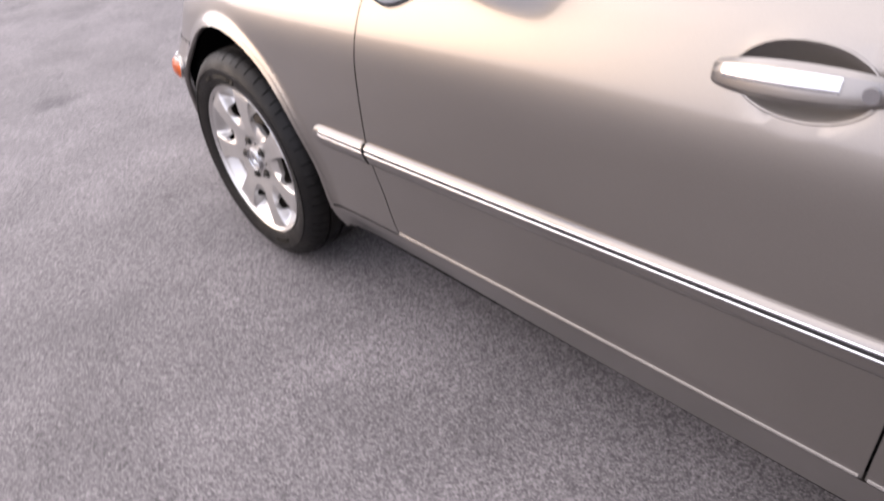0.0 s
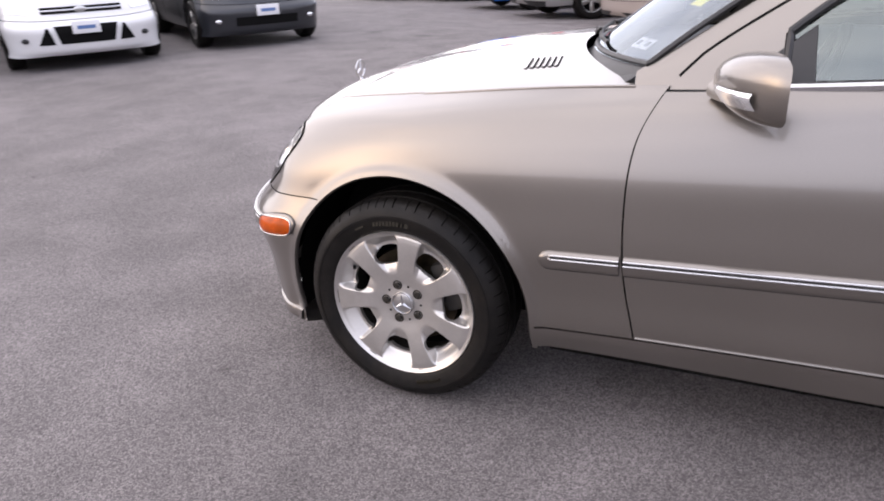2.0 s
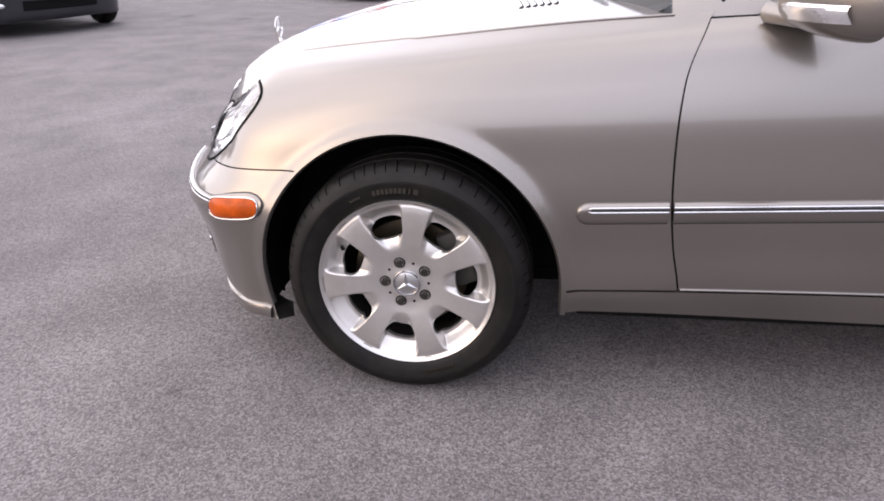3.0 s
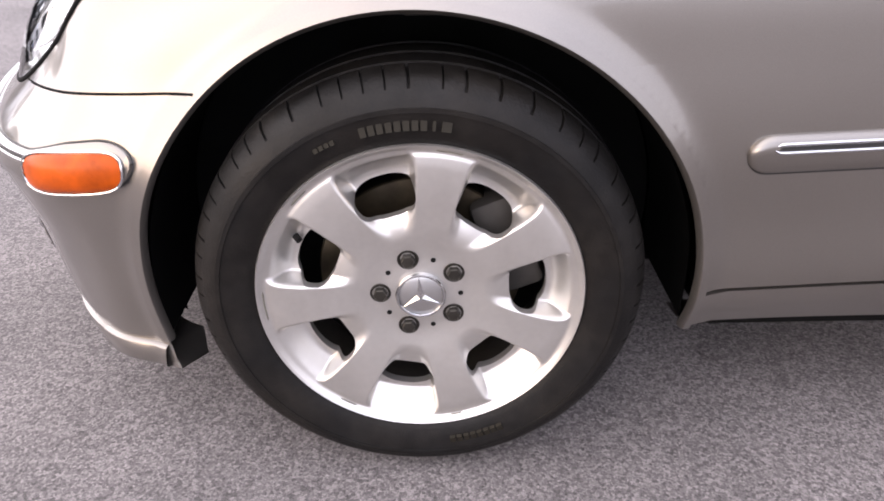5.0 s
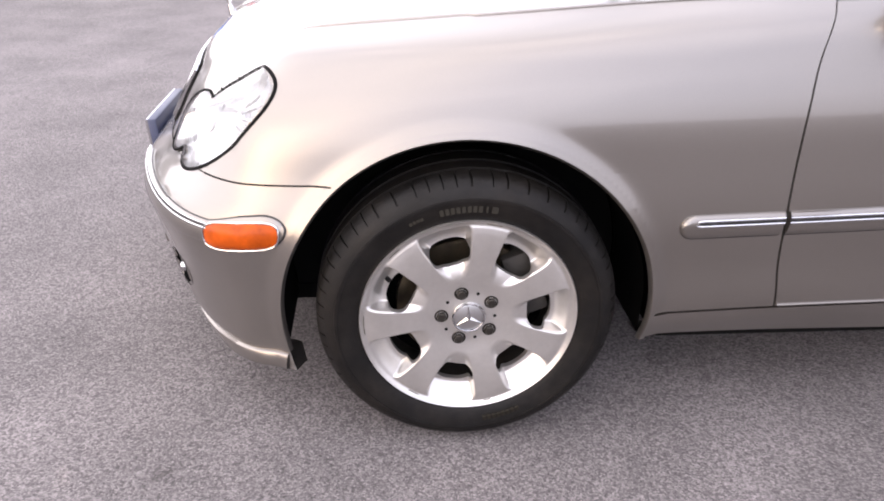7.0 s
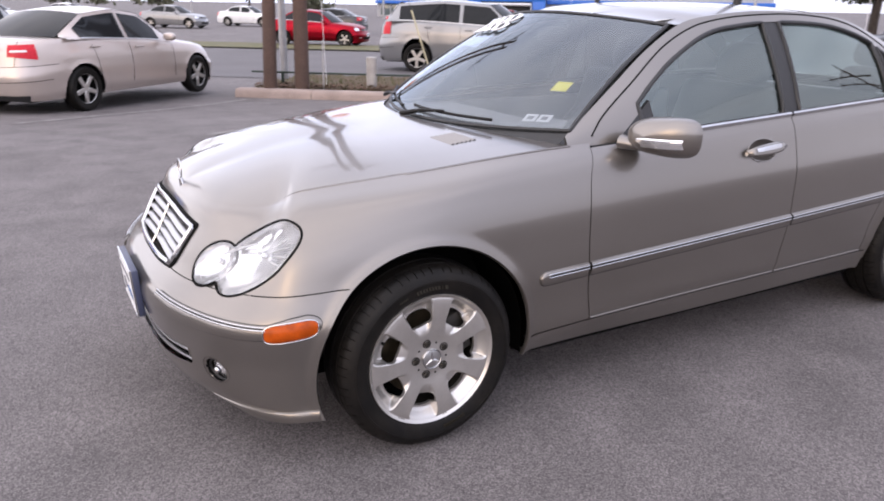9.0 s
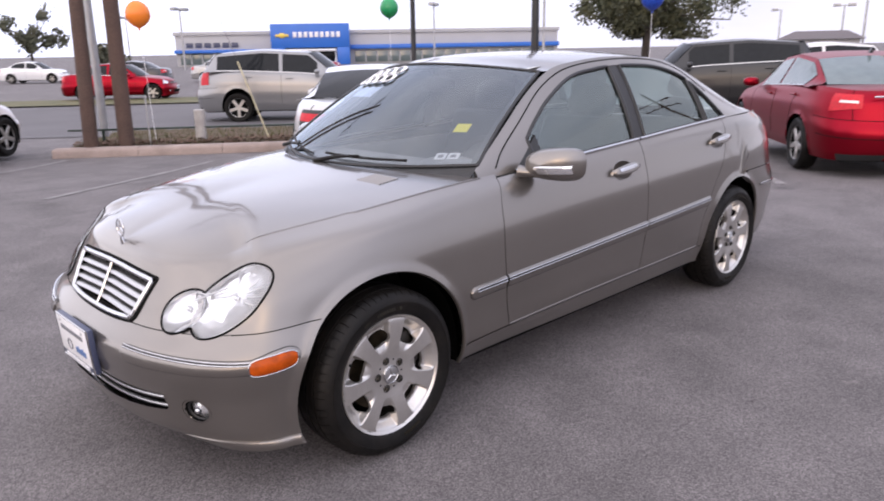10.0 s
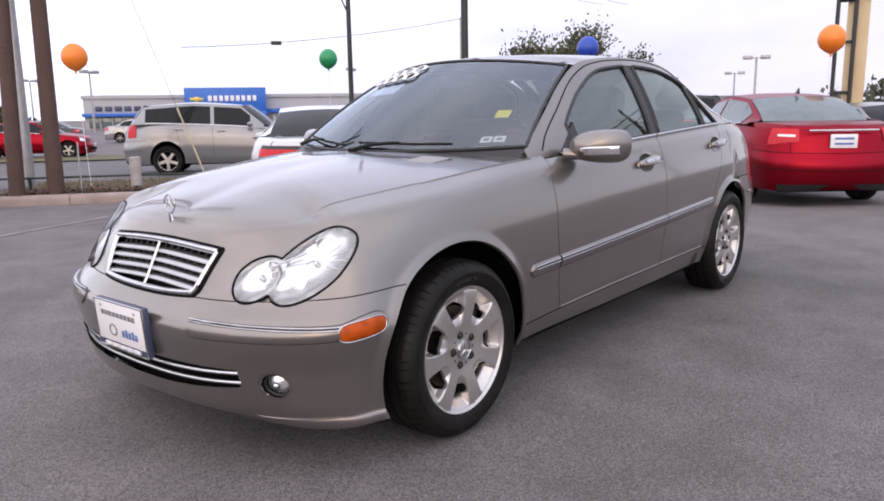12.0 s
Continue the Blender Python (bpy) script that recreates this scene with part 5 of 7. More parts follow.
def interior(car):
    cab = new("cabin_interior")
    cab.parent = car
    tagged(cab, "grey leather cabin seen through the windows")
    part("dashboard", moved(flat(box(0.42, 0.95, -0.68, 0.68, 0.62, 0.925, 0.05, 3)), Matrix.Identity(4)), "dash", cab)
    part("instrument_hood", blob((0.80, -0.36, 0.92), (0.12, 0.19, 0.05)), "dash", cab)
    for y in (-0.36, 0.36):
        st = new("front_seat")
        st.parent = cab
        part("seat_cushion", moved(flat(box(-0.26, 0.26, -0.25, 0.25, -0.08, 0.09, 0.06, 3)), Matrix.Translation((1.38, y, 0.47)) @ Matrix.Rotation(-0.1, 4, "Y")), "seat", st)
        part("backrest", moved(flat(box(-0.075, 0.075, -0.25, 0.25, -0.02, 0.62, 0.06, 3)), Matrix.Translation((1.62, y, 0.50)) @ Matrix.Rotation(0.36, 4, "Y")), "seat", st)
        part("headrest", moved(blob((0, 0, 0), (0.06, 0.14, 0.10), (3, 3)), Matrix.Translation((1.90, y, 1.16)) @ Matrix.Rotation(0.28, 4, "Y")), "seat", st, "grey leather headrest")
        for d in (-0.05, 0.05):
            part("headrest_post", tube([(1.86, y + d, 1.04), (1.89, y + d, 1.13)], 0.007, 8), "satin", st)
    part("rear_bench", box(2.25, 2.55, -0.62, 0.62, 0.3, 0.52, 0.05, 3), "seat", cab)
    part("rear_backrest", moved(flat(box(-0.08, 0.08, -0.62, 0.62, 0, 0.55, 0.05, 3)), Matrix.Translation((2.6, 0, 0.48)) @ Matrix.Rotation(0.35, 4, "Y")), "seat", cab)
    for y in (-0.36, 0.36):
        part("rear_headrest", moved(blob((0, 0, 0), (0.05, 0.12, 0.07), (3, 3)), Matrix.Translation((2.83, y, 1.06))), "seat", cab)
    part("parcel_shelf", box(2.75, 3.05, -0.6, 0.6, 0.95, 0.985, 0.01), "dash", cab)
    for s in (-1, 1):
        part("door_card", box(0.75, 2.55, s * 0.72 - 0.03, s * 0.72 + 0.03, 0.35, 0.915, 0.02), "dash", cab)
    part("headliner", grid(np.stack([np.stack([np.full(9, x), np.linspace(-0.5, 0.5, 9), np.full(9, float(roof_z(x)) - 0.05)], -1) for x in np.linspace(1.15, 2.4, 12)], 0)), "lining", cab, "pale grey roof lining")
    ring = [(0.98 + 0.07 * math.sin(a), -0.36 + 0.185 * math.cos(a), 0.86 + 0.17 * math.sin(a)) for a in np.linspace(0, 2 * math.pi, 40, endpoint=False)]
    wheel = part("steering_wheel", tube(ring, 0.015, 10, closed=True, ref=(1, 0, 0)), "trim", cab, "dark steering wheel")
    part("wheel_boss", blob((0.97, -0.36, 0.85), (0.04, 0.08, 0.07)), "trim", wheel)
    for a in (0, math.pi, -math.pi / 2):
        part("wheel_spoke", tube([(0.97, -0.36, 0.85), (0.98 + 0.07 * math.sin(a), -0.36 + 0.18 * math.cos(a), 0.86 + 0.165 * math.sin(a))], 0.014, 8), "trim", wheel)
    part("rear_view_mirror", blob((1.07, 0.0, 1.275), (0.02, 0.115, 0.035), (4, 3)), "trim", cab)


def ornaments(car, ws):
    # standing star on the hood
    orn = new("hood_ornament")
    orn.parent = car
    tagged(orn, "upright chrome ring-and-star hood ornament")
    c = Vector((-0.575, 0, 0.826))
    part("ornament_ring", tube([(c.x, 0.032 * math.cos(a), c.z + 0.032 * math.sin(a)) for a in np.linspace(0, 2 * math.pi, 32, endpoint=False)], 0.0026, 6, closed=True, ref=(1, 0, 0)), "chrome", orn)
    for k in range(3):
        a = math.pi / 2 + k * 2 * math.pi / 3
        part("ornament_arm", tube([(c.x, 0, c.z), (c.x, 0.031 * math.cos(a), c.z + 0.031 * math.sin(a))], [0.0045, 0.0014], 6, ref=(1, 0, 0)), "chrome", orn)
    part("ornament_base", tube([(c.x + 0.01, 0, 0.752), (c.x, 0, 0.792)], [0.014, 0.006], 12, ref=(1, 0, 0)), "chrome", orn)
    # plate in its frame, tilted with the bumper
    pl = new("front_plate")
    pl.parent = car
    pl.matrix_local = Matrix.Translation((-0.777, 0, 0.437)) @ Matrix.Rotation(radians(-4), 4, "Y")
    tagged(pl, "white dealer plate in a navy frame")
    part("plate_frame", box(-0.012, 0.012, -0.157, 0.157, -0.088, 0.083, 0.005), "frame_navy", pl, "navy plate frame with chrome edge")
    part("plate_panel", box(-0.0155, -0.010, -0.151, 0.151, -0.062, 0.077, 0.003), "white", pl)
    part("plate_edge", tube([(-0.013, y, z) for y, z in [(-0.155, -0.086), (0.155, -0.086), (0.155, 0.081), (-0.155, 0.081)]], 0.0035, 6, closed=True, ref=(1, 0, 0)), "chrome", pl)
    bars = [(-0.112 + 0.025 * k, 0.019, 0.030, 0.047, "grey_text") for k in range(9)]
    bars += [(0.012 + 0.021 * k, 0.015, -0.034, -0.012 + 0.006 * (k % 2), "blue_text") for k in range(5)]
    bars += [(-0.115 + 0.047 * k, 0.04, -0.080, -0.068, "white") for k in range(5)]
    for y0, wide, z0, z1, mt in bars:
        part("plate_mark", box(-0.0175, -0.011, -y0 - wide, -y0, z0, z1, 0.001), mt, pl)
    part("plate_emblem", tube([(-0.016, 0.045 + 0.022 * math.cos(a), -0.018 + 0.019 * math.sin(a)) for a in np.linspace(0, 2 * math.pi, 24, endpoint=False)], 0.003, 6, closed=True, ref=(1, 0, 0)), "grey_text", pl)
    for y in (-0.11, 0.11):
        part("plate_screw", blob((-0.0165, y, 0.062), (0.003, 0.006, 0.006), nu=10, nv=6), "satin", pl)
    # wipers
    for a0, a1, b0, b1 in ((-0.62, 0.05, 0.030, 0.055), (0.18, 0.80, 0.030, 0.075)):
        wip = new("wiper")
        wip.parent = car
        t = np.linspace(0, 1, 16)
        p = screen(a0 + (a1 - a0) * t, b0 + (b1 - b0) * t) + np.array([-0.006, 0, 0.018])
        part("wiper_blade", tube(p, 0.006, 6), "rubber", wip)
        q = screen(np.array([a1 + 0.02, (a0 + a1) / 2]), np.array([-0.03, (b0 + b1) / 2])) + np.array([-0.01, 0, 0.026])
        part("wiper_arm", tube([q[0], (q[0] + q[1]) / 2 + np.array([0, 0, 0.008]), q[1]], [0.010, 0.008, 0.005], 8), "rubber", wip)

    # stickers and painted price figures on the windshield
    def sticker(name, a, b, wa, wb, mat, label, lean=0.0):
        A, B = np.meshgrid(np.linspace(a - wa, a + wa, 5), np.linspace(b - wb, b + wb, 5), indexing="ij")
        B = B + lean * (A - a)
        p = screen(A, B)
        q = p + np.array([0.004, 0, -0.003])
        return part(name, joined(grid(q), grid(p + np.array([0.0025, 0, -0.002]))), mat, ws, label)

    sticker("window_sticker", -0.79, 0.345, 0.042, 0.038, "yellow", "yellow square sticker inside the windshield")
    for a in (-0.845, -0.775):
        sticker("inspection_sticker", a, 0.10, 0.03, 0.026, "white", "white registration sticker")
        sticker("sticker_print", a, 0.10, 0.015, 0.012, "grey_text", "")
    for row, count in ((0.90, 4), (0.80, 4)):
        for k in range(count):
            t = np.linspace(0, 2 * np.pi, 24, endpoint=False)
            p = screen(0.30 + 0.145 * k + 0.066 * np.cos(t), row - 0.01 * k + 0.045 * np.sin(t)) + np.array([-0.008, 0, 0.006])
            part("price_figure", tube(p, 0.0105, 6, closed=True, flatten=0.4), "white", ws, "white painted price figure")
    A, B = np.meshgrid(np.linspace(0.30, 0.70, 6), np.linspace(0.60, 0.72, 4), indexing="ij")
    part("window_sheet", grid(screen(A, B) + np.array([0.006, 0, -0.005])), "sheet", ws, "pale blue paper behind the windshield")


M["sheet"] = material("pale_blue_paper", (0.5, 0.58, 0.68), 0.8, vary=0.1)
M["bar"] = material("silver_bar", (0.5, 0.5, 0.51), 0.28, 0.9, vary=0.1)
M["lamp_white"] = material("pale_reflector", (0.82, 0.83, 0.85), 0.18, 0.65, vary=0.2, scale=30)
M["mirror"] = material("mirror_silver", (0.85, 0.86, 0.87), 0.03, 1.0)
M["lining"] = material("roof_lining", (0.55, 0.55, 0.54), 0.9, vary=0.1)
M["tail"] = material("red_lamp_lens", (0.60, 0.008, 0.022), 0.3, vary=0.3, scale=30, coat=0.15, spec=0.3)
saloon = build_saloon()


# ---- ground, verge and street ----
def rows_grid(xs, ys, zf):
    X, Y = np.meshgrid(xs, ys, indexing="ij")
    return grid(np.stack([X, Y, zf(X, Y)], -1))


def asphalt():
    m = material("parking_asphalt", (0.130, 0.118, 0.118), 0.88, vary=0.25, scale=0.45, second=(0.099, 0.089, 0.088), bump=0.3, bump_scale=170)
    n, l = m.node_tree.nodes, m.node_tree.links
    b = n["Principled BSDF"]
    tc = n.new("ShaderNodeTexCoord")
    base = b.inputs["Base Color"].links[0].from_socket
    for scale, low, high in ((95.0, 0.9, 1.12), (210.0, 0.3, 2.1), (380.0, 0.5, 1.6)):
        v = n.new("ShaderNodeTexVoronoi")
        v.inputs["Scale"].default_value = scale
        l.new(tc.outputs["Object"], v.inputs["Vector"])
        sep = n.new("ShaderNodeSeparateColor")
        l.new(v.outputs["Color"], sep.inputs[0])
        r = n.new("ShaderNodeMapRange")
        r.inputs[1].default_value, r.inputs[2].default_value, r.inputs[3].default_value, r.inputs[4].default_value = 0.0, 1.0, low, high
        l.new(sep.outputs[0], r.inputs[0])
        g = n.new("ShaderNodeCombineColor")
        for k in range(3):
            l.new(r.outputs[0], g.inputs[k])
        mul = n.new("ShaderNodeMix")
        mul.data_type, mul.blend_type = "RGBA", "MULTIPLY"
        mul.inputs[0].default_value = 0.6
        l.new(base, mul.inputs[6])
        l.new(g.outputs[0], mul.inputs[7])
        base = mul.outputs[2]
    stains = n.new("ShaderNodeTexNoise")
    stains.inputs["Scale"].default_value, stains.inputs["Detail"].default_value = 2.4, 6.0
    l.new(tc.outputs["Object"], stains.inputs["Vector"])
    r = n.new("ShaderNodeMapRange")
    r.inputs[1].default_value, r.inputs[2].default_value, r.inputs[3].default_value, r.inputs[4].default_value = 0.32, 0.7, 0.80, 1.15
    l.new(stains.outputs["Fac"], r.inputs[0])
    g = n.new("ShaderNodeCombineColor")
    for k in range(3):
        l.new(r.outputs[0], g.inputs[k])
    mul = n.new("ShaderNodeMix")
    mul.data_type, mul.blend_type = "RGBA", "MULTIPLY"
    mul.inputs[0].default_value = 1.0
    l.new(base, mul.inputs[6])
    l.new(g.outputs[0], mul.inputs[7])
    # scattered oil spots and pale scuffs
    last = mul.outputs[2]
    for scale, size, tone in ((0.9, 0.085, (0.62, 0.62, 0.63, 1)), (2.3, 0.05, (1.3, 1.28, 1.26, 1)), (3.1, 0.045, (0.6, 0.59, 0.58, 1))):
        warp = n.new("ShaderNodeTexNoise")
        warp.inputs["Scale"].default_value = 9.0
        l.new(tc.outputs["Object"], warp.inputs["Vector"])
        push = n.new("ShaderNodeVectorMath")
        push.operation = "MULTIPLY_ADD"
        push.inputs[1].default_value = (0.16, 0.16, 0.0)
        l.new(warp.outputs["Color"], push.inputs[0])
        l.new(tc.outputs["Object"], push.inputs[2])
        cell = n.new("ShaderNodeTexVoronoi")
        cell.inputs["Scale"].default_value = scale
        l.new(push.outputs[0], cell.inputs["Vector"])
        near = n.new("ShaderNodeMapRange")
        near.inputs[1].default_value, near.inputs[2].default_value, near.inputs[3].default_value, near.inputs[4].default_value = size * 0.5, size * 1.5, 1.0, 0.0
        l.new(cell.outputs["Distance"], near.inputs[0])
        spot = n.new("ShaderNodeMix")
        spot.data_type, spot.blend_type = "RGBA", "MULTIPLY"
        spot.inputs[7].default_value = tone
        l.new(near.outputs[0], spot.inputs[0])
        l.new(last, spot.inputs[6])
        last = spot.outputs[2]
    l.new(last, b.inputs["Base Color"])
    return m


M["asphalt"] = asphalt()
M["road"] = material("street_asphalt", (0.115, 0.108, 0.112), 0.85, vary=0.2, scale=0.5, fine=0.2, fine_scale=60)
M["stripe"] = material("faded_white_stripe", (0.27, 0.255, 0.25), 0.8, vary=0.5, scale=7, second=(0.14, 0.13, 0.128), fine=0.3, fine_scale=60)
M["kerb"] = material("concrete_kerb", (0.36, 0.285, 0.25), 0.9, vary=0.35, scale=2.5, bump=0.3, bump_scale=60, fine=0.15)
M["verge"] = material("dry_grass_soil", (0.085, 0.072, 0.04), 0.95, vary=0.6, scale=1.8, second=(0.10, 0.06, 0.04), fine=0.4, fine_scale=40, bump=0.6, bump_scale=30)
M["grass"] = material("rough_grass", (0.075, 0.085, 0.035), 0.9, vary=0.6, scale=2.0, second=(0.14, 0.12, 0.06))
M["litter"] = material("brown_leaf_litter", (0.12, 0.06, 0.04), 0.9, vary=0.5, scale=6, second=(0.1, 0.07, 0.04))
M["green_rail"] = material("dark_green_rail", (0.012, 0.03, 0.02), 0.5, vary=0.3)
M["timber"] = material("weathered_pole_timber", (0.075, 0.048, 0.038), 0.9, vary=0.45, scale=3, second=(0.092, 0.056, 0.044), bump=0.5, bump_scale=25, fine=0.2, fine_scale=50)
M["galvanised"] = material("galvanised_steel", (0.42, 0.42, 0.43), 0.5, 0.6, vary=0.2, scale=5)
M["black_paint"] = material("black_painted_steel", (0.015, 0.015, 0.017), 0.4, vary=0.3)
M["bark"] = material("oak_bark", (0.06, 0.048, 0.04), 0.95, vary=0.4, scale=6, bump=0.6, bump_scale=20)
M["leaf"] = material("oak_leaf", (0.045, 0.055, 0.028), 0.7, vary=0.5, scale=1.2, second=(0.075, 0.07, 0.03))
# distance haze is put into this paler, greyer leaf colour
M["leaf_hazed"] = material("hazed_leaf", (0.07, 0.08, 0.05), 0.8, vary=0.5, scale=0.8, second=(0.10, 0.095, 0.06))
M["cream"] = material("cream_render", (0.40, 0.40, 0.41), 0.85, vary=0.08, scale=0.5)
M["sign_blue"] = material("sign_blue_panel", (0.02, 0.13, 0.50), 0.4, vary=0.08, scale=0.6)
M["gold"] = material("gold_emblem", (0.62, 0.47, 0.1), 0.35, 0.5, vary=0.1)
M["dark_glass"] = material("dark_window_glass", (0.014, 0.016, 0.018), 0.06, vary=0.2, spec=0.18)
# pale teal base colour carries the mirrored sky
M["sky_pale_glass"] = material("sky_pale_window_glass", (0.12, 0.155, 0.155), 0.08, vary=0.2, spec=0.9)
M["wood_sign"] = material("weathered_sign", (0.12, 0.1, 0.1), 0.7, vary=0.2)
M["pylon"] = material("pale_yellow_panel", (0.62, 0.48, 0.28), 0.6, vary=0.15, scale=1.0)
M["faded_plastic"] = material("faded_plastic", (0.40, 0.38, 0.36), 0.7, vary=0.3, scale=6)
M["wire"] = material("cable_black", (0.03, 0.03, 0.03), 0.7)
M["yellow_guard"] = material("yellow_guy_guard", (0.55, 0.5, 0.33), 0.6, vary=0.2)

# kerb line: from K0 along KD; the lot drains down to it, and past it the ground falls on to the street
K0, KD = Vector((4.2, 10.45)), Vector((0.80, -0.60))
KN = Vector((0.60, 0.80))


def past(x, y):
    return (x - K0.x) * KN.x + (y - K0.y) * KN.y


def ground_z(x, y):
    d = past(x, y)
    return -0.25 * smooth((d + 7.5) / 7.5) - 0.07 * smooth((d - 2.5) / 5.0)


xs = np.concatenate([[-3000, -900, -300, -120, -60, -40], np.linspace(-30, 40, 141), [60, 90, 140, 300, 900, 3000]])
tagged(part("ground", rows_grid(xs, xs, ground_z), "asphalt", None, "grey worn asphalt of a car dealer's lot"), category="asphalt ground", kind="structure")


def on_kerb(a, d):
    """The place a metres along the kerb and d metres past it."""
    p = K0 + KD * a + KN * d
    return p.x, p.y


def band(name, a0, a1, d0, d1, z, mat, label, category, na=60, nd=6, rough=0.0):
    rnd = np.random.RandomState(3)
    A, D = np.meshgrid(np.linspace(a0, a1, na), np.linspace(d0, d1, nd), indexing="ij")
    X, Y = K0.x + KD.x * A + KN.x * D, K0.y + KD.y * A + KN.y * D
    Z = ground_z(X, Y) + z + rough * rnd.rand(*X.shape)
    return tagged(part(name, grid(np.stack([X, Y, Z], -1)), mat, None, label), category=category, kind="structure")


band("verge", -2.1, 4.6, 0.28, 3.4, 0.10, "verge", "dry grass verge with brown leaves behind the kerb", "verge", rough=0.05, na=80, nd=30)
band("road", -80, 90, 3.6, 15.0, 0.012, "road", "grey asphalt street beyond the verge", "road", na=80, nd=20)
band("far_verge", -80, 90, 15.3, 19.0, 0.05, "grass", "strip of rough grass across the street", "verge", na=40)
# kerb stones, rounded on the lot's side
for k in range(5):
    a0 = -2.25 + k * 1.42
    rows = []
    for d, z in ((-0.005, 0.0), (0.0, 0.10), (0.02, 0.135), (0.05, 0.15), (0.25, 0.155), (0.29, 0.14), (0.30, 0.05)):
        rows.append([(*on_kerb(a, d), z - 0.25) for a in np.linspace(a0, a0 + 1.41, 8)])
    tagged(part("kerb", grid(np.array(rows)), "kerb", None, "pinkish worn concrete kerb"), category="kerb", kind="structure")
# parking stripes
sd = Vector((0.80, 0.60))
for k, (x, y, n) in enumerate([(0.83, 6.85, 4.0), (-1.12, 8.67, 4.5), (2.78, 5.01, 4.5), (4.67, 3.08, 4.5), (6.57, 1.23, 4.5), (-3.1, 10.6, 4.5)]):
    e = Vector((-sd.y, sd.x)) * 0.05
    pts = [[(x + sd.x * t + q * e.x, y + sd.y * t + q * e.y, float(ground_z(x + sd.x * t + q * e.x, y + sd.y * t + q * e.y)) + 0.006) for q in (-1, 0, 1)] for t in np.linspace(0, n, 40)]
    tagged(part("parking_stripe", grid(np.array(pts)), "stripe", None, "faded white parking stripe on asphalt"), category="road marking", kind="structure")

# grass blades and leaves on the verge
rnd = np.random.RandomState(5)
v, f = [], []
for k in range(2600):
    a, d = rnd.uniform(-2.05, 4.5), rnd.uniform(0.32, 3.2)
    x, y = on_kerb(a, d)
    z = float(ground_z(x, y)) + 0.10
    h, t, w = rnd.uniform(0.04, 0.16), rnd.uniform(0, 6.28), rnd.uniform(0.006, 0.016)
    n = len(v)
    v += [(x - w * math.cos(t), y - w * math.sin(t), z), (x + w * math.cos(t), y + w * math.sin(t), z), (x + 0.04 * math.sin(t * 3), y + 0.04 * math.cos(t * 2), z + h)]
    f.append([n, n + 1, n + 2])
tagged(part("verge_grass", (v, f), "grass", None, "tufts of rough grass on the verge"), category="grass", kind="stuff")
v, f = [], []
for k in range(2600):
    a, d = rnd.uniform(-2.05, 4.5), 0.34 + abs(rnd.normal(0, 0.35))
    x, y = on_kerb(a, d)
    z = float(ground_z(x, y)) + 0.13 + rnd.uniform(0, 0.08)
    t, w = rnd.uniform(0, 6.28), rnd.uniform(0.015, 0.04)
    n = len(v)
    v += [(x + w * math.cos(t + q), y + w * math.sin(t + q), z + rnd.uniform(0, 0.03)) for q in (0, 1.4, 3.1, 4.4)]
    f.append([n, n + 1, n + 2, n + 3])
tagged(part("leaf_litter", (v, f), "litter", None, "brown fallen leaves behind the kerb"), category="leaves", kind="stuff")

# low green rail on short posts
rail = thing("low_rail", Matrix.Translation((*on_kerb(0, 0.75), -0.15)), "low dark green pipe rail behind the kerb", "rail")
base = Vector((*on_kerb(0, 0.75), -0.15))
part("rail_pipe", tube([Vector((*on_kerb(a, 0.75), 0.15)) - base for a in np.linspace(-2.2, 4.3, 20)], 0.018, 8), "green_rail", rail)
for a in (-1.6, 0.1, 1.8, 3.5):
    p = Vector((*on_kerb(a, 0.75), 0.0)) - base
    part("rail_post", tube([p + Vector((0, 0, -0.2)), p + Vector((0, 0, 0.14))], 0.028, 8, ref=(1, 0, 0)), "green_rail", rail)


# ---- poles, wires, signs ----
def utility_pole(x, y, radius, high, label, lean=(0, 0), arms=()):
    t = thing("utility_pole", Matrix.Translation((x, y, float(ground_z(x, y)))), label, "utility pole")
    pts = [(lean[0] * h, lean[1] * h, h) for h in np.linspace(-0.1, high, 14)]
    part("shaft", tube(pts, np.linspace(radius, radius * 0.72, 14), 16, ref=(1, 0, 0)), "timber", t, "", 60)
    for h, half, dx, dy in arms:
        part("crossarm", tube([(-half * dx + lean[0] * h, -half * dy + lean[1] * h, h), (half * dx + lean[0] * h, half * dy + lean[1] * h, h)], 0.07, 4), "timber", t)
        for q in (-0.9, -0.45, 0.45, 0.9):
            part("insulator", tube([(q * half * dx, q * half * dy, h + 0.05), (q * half * dx, q * half * dy, h + 0.22)], [0.05, 0.035], 8, ref=(1, 0, 0)), "black_paint", t)
    return t


utility_pole(3.55, 11.45, 0.135, 9.5, "brown weathered timber utility pole on the verge", (0.012, 0.0))
utility_pole(3.03, 11.72, 0.125, 9.5, "grey-brown timber utility pole beside another", (0.030, -0.008), ((8.6, 1.2, 0.7, -0.7),))
pole = thing("conduit_pole", Matrix.Translation((3.50, 12.30, 0)), "slim galvanised steel pole beside timber poles", "pole")
part("shaft", tube([(0, 0, 0), (0, 0, 8.5)], [0.075, 0.06], 12, ref=(1, 0, 0)), "galvanised", pole)
part("clamp", tube([(-0.12, 0, 3.35), (0.12, 0, 3.35)], 0.03, 8), "galvanised", pole)
guy = thing("guy_wire", Matrix.Translation((5.55, 9.95, -0.1)), "guy wire with a pale yellow guard tube", "guy wire")
d = Vector((3.6 - 5.55, 11.4 - 9.95, 7.4))
part("wire", tube([(0, 0, 0), tuple(d)], 0.004, 6), "wire", guy)
part("guard", tube([tuple(d * 0.01), tuple(d * 0.19)], 0.014, 8), "yellow_guard", guy, "pale yellow plastic guard")
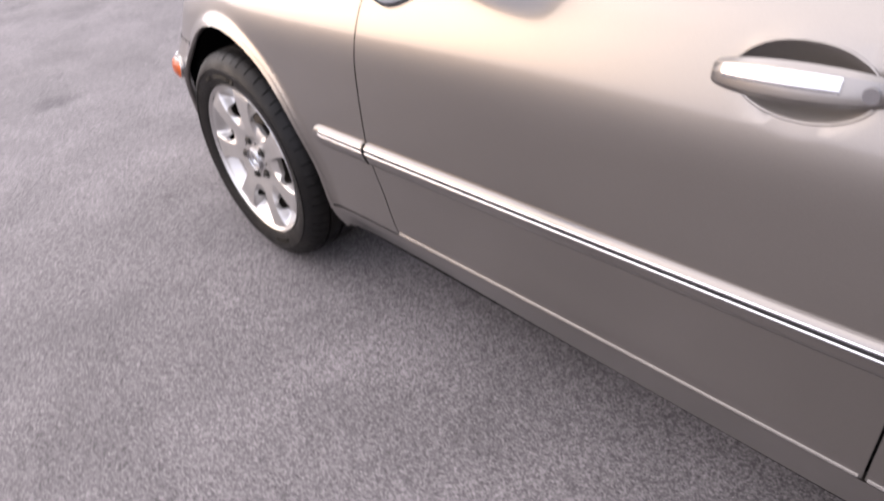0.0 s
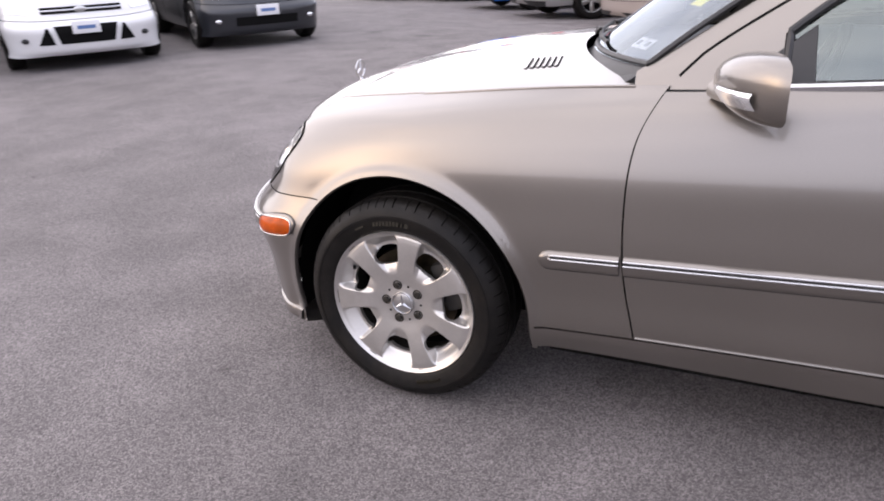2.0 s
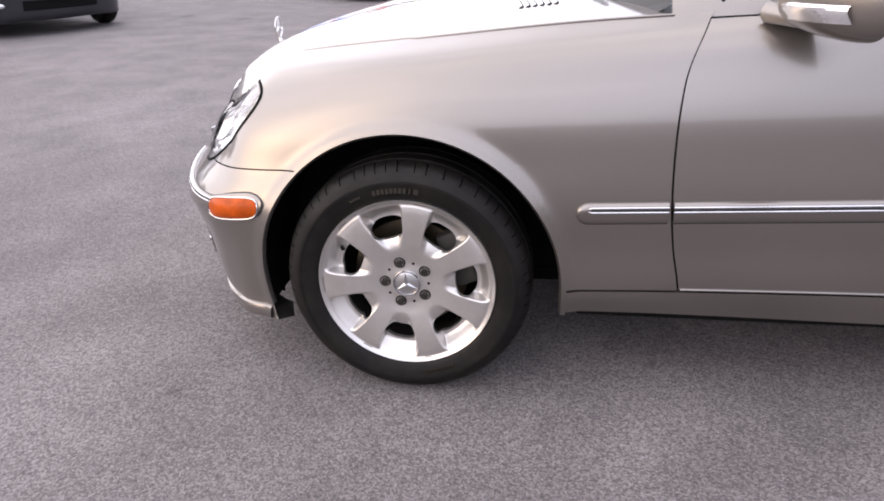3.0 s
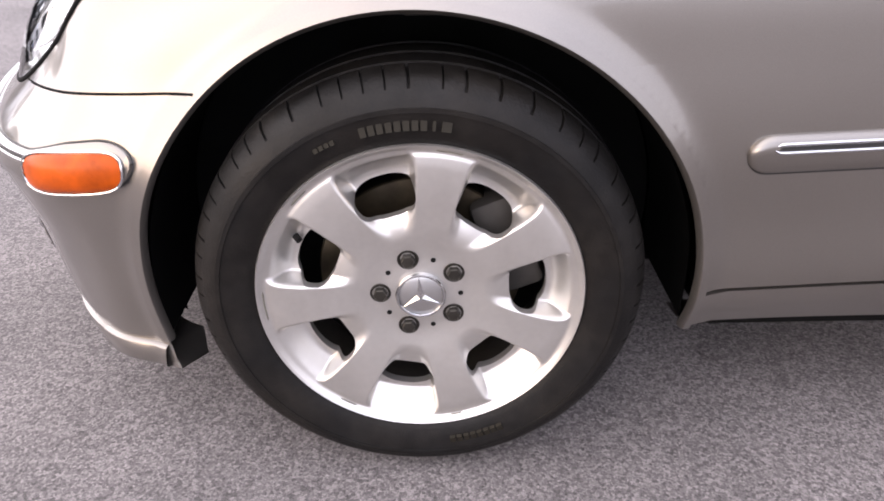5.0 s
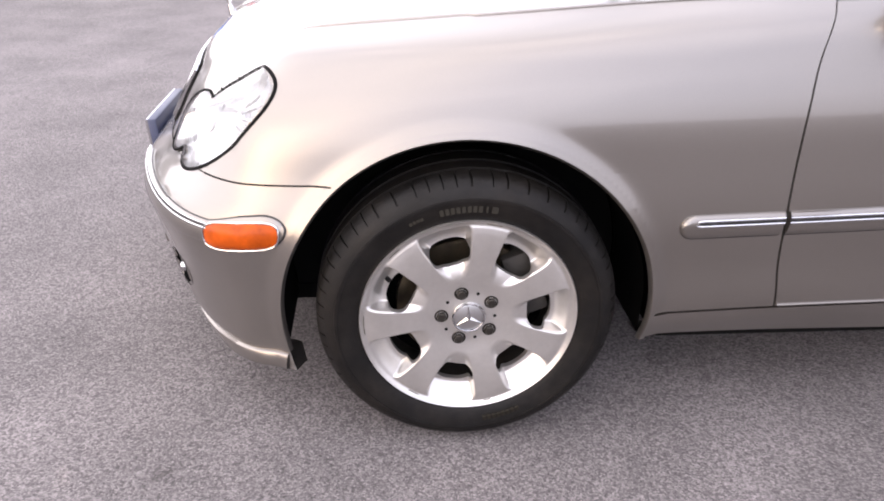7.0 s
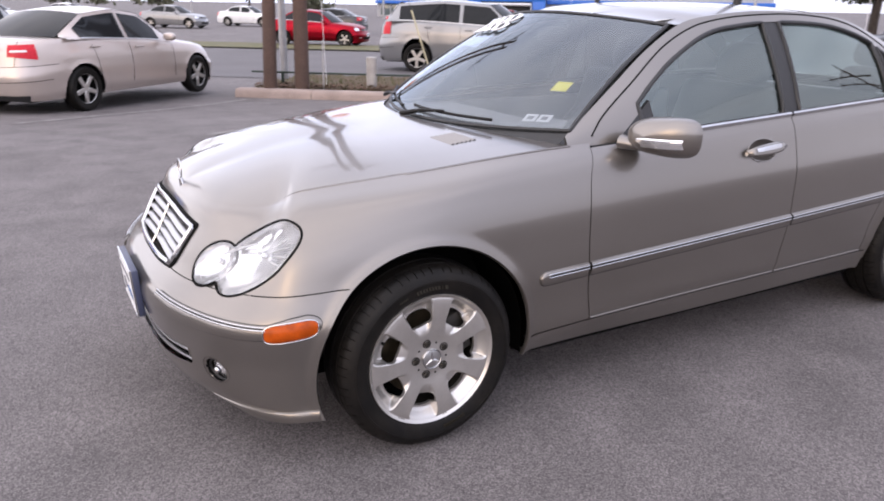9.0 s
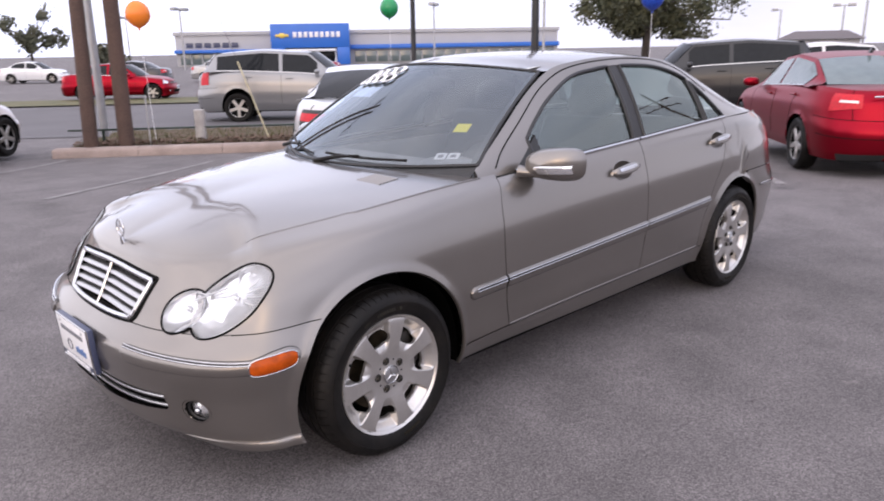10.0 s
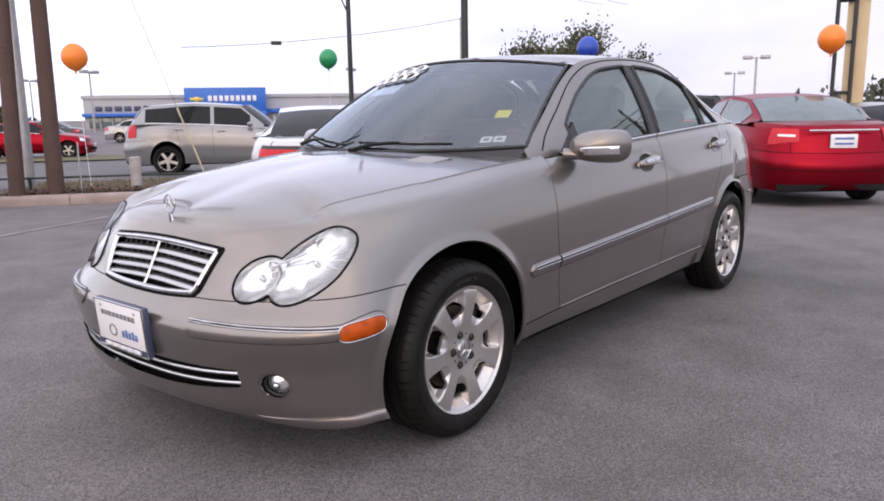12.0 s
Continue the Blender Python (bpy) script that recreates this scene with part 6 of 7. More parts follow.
post = thing("white_stub_post", Matrix.Translation((4.75, 11.0, -0.1)), "short faded white plastic stub post on the verge", "post")
part("shaft", lathe([(0.0, 0.57), (0.085, 0.57), (0.10, 0.55), (0.095, 0.0)], 16, "z"), "faded_plastic", post)
post = thing("marker_stake", Matrix.Translation((*on_kerb(-0.75, 0.55), -0.2)), "thin pale stake behind the kerb", "stake")
part("shaft", tube([(0, 0, 0), (0, 0, 0.95)], 0.014, 6, ref=(1, 0, 0)), "galvanised", post)
mast = thing("signal_mast", Matrix.Translation((46.8, 36.2, -0.4)), "far grey mast holding a span wire with a signal box", "signal mast")
part("shaft", tube([(0, 0, 0), (0, 0, 9.2)], [0.12, 0.08], 10, ref=(1, 0, 0)), "galvanised", mast)
part("cable", tube([(10.0 * t - 11.5, 9.0 - 7.8 * t, 7.14 + 1.0 * t + 0.6 * t * t) for t in np.linspace(-0.55, 1.15, 13)], 0.022, 5), "wire", mast, "thin black span wire")
part("signal_box", moved(flat(box(-0.4, 0.4, -0.15, 0.15, -0.16, 0.12, 0.04)), Matrix.Translation((-11.5, 9.0, 7.14)) @ Matrix.Rotation(-0.66, 4, "Z")), "black_paint", mast, "dark box hung on the wire")
# the pole behind the lot whose arms the windows mirror
utility_pole(23.5, -8.8, 0.16, 11.0, "timber utility pole with crossarms and wires", (0, 0), ((8.6, 1.6, 0.38, 0.92), (9.5, 1.6, 0.38, 0.92)))
for k, h in enumerate((8.85, 9.75)):
    wv = thing("overhead_wire", Matrix.Translation((23.5, -8.8, h)), "thin black overhead wire", "wire")
    part("cable", tube([(-60 * t, -25 * t, -3.0 * t * (1 - t)) for t in np.linspace(0, 1, 14)], 0.012, 5), "wire", wv)
for k, (q, h) in enumerate(((0.9, 8.75), (-0.9, 8.75))):
    wv = thing("overhead_wire", Matrix.Translation((2.95 + 0.75 * q, 11.75 - 0.75 * q, h)), "thin black overhead wire", "wire")
    part("cable", tube([(46 * t, 12 * t, -1.2 * 4 * t * (1 - t)) for t in np.linspace(0, 1, 14)], 0.012, 5), "wire", wv)


def lamp_post(x, y, high, heads, label, mat="galvanised", radius=0.09, turn=0.0):
    t = thing("lot_lamp", Matrix.Translation((x, y, float(ground_z(x, y)))) @ Matrix.Rotation(turn, 4, "Z"), label, "lamp post")
    part("shaft", tube([(0, 0, 0), (0, 0, high)], [radius, radius * 0.7], 12, ref=(1, 0, 0)), mat, t)
    for q in heads:
        part("arm", tube([(0, 0, high - 0.1), (0.5 * q, 0, high - 0.05)], 0.05, 6), mat, t)
        part("lamp_head", box(min(0.35 * q, 1.25 * q), max(0.35 * q, 1.25 * q), -0.3, 0.3, high - 0.2, high + 0.16, 0.05), mat, t, "flat shoebox lamp head")
    return t


def from_eye(az, d):
    return -1.74 + d * math.cos(radians(az)), -1.82 + d * math.sin(radians(az))


lamp_post(*from_eye(38.45, 22), 9.0, (), "tall black painted lamp post in the lot", "black_paint", 0.12)
thin = thing("flag_pole", Matrix.Translation((*from_eye(47.35, 17), 0)), "thin dark pole with a bracket", "pole")
part("shaft", tube([(0, 0, 0), (0, 0, 4.2), (0, 0, 6.5)], [0.06, 0.05, 0.045], 10, ref=(1, 0, 0)), "black_paint", thin)
part("bracket", tube([(0, 0, 3.3), (-0.18, 0.1, 3.75), (-0.2, 0.12, 4.6)], 0.018, 6), "black_paint", thin)
for az, dist, top, hs, tn in ((64.4, 92, 6.7, (-1, 1), 0.4), (46.25, 95, 7.2, (-1, 1), 0.5), (16.9, 80, 6.5, (-1, 1), 1.9), (18.2, 105, 6.2, (-1, 1), 1.9), (68, 120, 7.0, (-1, 1), 0.3), (70.5, 150, 7.0, (-1, 1), 0.3), (22, 120, 6.5, (1,), 1.9), (78, 110, 7.5, (-1, 1), 0.2)):
    x, y = from_eye(az, dist)
    lamp_post(x, y, top, hs, "grey twin-headed lamp post in a far lot", "galvanised", 0.13, tn)
x, y = from_eye(12.1, 26)
sg = thing("truss_sign", Matrix.Translation((x, y, 0)) @ Matrix.Rotation(radians(11.5), 4, "Z"), "tall sign on twin dark lattice posts", "sign")
for q in (-0.24, 0.24):
    part("post", tube([(0, q, 0), (0, q, 6.5)], 0.06, 8, ref=(1, 0, 0)), "black_paint", sg)
for h in (1.6, 3.1, 4.3):
    part("crossbar", tube([(0, -0.24, h), (0, 0.24, h)], 0.05, 6), "black_paint", sg)
part("pylon", box(0.12, 0.5, -0.62, -0.02, 0, 6.2, 0.03), "pylon", sg, "pale yellow sign pylon")
part("sign_box", box(-0.25, 0.25, -0.9, 0.5, 4.55, 6.3, 0.05), "wood_sign", sg, "dark sign cabinet seen from below")


# ---- balloons ----
def balloon(az, d, z, mat, label, low):
    x, y = from_eye(az, d)
    b = thing("balloon", Matrix.Translation((x, y, z)), label, "balloon", "balloons on strings")
    prof = [(0.0, 0.235), (0.06, 0.23), (0.13, 0.19), (0.19, 0.12), (0.22, 0.03), (0.215, -0.05), (0.18, -0.13), (0.11, -0.195), (0.04, -0.235), (0.012, -0.25), (0.02, -0.27), (0.022, -0.285), (0.0, -0.28)]
    part("skin", lathe([(r * 0.86, h * 0.86) for r, h in prof], 28, "z"), mat, b, "", 60)
    part("string", tube([(0, 0, -0.23), (0.03, 0.02, (low - z) * 0.5), (0.06, 0.0, low - z)], 0.004, 5, ref=(1, 0, 0)), "white", b)


M["orange"] = material("orange_latex", (0.85, 0.22, 0.02), 0.3, vary=0.1, scale=4)
M["green"] = material("green_latex", (0.01, 0.26, 0.09), 0.3, vary=0.1, scale=4)
M["blue"] = material("blue_latex", (0.015, 0.06, 0.40), 0.3, vary=0.1, scale=4)
balloon(66.45, 13.0, 2.06, "orange", "shiny orange balloon on a string", 0.1)
balloon(49.04, 16.0, 2.29, "green", "shiny green balloon on a string", 0.0)
balloon(29.96, 13.5, 2.22, "blue", "shiny blue balloon on a string", 0.0)
balloon(13.81, 12.2, 2.10, "orange", "shiny orange balloon on a string over cars", 1.2)


# ---- trees ----
def tree(name, x, y, high, wide, crown_low, label, mat, seed, leaves=2600, trunks=2, leaf=0.16):
    rnd = np.random.RandomState(seed)
    t = thing(name, Matrix.Translation((x, y, float(ground_z(x, y)))), label, "tree")
    limbs, tips = [], []
    for k in range(trunks):
        a = 6.28 * k / max(trunks, 1) + 0.6
        lean = 0.10 * wide if trunks > 1 else 0.0
        top = Vector((math.cos(a) * lean, math.sin(a) * lean, crown_low * 1.15))
        limbs.append(tube([(math.cos(a) * 0.1, math.sin(a) * 0.1, -0.1), tuple(top * 0.5 + Vector((0, 0.05, 0))), tuple(top)], [0.22, 0.17, 0.13], 8, ref=(1, 0, 0)))
        for j in range(7):
            b = rnd.uniform(0, 6.28)
            r = wide * rnd.uniform(0.2, 0.46)
            end = Vector((top.x + math.cos(b) * r, top.y + math.sin(b) * r, rnd.uniform(crown_low * 1.05, high * 0.92)))
            mid = top.lerp(end, 0.5) + Vector((0, 0, 0.25))
            limbs.append(tube([tuple(top - Vector((0, 0, 0.1))), tuple(mid), tuple(end)], [0.10, 0.06, 0.02], 6, ref=(1, 0, 0)))
            tips += [end, mid]
    part("trunk", joined(*limbs), "bark", t, "dark forked trunk and limbs")
    v, f = [], []
    clumps = [(tips[rnd.randint(len(tips))] + Vector(rnd.normal(0, wide * 0.055, 3)), rnd.uniform(0.35, 0.8) * wide * 0.12) for _ in range(46)]
    for k in range(leaves):
        c, r = clumps[rnd.randint(len(clumps))]
        p = c + Vector(rnd.normal(0, r * 0.55, 3)) * 1.0
        if p.z < crown_low * 0.9:
            continue
        q = Euler(rnd.uniform(0, 6.28, 3)).to_matrix() * (leaf * rnd.uniform(0.6, 1.3))
        n = len(v)
        v += [tuple(p + q @ Vector(w)) for w in ((-0.5, 0, 0), (0, -0.28, 0.05), (0.5, 0, 0), (0, 0.28, 0.05))]
        f.append([n, n + 1, n + 2, n + 3])
    part("crown", (v, f), mat, t, "loose crown of small dark leaves", 0)
    return t


x, y = from_eye(30.6, 40)
tree("oak_tree", x, y, 6.2, 9.2, 2.35, "dark spreading live oak with two trunks", "leaf", 4, 19000, 2, 0.2)
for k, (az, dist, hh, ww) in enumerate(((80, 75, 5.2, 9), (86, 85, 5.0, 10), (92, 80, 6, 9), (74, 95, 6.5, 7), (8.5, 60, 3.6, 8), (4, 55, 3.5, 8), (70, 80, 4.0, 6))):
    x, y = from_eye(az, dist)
    tree("street_tree", x, y, hh, ww, hh * 0.3, "far tree beyond the street with haze-greyed leaves", "leaf_hazed", 10 + k, 1500, 1, 0.5)


# ---- the dealer's building across the street ----
def building():
    az, d = 52.0, 110.0
    x, y = from_eye(az, d)
    z = float(ground_z(x, y))
    m = Matrix.Translation((x, y, z)) @ Matrix.Rotation(radians(az - 90), 4, "Z")
    b = thing("dealer_building", m, "long pale grey car showroom with a blue entrance arch", "building")
    h = 1.45 - z
    part("wall", box(-25.5, 29.5, 1.0, 16, 0, h + 2.9, 0.05), "cream", b, "pale grey rendered wall")
    part("parapet", box(-25.7, 29.7, 0.8, 16.2, h + 2.5, h + 3.0, 0.03), "cream", b)
    part("roof", box(-25, 29, 1.5, 15.5, h + 2.85, h + 2.92), "wood_sign", b)
    arch = part("entrance_arch", joined(flat(box(-12.0, -1.1, -1.5, 3, h + 0.6, h + 3.85, 0.05)), flat(box(-12.0, -10.2, -1.5, 3, 0, h + 0.62, 0.05)), flat(box(-2.9, -1.1, -1.5, 3, 0, h + 0.62, 0.05))), "sign_blue", b, "tall blue entrance arch")
    part("emblem", joined(flat(box(-11.3, -9.5, -1.62, -1.5, h + 2.1, h + 2.45, 0.03)), flat(box(-10.7, -10.1, -1.63, -1.5, h + 1.95, h + 2.6, 0.03))), "gold", arch, "gold cross-shaped emblem")
    for k in range(9):
        part("sign_mark", box(-8.9 + 0.75 * k, -8.4 + 0.75 * k, -1.6, -1.5, h + 2.0, h + 2.75, 0.03), "white", arch, "")
    part("door_glass", box(-10.1, -3.0, 0.6, 0.95, 0, h + 0.5, 0.02), "dark_glass", b)
    part("door_frame", tube([(-9.9, -1.6, 0), (-9.9, -1.6, h + 0.25), (-3.1, -1.6, h + 0.25), (-3.1, -1.6, 0)], 0.18, 4), "white", b)
    part("fascia", box(-1.0, 29.6, 0.2, 1.1, h + 0.35, h + 0.95, 0.03), "sign_blue", b, "blue fascia band")
    part("fascia", box(-25.6, -12.1, 0.2, 1.1, h + 0.1, h + 0.55, 0.03), "sign_blue", b, "blue fascia band")
    for k in range(6):
        part("wall_mark", box(-24.0 + 1.25 * k, -23.1 + 1.25 * k, 0.85, 1.02, h + 0.85, h + 1.5, 0.02), "frame_navy", b)
    for x0, x1, n in ((-25, -12.6, 8), (-0.5, 29, 18)):
        for k in range(n):
            a, e = x0 + (x1 - x0) * k / n, x0 + (x1 - x0) * (k + 1) / n
            pane = part("window", box(a + 0.08, e - 0.08, 0.85, 1.03, 0.3, h + 0.05, 0.02), "sky_pale_glass", b)
            part("mullion", box(e - 0.08, e + 0.08, 0.8, 1.05, 0.2, h + 0.08), "cream", pane)


building()


def far_house(az, d, half, wall_h, roof_h):
    x, y = from_eye(az, d)
    h = thing("far_building", Matrix.Translation((x, y, float(ground_z(x, y)))) @ Matrix.Rotation(radians(az - 90), 4, "Z"), "low white building with a grey hipped roof", "building")
    part("wall", box(-half, half, 0, 8, 0, wall_h, 0.03), "cream", h, "white rendered wall")
    e, r = half + 0.5, half * 0.7
    v = [(-e, -0.5, wall_h), (e, -0.5, wall_h), (e, 8.5, wall_h), (-e, 8.5, wall_h), (-r, 4, roof_h), (r, 4, roof_h)]
    part("roof", (v, [[0, 1, 5, 4], [1, 2, 5], [2, 3, 4, 5], [3, 0, 4], [3, 2, 1, 0]]), "wood_sign", h, "grey hipped roof", 10)
    for k in (-0.5, 0.0, 0.5):
        part("window", box(half * k - 0.5, half * k + 0.5, -0.05, 0.05, 0.9, wall_h - 0.4, 0.02), "sky_pale_glass", h)


far_house(19.4, 80, 3.3, 2.15, 2.95)


# ---- other cars ----
def plain_wheel(parent, x, y, r, s, mat):
    w = new("wheel")
    w.parent = parent
    w.matrix_local = Matrix.Translation((x, y, r)) @ Matrix.Diagonal((r / 0.312, -s, r / 0.312, 1))
    part("tyre", lathe([(0.20, 0.01), (0.225, 0.0), (0.28, -0.004), (0.305, 0.02), (0.312, 0.05), (0.312, 0.16), (0.29, 0.2), (0.2, 0.2)], 32), "rubber", w)
    pieces = [lathe([(0.0, 0.022), (0.05, 0.024), (0.055, 0.03)], 20), lathe([(0.195, 0.02), (0.215, 0.006), (0.224, 0.004), (0.226, 0.02)], 32)]
    for k in range(5):
        sp = flat(box(0.03, 0.205, 0.018, 0.045, -0.032, 0.032, 0.008, 1))
        pieces.append(moved(sp, Matrix.Rotation(k * 2 * math.pi / 5 + 0.3, 4, "Y")))
    part("rim", joined(*pieces), mat, w, "", 40)
    part("barrel", lathe([(0.0, 0.12), (0.19, 0.12), (0.2, 0.02)], 24), "gap", w)
    return w


def flat_belt(x):
    return belt(np.minimum(x, 3.0))


def other_car(name, place, heading, label, category, colour, wb=2.7, wide=1.78, roof=1.45, lift_z=0.0, lines=(0.36, 1.03, 2.43, 3.06), tail=1.0, nose=1.0, rear_kind="corner", front_kind="plain", tyre=0.32, glass="dark_glass", rim="alloy", at_rear=True, group="parked cars", cab=1.0):
    """A car by its main measures. place: the middle of its rear (or front) axle on the ground; heading: where it faces, in degrees."""
    fx, fl, fz = wb / 2.715, wide / 1.714, roof / 1.43
    xc, xt, xr, xb = lines
    h = radians(heading + 180)
    m = Matrix.Translation((place[0], place[1], float(ground_z(place[0], place[1])) + lift_z)) @ Matrix.Rotation(h, 4, "Z") @ Matrix.Translation((-wb if at_rear else 0, 0, 0))
    car = thing(name, m, label, category, group)

    def sized(P):
        P = np.array(P, float)
        x = P[..., 0]
        P[..., 0] = np.where(x < -0.42, -0.42 + (x + 0.42) * nose, np.where(x > 3.0, 3.0 + (x - 3.0) * tail, x)) * fx
        P[..., 1] *= fl
        P[..., 2] = np.where(P[..., 2] > 1.03, 1.03 + (P[..., 2] - 1.03) * cab, P[..., 2]) * fz
        return P

    pieces = []
    for s in (-1, 1):
        U, V = np.meshgrid(np.concatenate([np.linspace(0, 5, 30), np.linspace(5.1, 10.9, 90), np.linspace(11, 15, 26)]), np.linspace(0, 8, 26), indexing="ij")
        vv, ff = kept(("hull", s), lambda: cut(grid(hand(skin(U, V), s)), in_arch, to_arch))
        pieces.append((sized(vv), ff))
        us = np.concatenate([np.linspace(0, 5, 24), np.linspace(5.1, 15, 60)])
        b = skin(us, np.full_like(us, 8.0))
        lo, hi = b[0, 0], b[-1, 0]
        xs = np.where(us < 7, lo + (0.30 - lo) * (us / 7) ** 1.35, np.where(us < 10.8, 0.30 + (3.05 - 0.30) * (us - 7) / 3.8, 3.05 + (hi - 3.05) * (np.maximum(us - 10.8, 0) / 4.2) ** 0.8))
        mid = spline([-0.6, -0.35, 0.0, 0.36, 0.8, 2.6, 3.05, 3.3, 3.62], [0.765, 0.846, 0.908, 0.95, 0.97, 1.03, 1.045, 1.035, 1.0])
        vv, ff = kept(("deck", s), lambda: grid(hand(lid(us, xs, mid, np.linspace(0, 1, 12)), s)))
        pieces.append((sized(vv), ff))
    body = part("body", joined(*pieces), colour, car, "", 45)
    part("underside", moved(flat(box(-0.55 * fx, 3.5 * fx, -0.6 * fl, 0.6 * fl, 0.2 * fz, 0.3 * fz)), Matrix.Identity(4)), "underbody", car)
    for ax, az, ar in ARCHES:
        a = np.linspace(-0.2, math.pi + 0.2, 24)
        for s in (-1, 1):
            P = np.stack([np.stack([ax + (ar + 0.01) * np.cos(a), 0 * a + L, az + (ar + 0.01) * np.sin(a)], -1) for L in (0.81, 0.5)] + [np.stack([ax + 0.1 * np.cos(a), 0 * a + 0.5, az + 0.1 * np.sin(a)], -1)], 1)
            part("wheel_well", grid(sized(hand(P, s))), "underbody", car)
    # cabin
    aa = np.linspace(-1, 1, 17)

    def ws(a, b):
        k = 0.02 * 4 * b * (1 - b)
        return np.stack([(xc + 0.257 * a * a) * (1 - b) + (xt + 0.16 * a * a) * b - 0.6 * k, (0.691 * (1 - b) + 0.565 * b) * a, (0.955 + 0.022 * a * a) * (1 - b) + (1.385 - 0.03 * a * a) * b + 0.8 * k], -1)

    def bl(a, b):
        k = 0.02 * 4 * b * (1 - b)
        return np.stack([(xb - 0.10 * a * a) * (1 - b) + (xr - 0.06 * a * a) * b + 0.5 * k, (0.63 * (1 - b) + 0.56 * b) * a, (1.045 + 0.0 * a * a) * (1 - b) + (1.39 - 0.04 * a * a) * b + 0.8 * k], -1)

    A, B = np.meshgrid(aa, np.linspace(0, 1, 9), indexing="ij")
    part("windshield", grid(sized(ws(A, B))), glass, car)
    part("rear_screen", grid(sized(bl(A, B))), glass, car)
    rx = np.array([xc + 0.257, xt + 0.16, (xt + xr) / 2 + 0.05, xr - 0.06, xb - 0.10])
    rzv = np.array([0.977, 1.355, 1.40, 1.35, 1.045])
    rLv = np.array([0.691, 0.565, 0.585, 0.56, 0.63])
    rz, rL = (lambda x: np.interp(x, rx, rzv) + 0.012 * np.sin(np.pi * np.clip((x - rx[1]) / (rx[3] - rx[1]), 0, 1))), (lambda x: np.interp(x, rx, rLv))
    T = np.linspace(0, 1, 16)
    X = (xt + 0.16 * aa * aa)[:, None] * (1 - T) + (xr - 0.06 * aa * aa)[:, None] * T
    Z = rz(X) + (0.022 + 0.014 * np.sin(np.pi * T))[None] * (1 - np.abs(aa[:, None]) ** 2.4) + 0.004
    part("roof", grid(sized(np.stack([X, aa[:, None] * rL(X) * 1.01, Z], -1))), colour, car)
    for s in (-1, 1):
        def wall(xs, z0, z1, off=0.0):
            lb = 0.775
            zb = flat_belt(xs)
            H = np.linspace(0, 1, 7)[None]
            Z = z0[:, None] * (1 - H) + z1[:, None] * H
            k = np.clip((Z - zb[:, None]) / np.maximum(rz(xs) - zb, 0.02)[:, None], -0.3, 1)
            L = lb * (1 - k) + rL(xs)[:, None] * k + off
            return sized(hand(np.stack([xs[:, None] + 0 * Z, L, Z], -1), s))

        x0, x1 = xc + 0.26, xb - 0.10
        xs = np.linspace(x0, x1, 40)
        part("cabin_side", grid(wall(xs, flat_belt(xs) - 0.02, np.maximum(rz(xs), flat_belt(xs) - 0.01) + 0.002)), colour, car)
        w0, w1, bp = x0 + 0.30, x1 - 0.30, 1.70
        for p0, p1 in ((w0, bp - 0.04), (bp + 0.04, w1)):
            xs = np.linspace(p0, p1, 16)
            win = part("side_window", grid(wall(xs, flat_belt(xs) + 0.01, np.maximum(rz(xs) - 0.045, flat_belt(xs) + 0.015), 0.008)), glass, car)
        c = wall(np.linspace(w0, w1, 20), flat_belt(np.linspace(w0, w1, 20)) - 0.006, flat_belt(np.linspace(w0, w1, 20)) + 0.008, 0.012)
        part("belt_trim", grid(c), "trim" if rear_kind == "bar" else "satin", car)
        for hx, hz in ((1.42, 0.86), (2.36, 0.90)):
            p = sized(kept(("pull", hx), lambda: side(np.linspace(hx, hx + 0.18, 6), np.full(6, hz), 0.02)))
            part("door_handle", tube(hand(p, s), 0.014, 6), colour, car)
        for q in (0.655, 1.70, 2.40):
            zz = np.linspace(0.36, 0.93, 10)
            part("door_gap", tube(hand(sized(kept(("gap", q), lambda: side(np.full(10, q) + (0.0 if q < 2 else 0.2) * np.clip(zz - 0.5, 0, 1), zz, 0.0))), s), 0.004, 5), "gap", car)
        mr = sized(np.array([0.86, 0.93, 0.99]))
        part("door_mirror", blob(hand(mr, s), (0.07, 0.11, 0.065), (2.6, 2.6), 16, 10), colour, car)
        # lamps
        U, V = np.meshgrid(np.linspace(2.6, 4.6, 16), np.linspace(4.75, 6.6, 10), indexing="ij")
        V = V - 0.35 * (4.6 - U) / 2 * (V - 4.75) / 1.85
        part("headlight", grid(sized(hand(lift(skin(U, V), U, V, 0.008), s))), "reflector", car, "clear headlight")
        if rear_kind == "corner":
            U, V = np.meshgrid(np.linspace(11.7, 13.35, 18), np.linspace(4.7, 7.0, 12), indexing="ij")
            V = V + 0.5 * (U - 11.7) / 1.65 * (7.0 - V) / 2.3
            tl = part("tail_light", grid(sized(hand(lift(skin(U, V), U, V, 0.010), s))), "tail", car, "red tail lamp")
            U, V = np.meshgrid(np.linspace(12.2, 13.2, 8), np.linspace(5.75, 6.05, 3), indexing="ij")
            part("reverse_light", grid(sized(hand(lift(skin(U, V), U, V, 0.015), s))), "white", tl)
        elif rear_kind == "tall":
            U, V = np.meshgrid(np.linspace(11.5, 12.4, 10), np.linspace(4.6, 7.6, 12), indexing="ij")
            part("tail_light", grid(sized(hand(lift(skin(U, V), U, V, 0.012), s))), "tail", car, "tall red tail lamp")
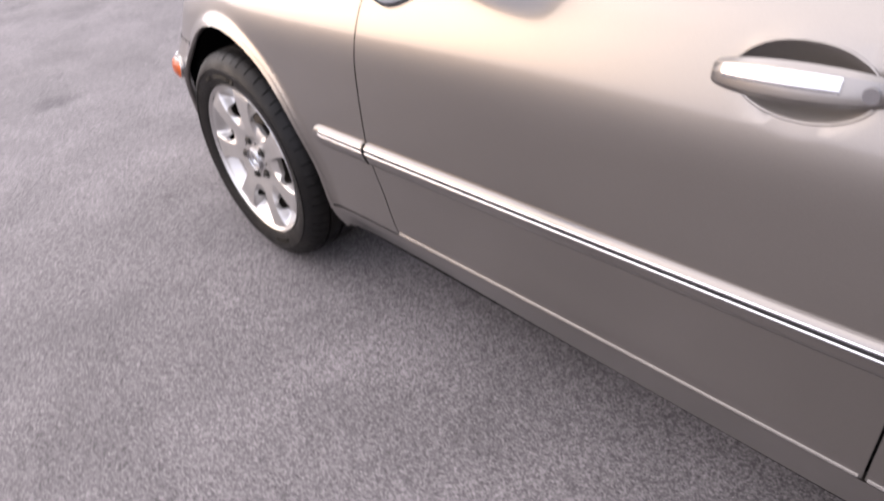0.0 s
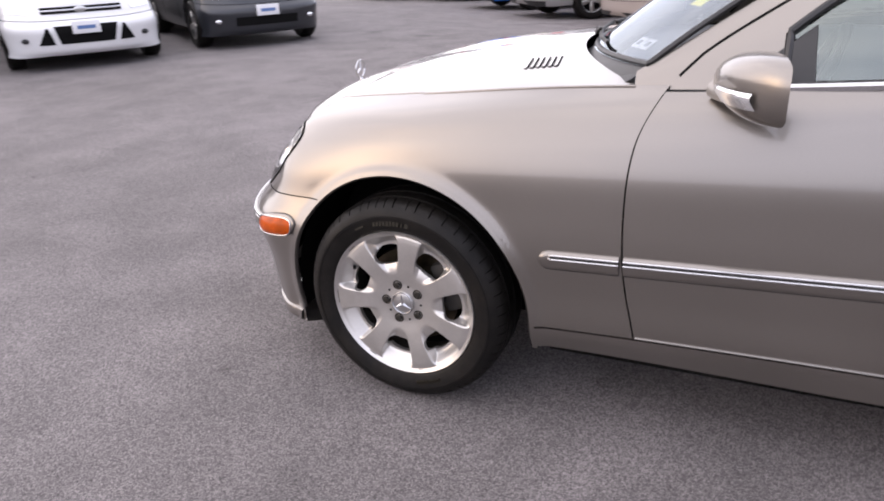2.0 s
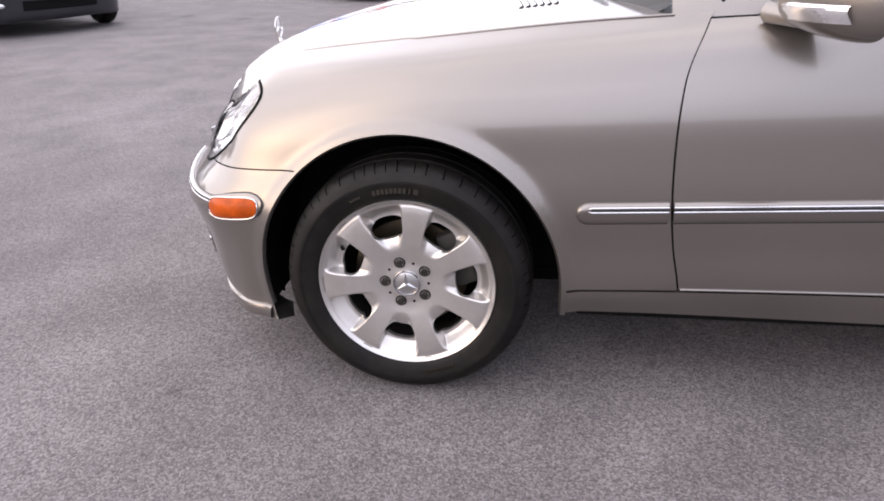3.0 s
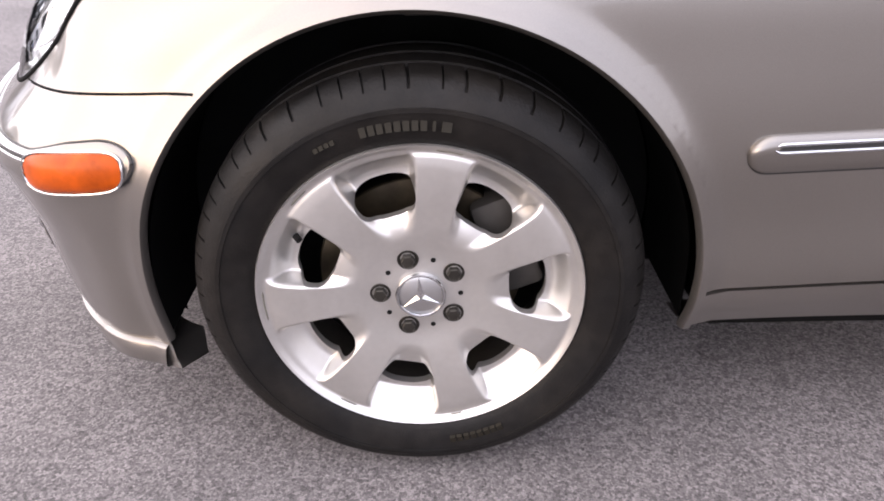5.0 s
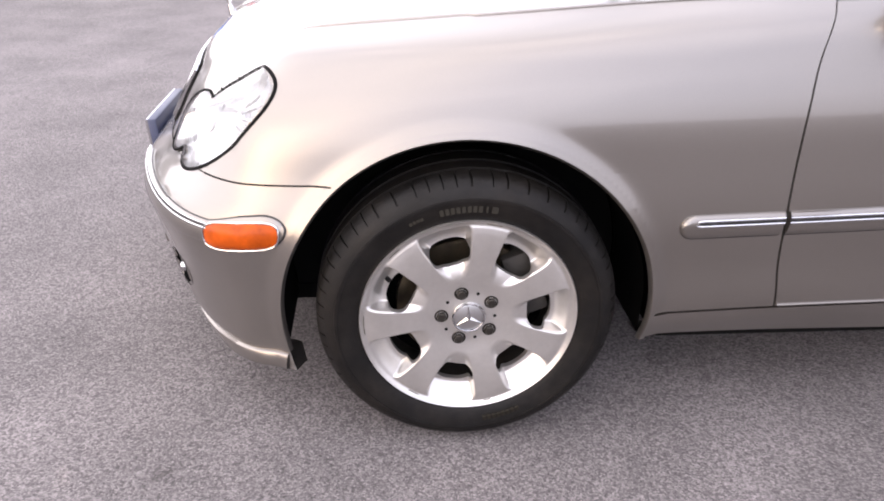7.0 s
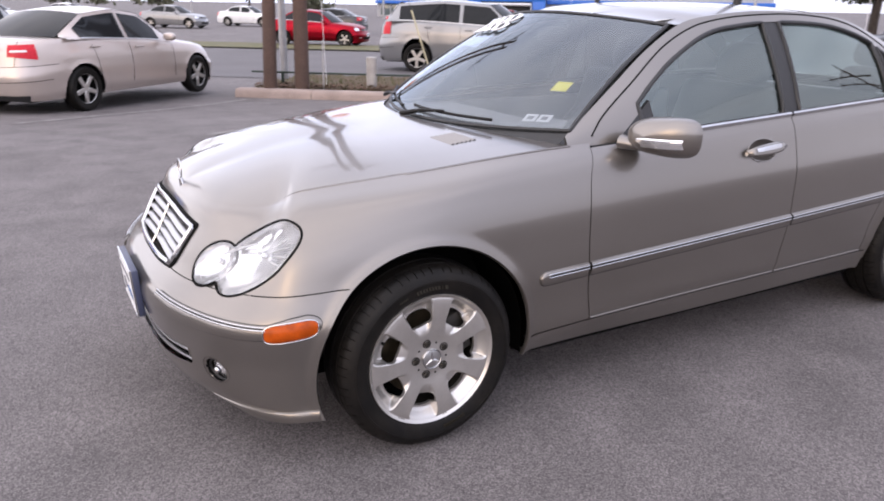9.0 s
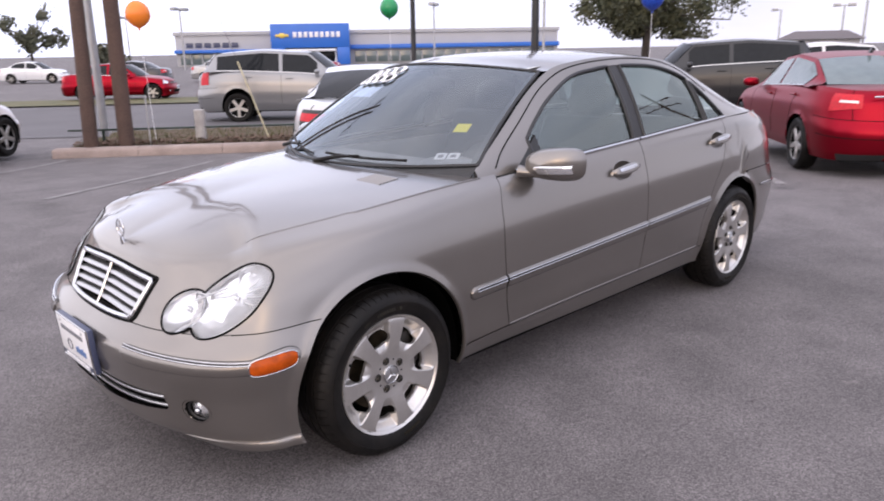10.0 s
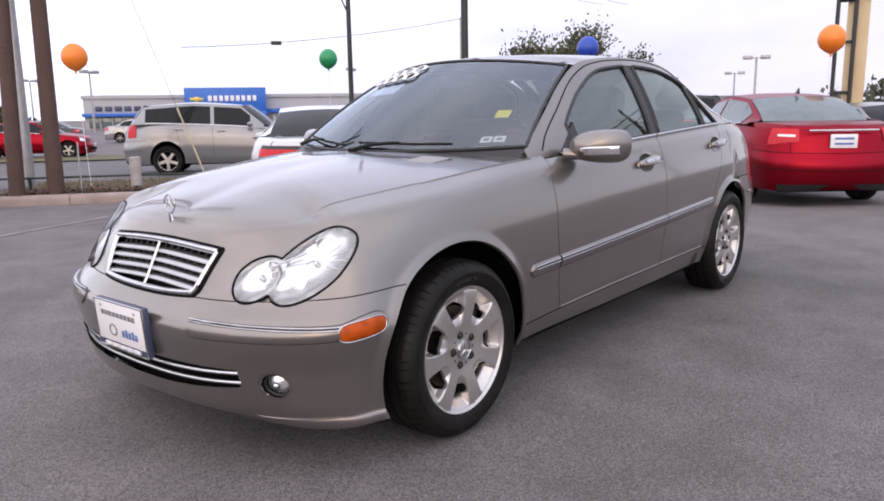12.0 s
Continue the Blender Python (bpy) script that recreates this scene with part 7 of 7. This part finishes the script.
    if rear_kind == "bar":
        us = np.concatenate([np.linspace(12.1, 15, 20)])
        for s in (-1, 1):
            U, V = np.meshgrid(us, np.linspace(4.75, 6.85, 10), indexing="ij")
            part("tail_panel", grid(sized(hand(lift(skin(U, V), U, V, 0.008), s))), "trim", car, "black panel round the tail lamps")
            U, V = np.meshgrid(np.linspace(12.2, 14.6, 16), np.linspace(5.25, 6.25, 6), indexing="ij")
            part("tail_light", grid(sized(hand(lift(skin(U, V), U, V, 0.016), s))), "tail", car, "wide red tail lamp")
    # shut lines: bumpers, hood and boot lid
    for s in (-1, 1):
        for key, ua, ub, va, vb in (("front_bumper_gap", 0.0, 5.5, 4.0, 4.0), ("rear_bumper_gap", 10.9, 15.0, 4.05, 4.05), ("boot_gap", 13.05, 12.75, 4.05, 7.95), ("rear_crease", 11.2, 15.0, 2.5, 2.5)):
            uu, vv = np.linspace(ua, ub, 24), np.linspace(va, vb, 24)
            part("shut_line", tube(hand(sized(kept(key, lambda: lift(skin(uu, vv), uu, vv, 0.0))), s), 0.0045, 5), "gap", car)
    # plates, badge strip and lower valance at the back
    e = skin(np.array([15.0]), np.array([5.4]))[0]
    p = sized(e[None])[0]
    part("rear_plate", box(p[0] + 0.012, p[0] + 0.03, -0.155, 0.155, p[2] - 0.08, p[2] + 0.08, 0.004), "white", car, "white dealer plate")
    for q in (0.03, -0.03):
        part("plate_mark", box(p[0] + 0.03, p[0] + 0.033, -0.11, 0.11, p[2] + q - 0.012, p[2] + q + 0.012), "blue_text", car)
    if rear_kind == "corner":
        part("rear_trim", tube([(p[0] + 0.0, y, p[2] + 0.125) for y in np.linspace(-0.4, 0.4, 9)], 0.012, 6), "chrome", car, "chrome strip above the plate")
    U, V = np.meshgrid(np.linspace(12.4, 15, 20), np.linspace(0.0, 1.05, 6), indexing="ij")
    for s in (-1, 1):
        part("rear_valance", grid(sized(hand(lift(skin(U, V), U, V, 0.006), s))), "trim", car, "black lower valance")
    # face
    f0 = sized(skin(np.array([0.0]), np.array([3.0])))[0]
    part("front_plate", box(f0[0] - 0.03, f0[0] - 0.012, -0.155, 0.155, f0[2] - 0.07, f0[2] + 0.07, 0.004), "white", car, "white dealer plate")
    part("plate_mark", box(f0[0] - 0.033, f0[0] - 0.03, -0.10, 0.10, f0[2] - 0.02, f0[2] + 0.02), "blue_text", car)
    if front_kind != "none":
        y = np.linspace(-0.42, 0.42, 30)
        P = kept("slot", lambda: front(np.abs(y)[:, None] + 1e-4, np.linspace(0.63, 0.70, 5)[None] + 0 * y[:, None])).copy()
        P[..., 1] = y[:, None]
        P[..., 0] -= 0.008
        gr = part("grille", grid(sized(P)), "gap", car, "black grille slot")
        part("grille_bar", tube(sized(P[:, 2] - np.array([0.006, 0, 0])), 0.010, 6), "chrome" if front_kind != "dark" else "trim", gr)
        part("emblem", blob(sized(P[15:16, 2] - np.array([0.012, 0, 0]))[0], (0.012, 0.07, 0.035)), "gold" if front_kind == "dark" else "satin", gr)
        w = 0.5 if front_kind == "mouth" else 0.42
        y = np.linspace(-w, w, 24)
        lo = 0.29
        P = kept(("low", w), lambda: front(np.abs(y)[:, None] + 1e-4, np.linspace(lo, 0.40, 6)[None] + 0 * y[:, None])).copy()
        if front_kind == "mouth":
            k = np.linspace(0, 1, 6)[None]
            P = front(np.abs(y)[:, None] * (0.56 + 0.10 * k) + 1e-4, np.linspace(0.30, 0.50, 6)[None] + 0 * y[:, None])
            P[..., 1] = y[:, None] * (0.56 + 0.10 * k)
            for s in (-1, 1):
                t = np.linspace(0, 1, 8)[:, None]
                q = kept("vent", lambda: front(0.335 + 0.05 * k + 0.165 * t * (1 - 0.85 * k), 0.30 + 0.18 * k + 0 * t, 0.006))
                part("side_vent", grid(sized(hand(q, s))), "gap", car, "black triangular vent beside the intake")
        else:
            P[..., 1] = y[:, None]
        P[..., 0] -= 0.006
        part("lower_intake", grid(sized(P)), "gap", car, "black lower intake")
        for s in (-1, 1):
            q = kept("fog", lambda: front(np.array([0.62]), np.array([0.36]), 0.01))
            part("fog_lamp", blob(sized(hand(q, s))[0], (0.02, 0.045, 0.03), nu=12, nv=8), "reflector" if front_kind != "mouth" else "trim", car)
    for x in (0, wb):
        for s in (-1, 1):
            plain_wheel(car, x, s * (0.85 * fl - 0.01), tyre, s, rim)
    return car


M["red"] = paint("red_paint", (0.25, 0.003, 0.014), 0.93, 0.34, 0.1)
M["tan"] = paint("champagne_paint", (0.50, 0.43, 0.39), 0.5, 0.32)
M["silver"] = paint("silver_paint", (0.36, 0.355, 0.35), 0.6, 0.3)
M["grey_silver"] = paint("grey_silver_paint", (0.25, 0.253, 0.26), 0.6, 0.3, 0.7)
M["white_car"] = paint("white_car_paint", (0.72, 0.72, 0.72), 0.0, 0.3)
M["coupe_white"] = paint("soft_white_paint", (0.50, 0.50, 0.50), 0.1, 0.3)
M["black_car"] = paint("black_car_paint", (0.010, 0.0105, 0.012), 0.1, 0.35, 0.35)
M["navy_car"] = paint("charcoal_car_paint", (0.022, 0.024, 0.029), 0.2, 0.3, 0.5)
M["blue_car"] = paint("bright_blue_paint", (0.015, 0.15, 0.60), 0.2, 0.3)
SUV = (0.30, 0.85, 3.15, 3.50)
red_car = other_car("red_saloon", (8.50, 0.98), 38, "glossy red four-door saloon with a chrome boot strip", "car", "red", 2.76, 1.77, 1.42, tail=0.95, glass="sky_pale_glass", cab=0.92)
fin = [(0.0, 0.0, 0.0), (0.13, 0.02, 0.0), (0.13, -0.02, 0.0), (0.15, 0.0, 0.075), (0.12, 0.0, 0.08)]
part("aerial_fin", moved((fin, [[0, 2, 1], [0, 1, 4], [0, 4, 2], [1, 3, 4], [2, 4, 3], [1, 2, 3]]), Matrix.Translation((2.36, 0, 1.38))), "black_car", red_car, "small black roof aerial")
other_car("white_coupe", (4.40, 5.55), 46, "white coupe with a wide red tail lamp bar", "car", "coupe_white", 2.95, 1.92, 1.39, cab=0.95, lines=(0.45, 1.15, 2.35, 2.95), rear_kind="bar", tyre=0.35)
other_car("tan_saloon", (-0.75, 10.9), 44, "champagne-beige saloon parked nose to the kerb", "car", "tan", 2.78, 1.82, 1.45, tyre=0.33)
other_car("silver_suv", (-2.9, 12.6), 44, "light silver sport utility car in the row", "car", "silver", 2.7, 1.80, 1.70, lines=SUV, rear_kind="tall", tyre=0.35)
other_car("blue_hatchback", (-4.6, 14.5), 44, "bright blue car in the far row", "car", "blue_car", 2.6, 1.75, 1.5, lines=SUV, rear_kind="tall")
other_car("silver_hatchback", (-6.9, 17.1), 44, "silver hatchback in the far row", "car", "silver", 2.6, 1.75, 1.5, lines=SUV, rear_kind="tall")
other_car("white_saloon", (-8.7, 16.9), 44, "white saloon in the far row", "car", "white_car")
other_car("white_hatchback", (-7.26, 5.30), -35, "white hatchback with a black trapezoid grille", "car", "white_car", 2.65, 1.82, 1.47, lines=(0.25, 0.95, 2.9, 3.35), front_kind="mouth", at_rear=False)
other_car("dark_saloon", (-6.14, 7.33), -35, "charcoal compact saloon facing the aisle", "car", "navy_car", 2.6, 1.76, 1.46, at_rear=False)
other_car("black_saloon", (-8.44, 3.21), -35, "black full-size saloon with a gold emblem", "car", "black_car", 2.8, 1.85, 1.49, front_kind="dark", at_rear=False)
for k, (x, y, c) in enumerate(((-12.1, 8.8, "navy_car"), (-13.3, 6.7, "black_car"), (-10.9, 10.9, "grey_silver"))):
    other_car("dark_saloon", (x, y), 145, "dark saloon in the second row", "car", c, at_rear=False)
sx, sy = from_eye(60.1, 21.3)
other_car("street_suv", (sx, sy), -40, "large grey-silver sport utility car on the street", "car", "grey_silver", 3.07, 1.92, 1.84, lines=(0.30, 0.90, 3.25, 3.55), rear_kind="tall", tyre=0.38, group="cars on the street")
px, py = from_eye(21.8, 21.0)
other_car("black_suv", (px, py), 125, "long black sport utility car behind a red saloon", "car", "black_car", 3.2, 1.98, 1.84, lines=(0.3, 0.80, 3.2, 3.42), tyre=0.38, rear_kind="tall")
px, py = from_eye(17.5, 26)
other_car("white_suv", (px, py), 135, "white sport utility car in a far row", "car", "white_car", 2.9, 1.95, 1.78, lines=SUV, rear_kind="tall", tyre=0.37)
px, py = from_eye(9.0, 17)
other_car("grey_saloon", (px, py), 43, "grey saloon at the end of the row", "car", "grey_silver")
for k, (az, dist, c, hd) in enumerate(((70.5, 34, "red", -40), (66.5, 46, "navy_car", 140), (62.8, 52, "silver", -40), (75, 60, "white_car", -40), (80, 55, "grey_silver", -40), (85, 62, "white_car", 140), (91, 60, "white_car", -40), (56, 70, "red", -40))):
    px, py = from_eye(az, dist)
    other_car("distant_car", (px, py), hd, {"red": "red car far across the street", "navy_car": "dark car far across the street", "silver": "silver car far across the street", "white_car": "white car far across the street", "grey_silver": "grey car far across the street"}[c], "car", c, group="cars across the street")
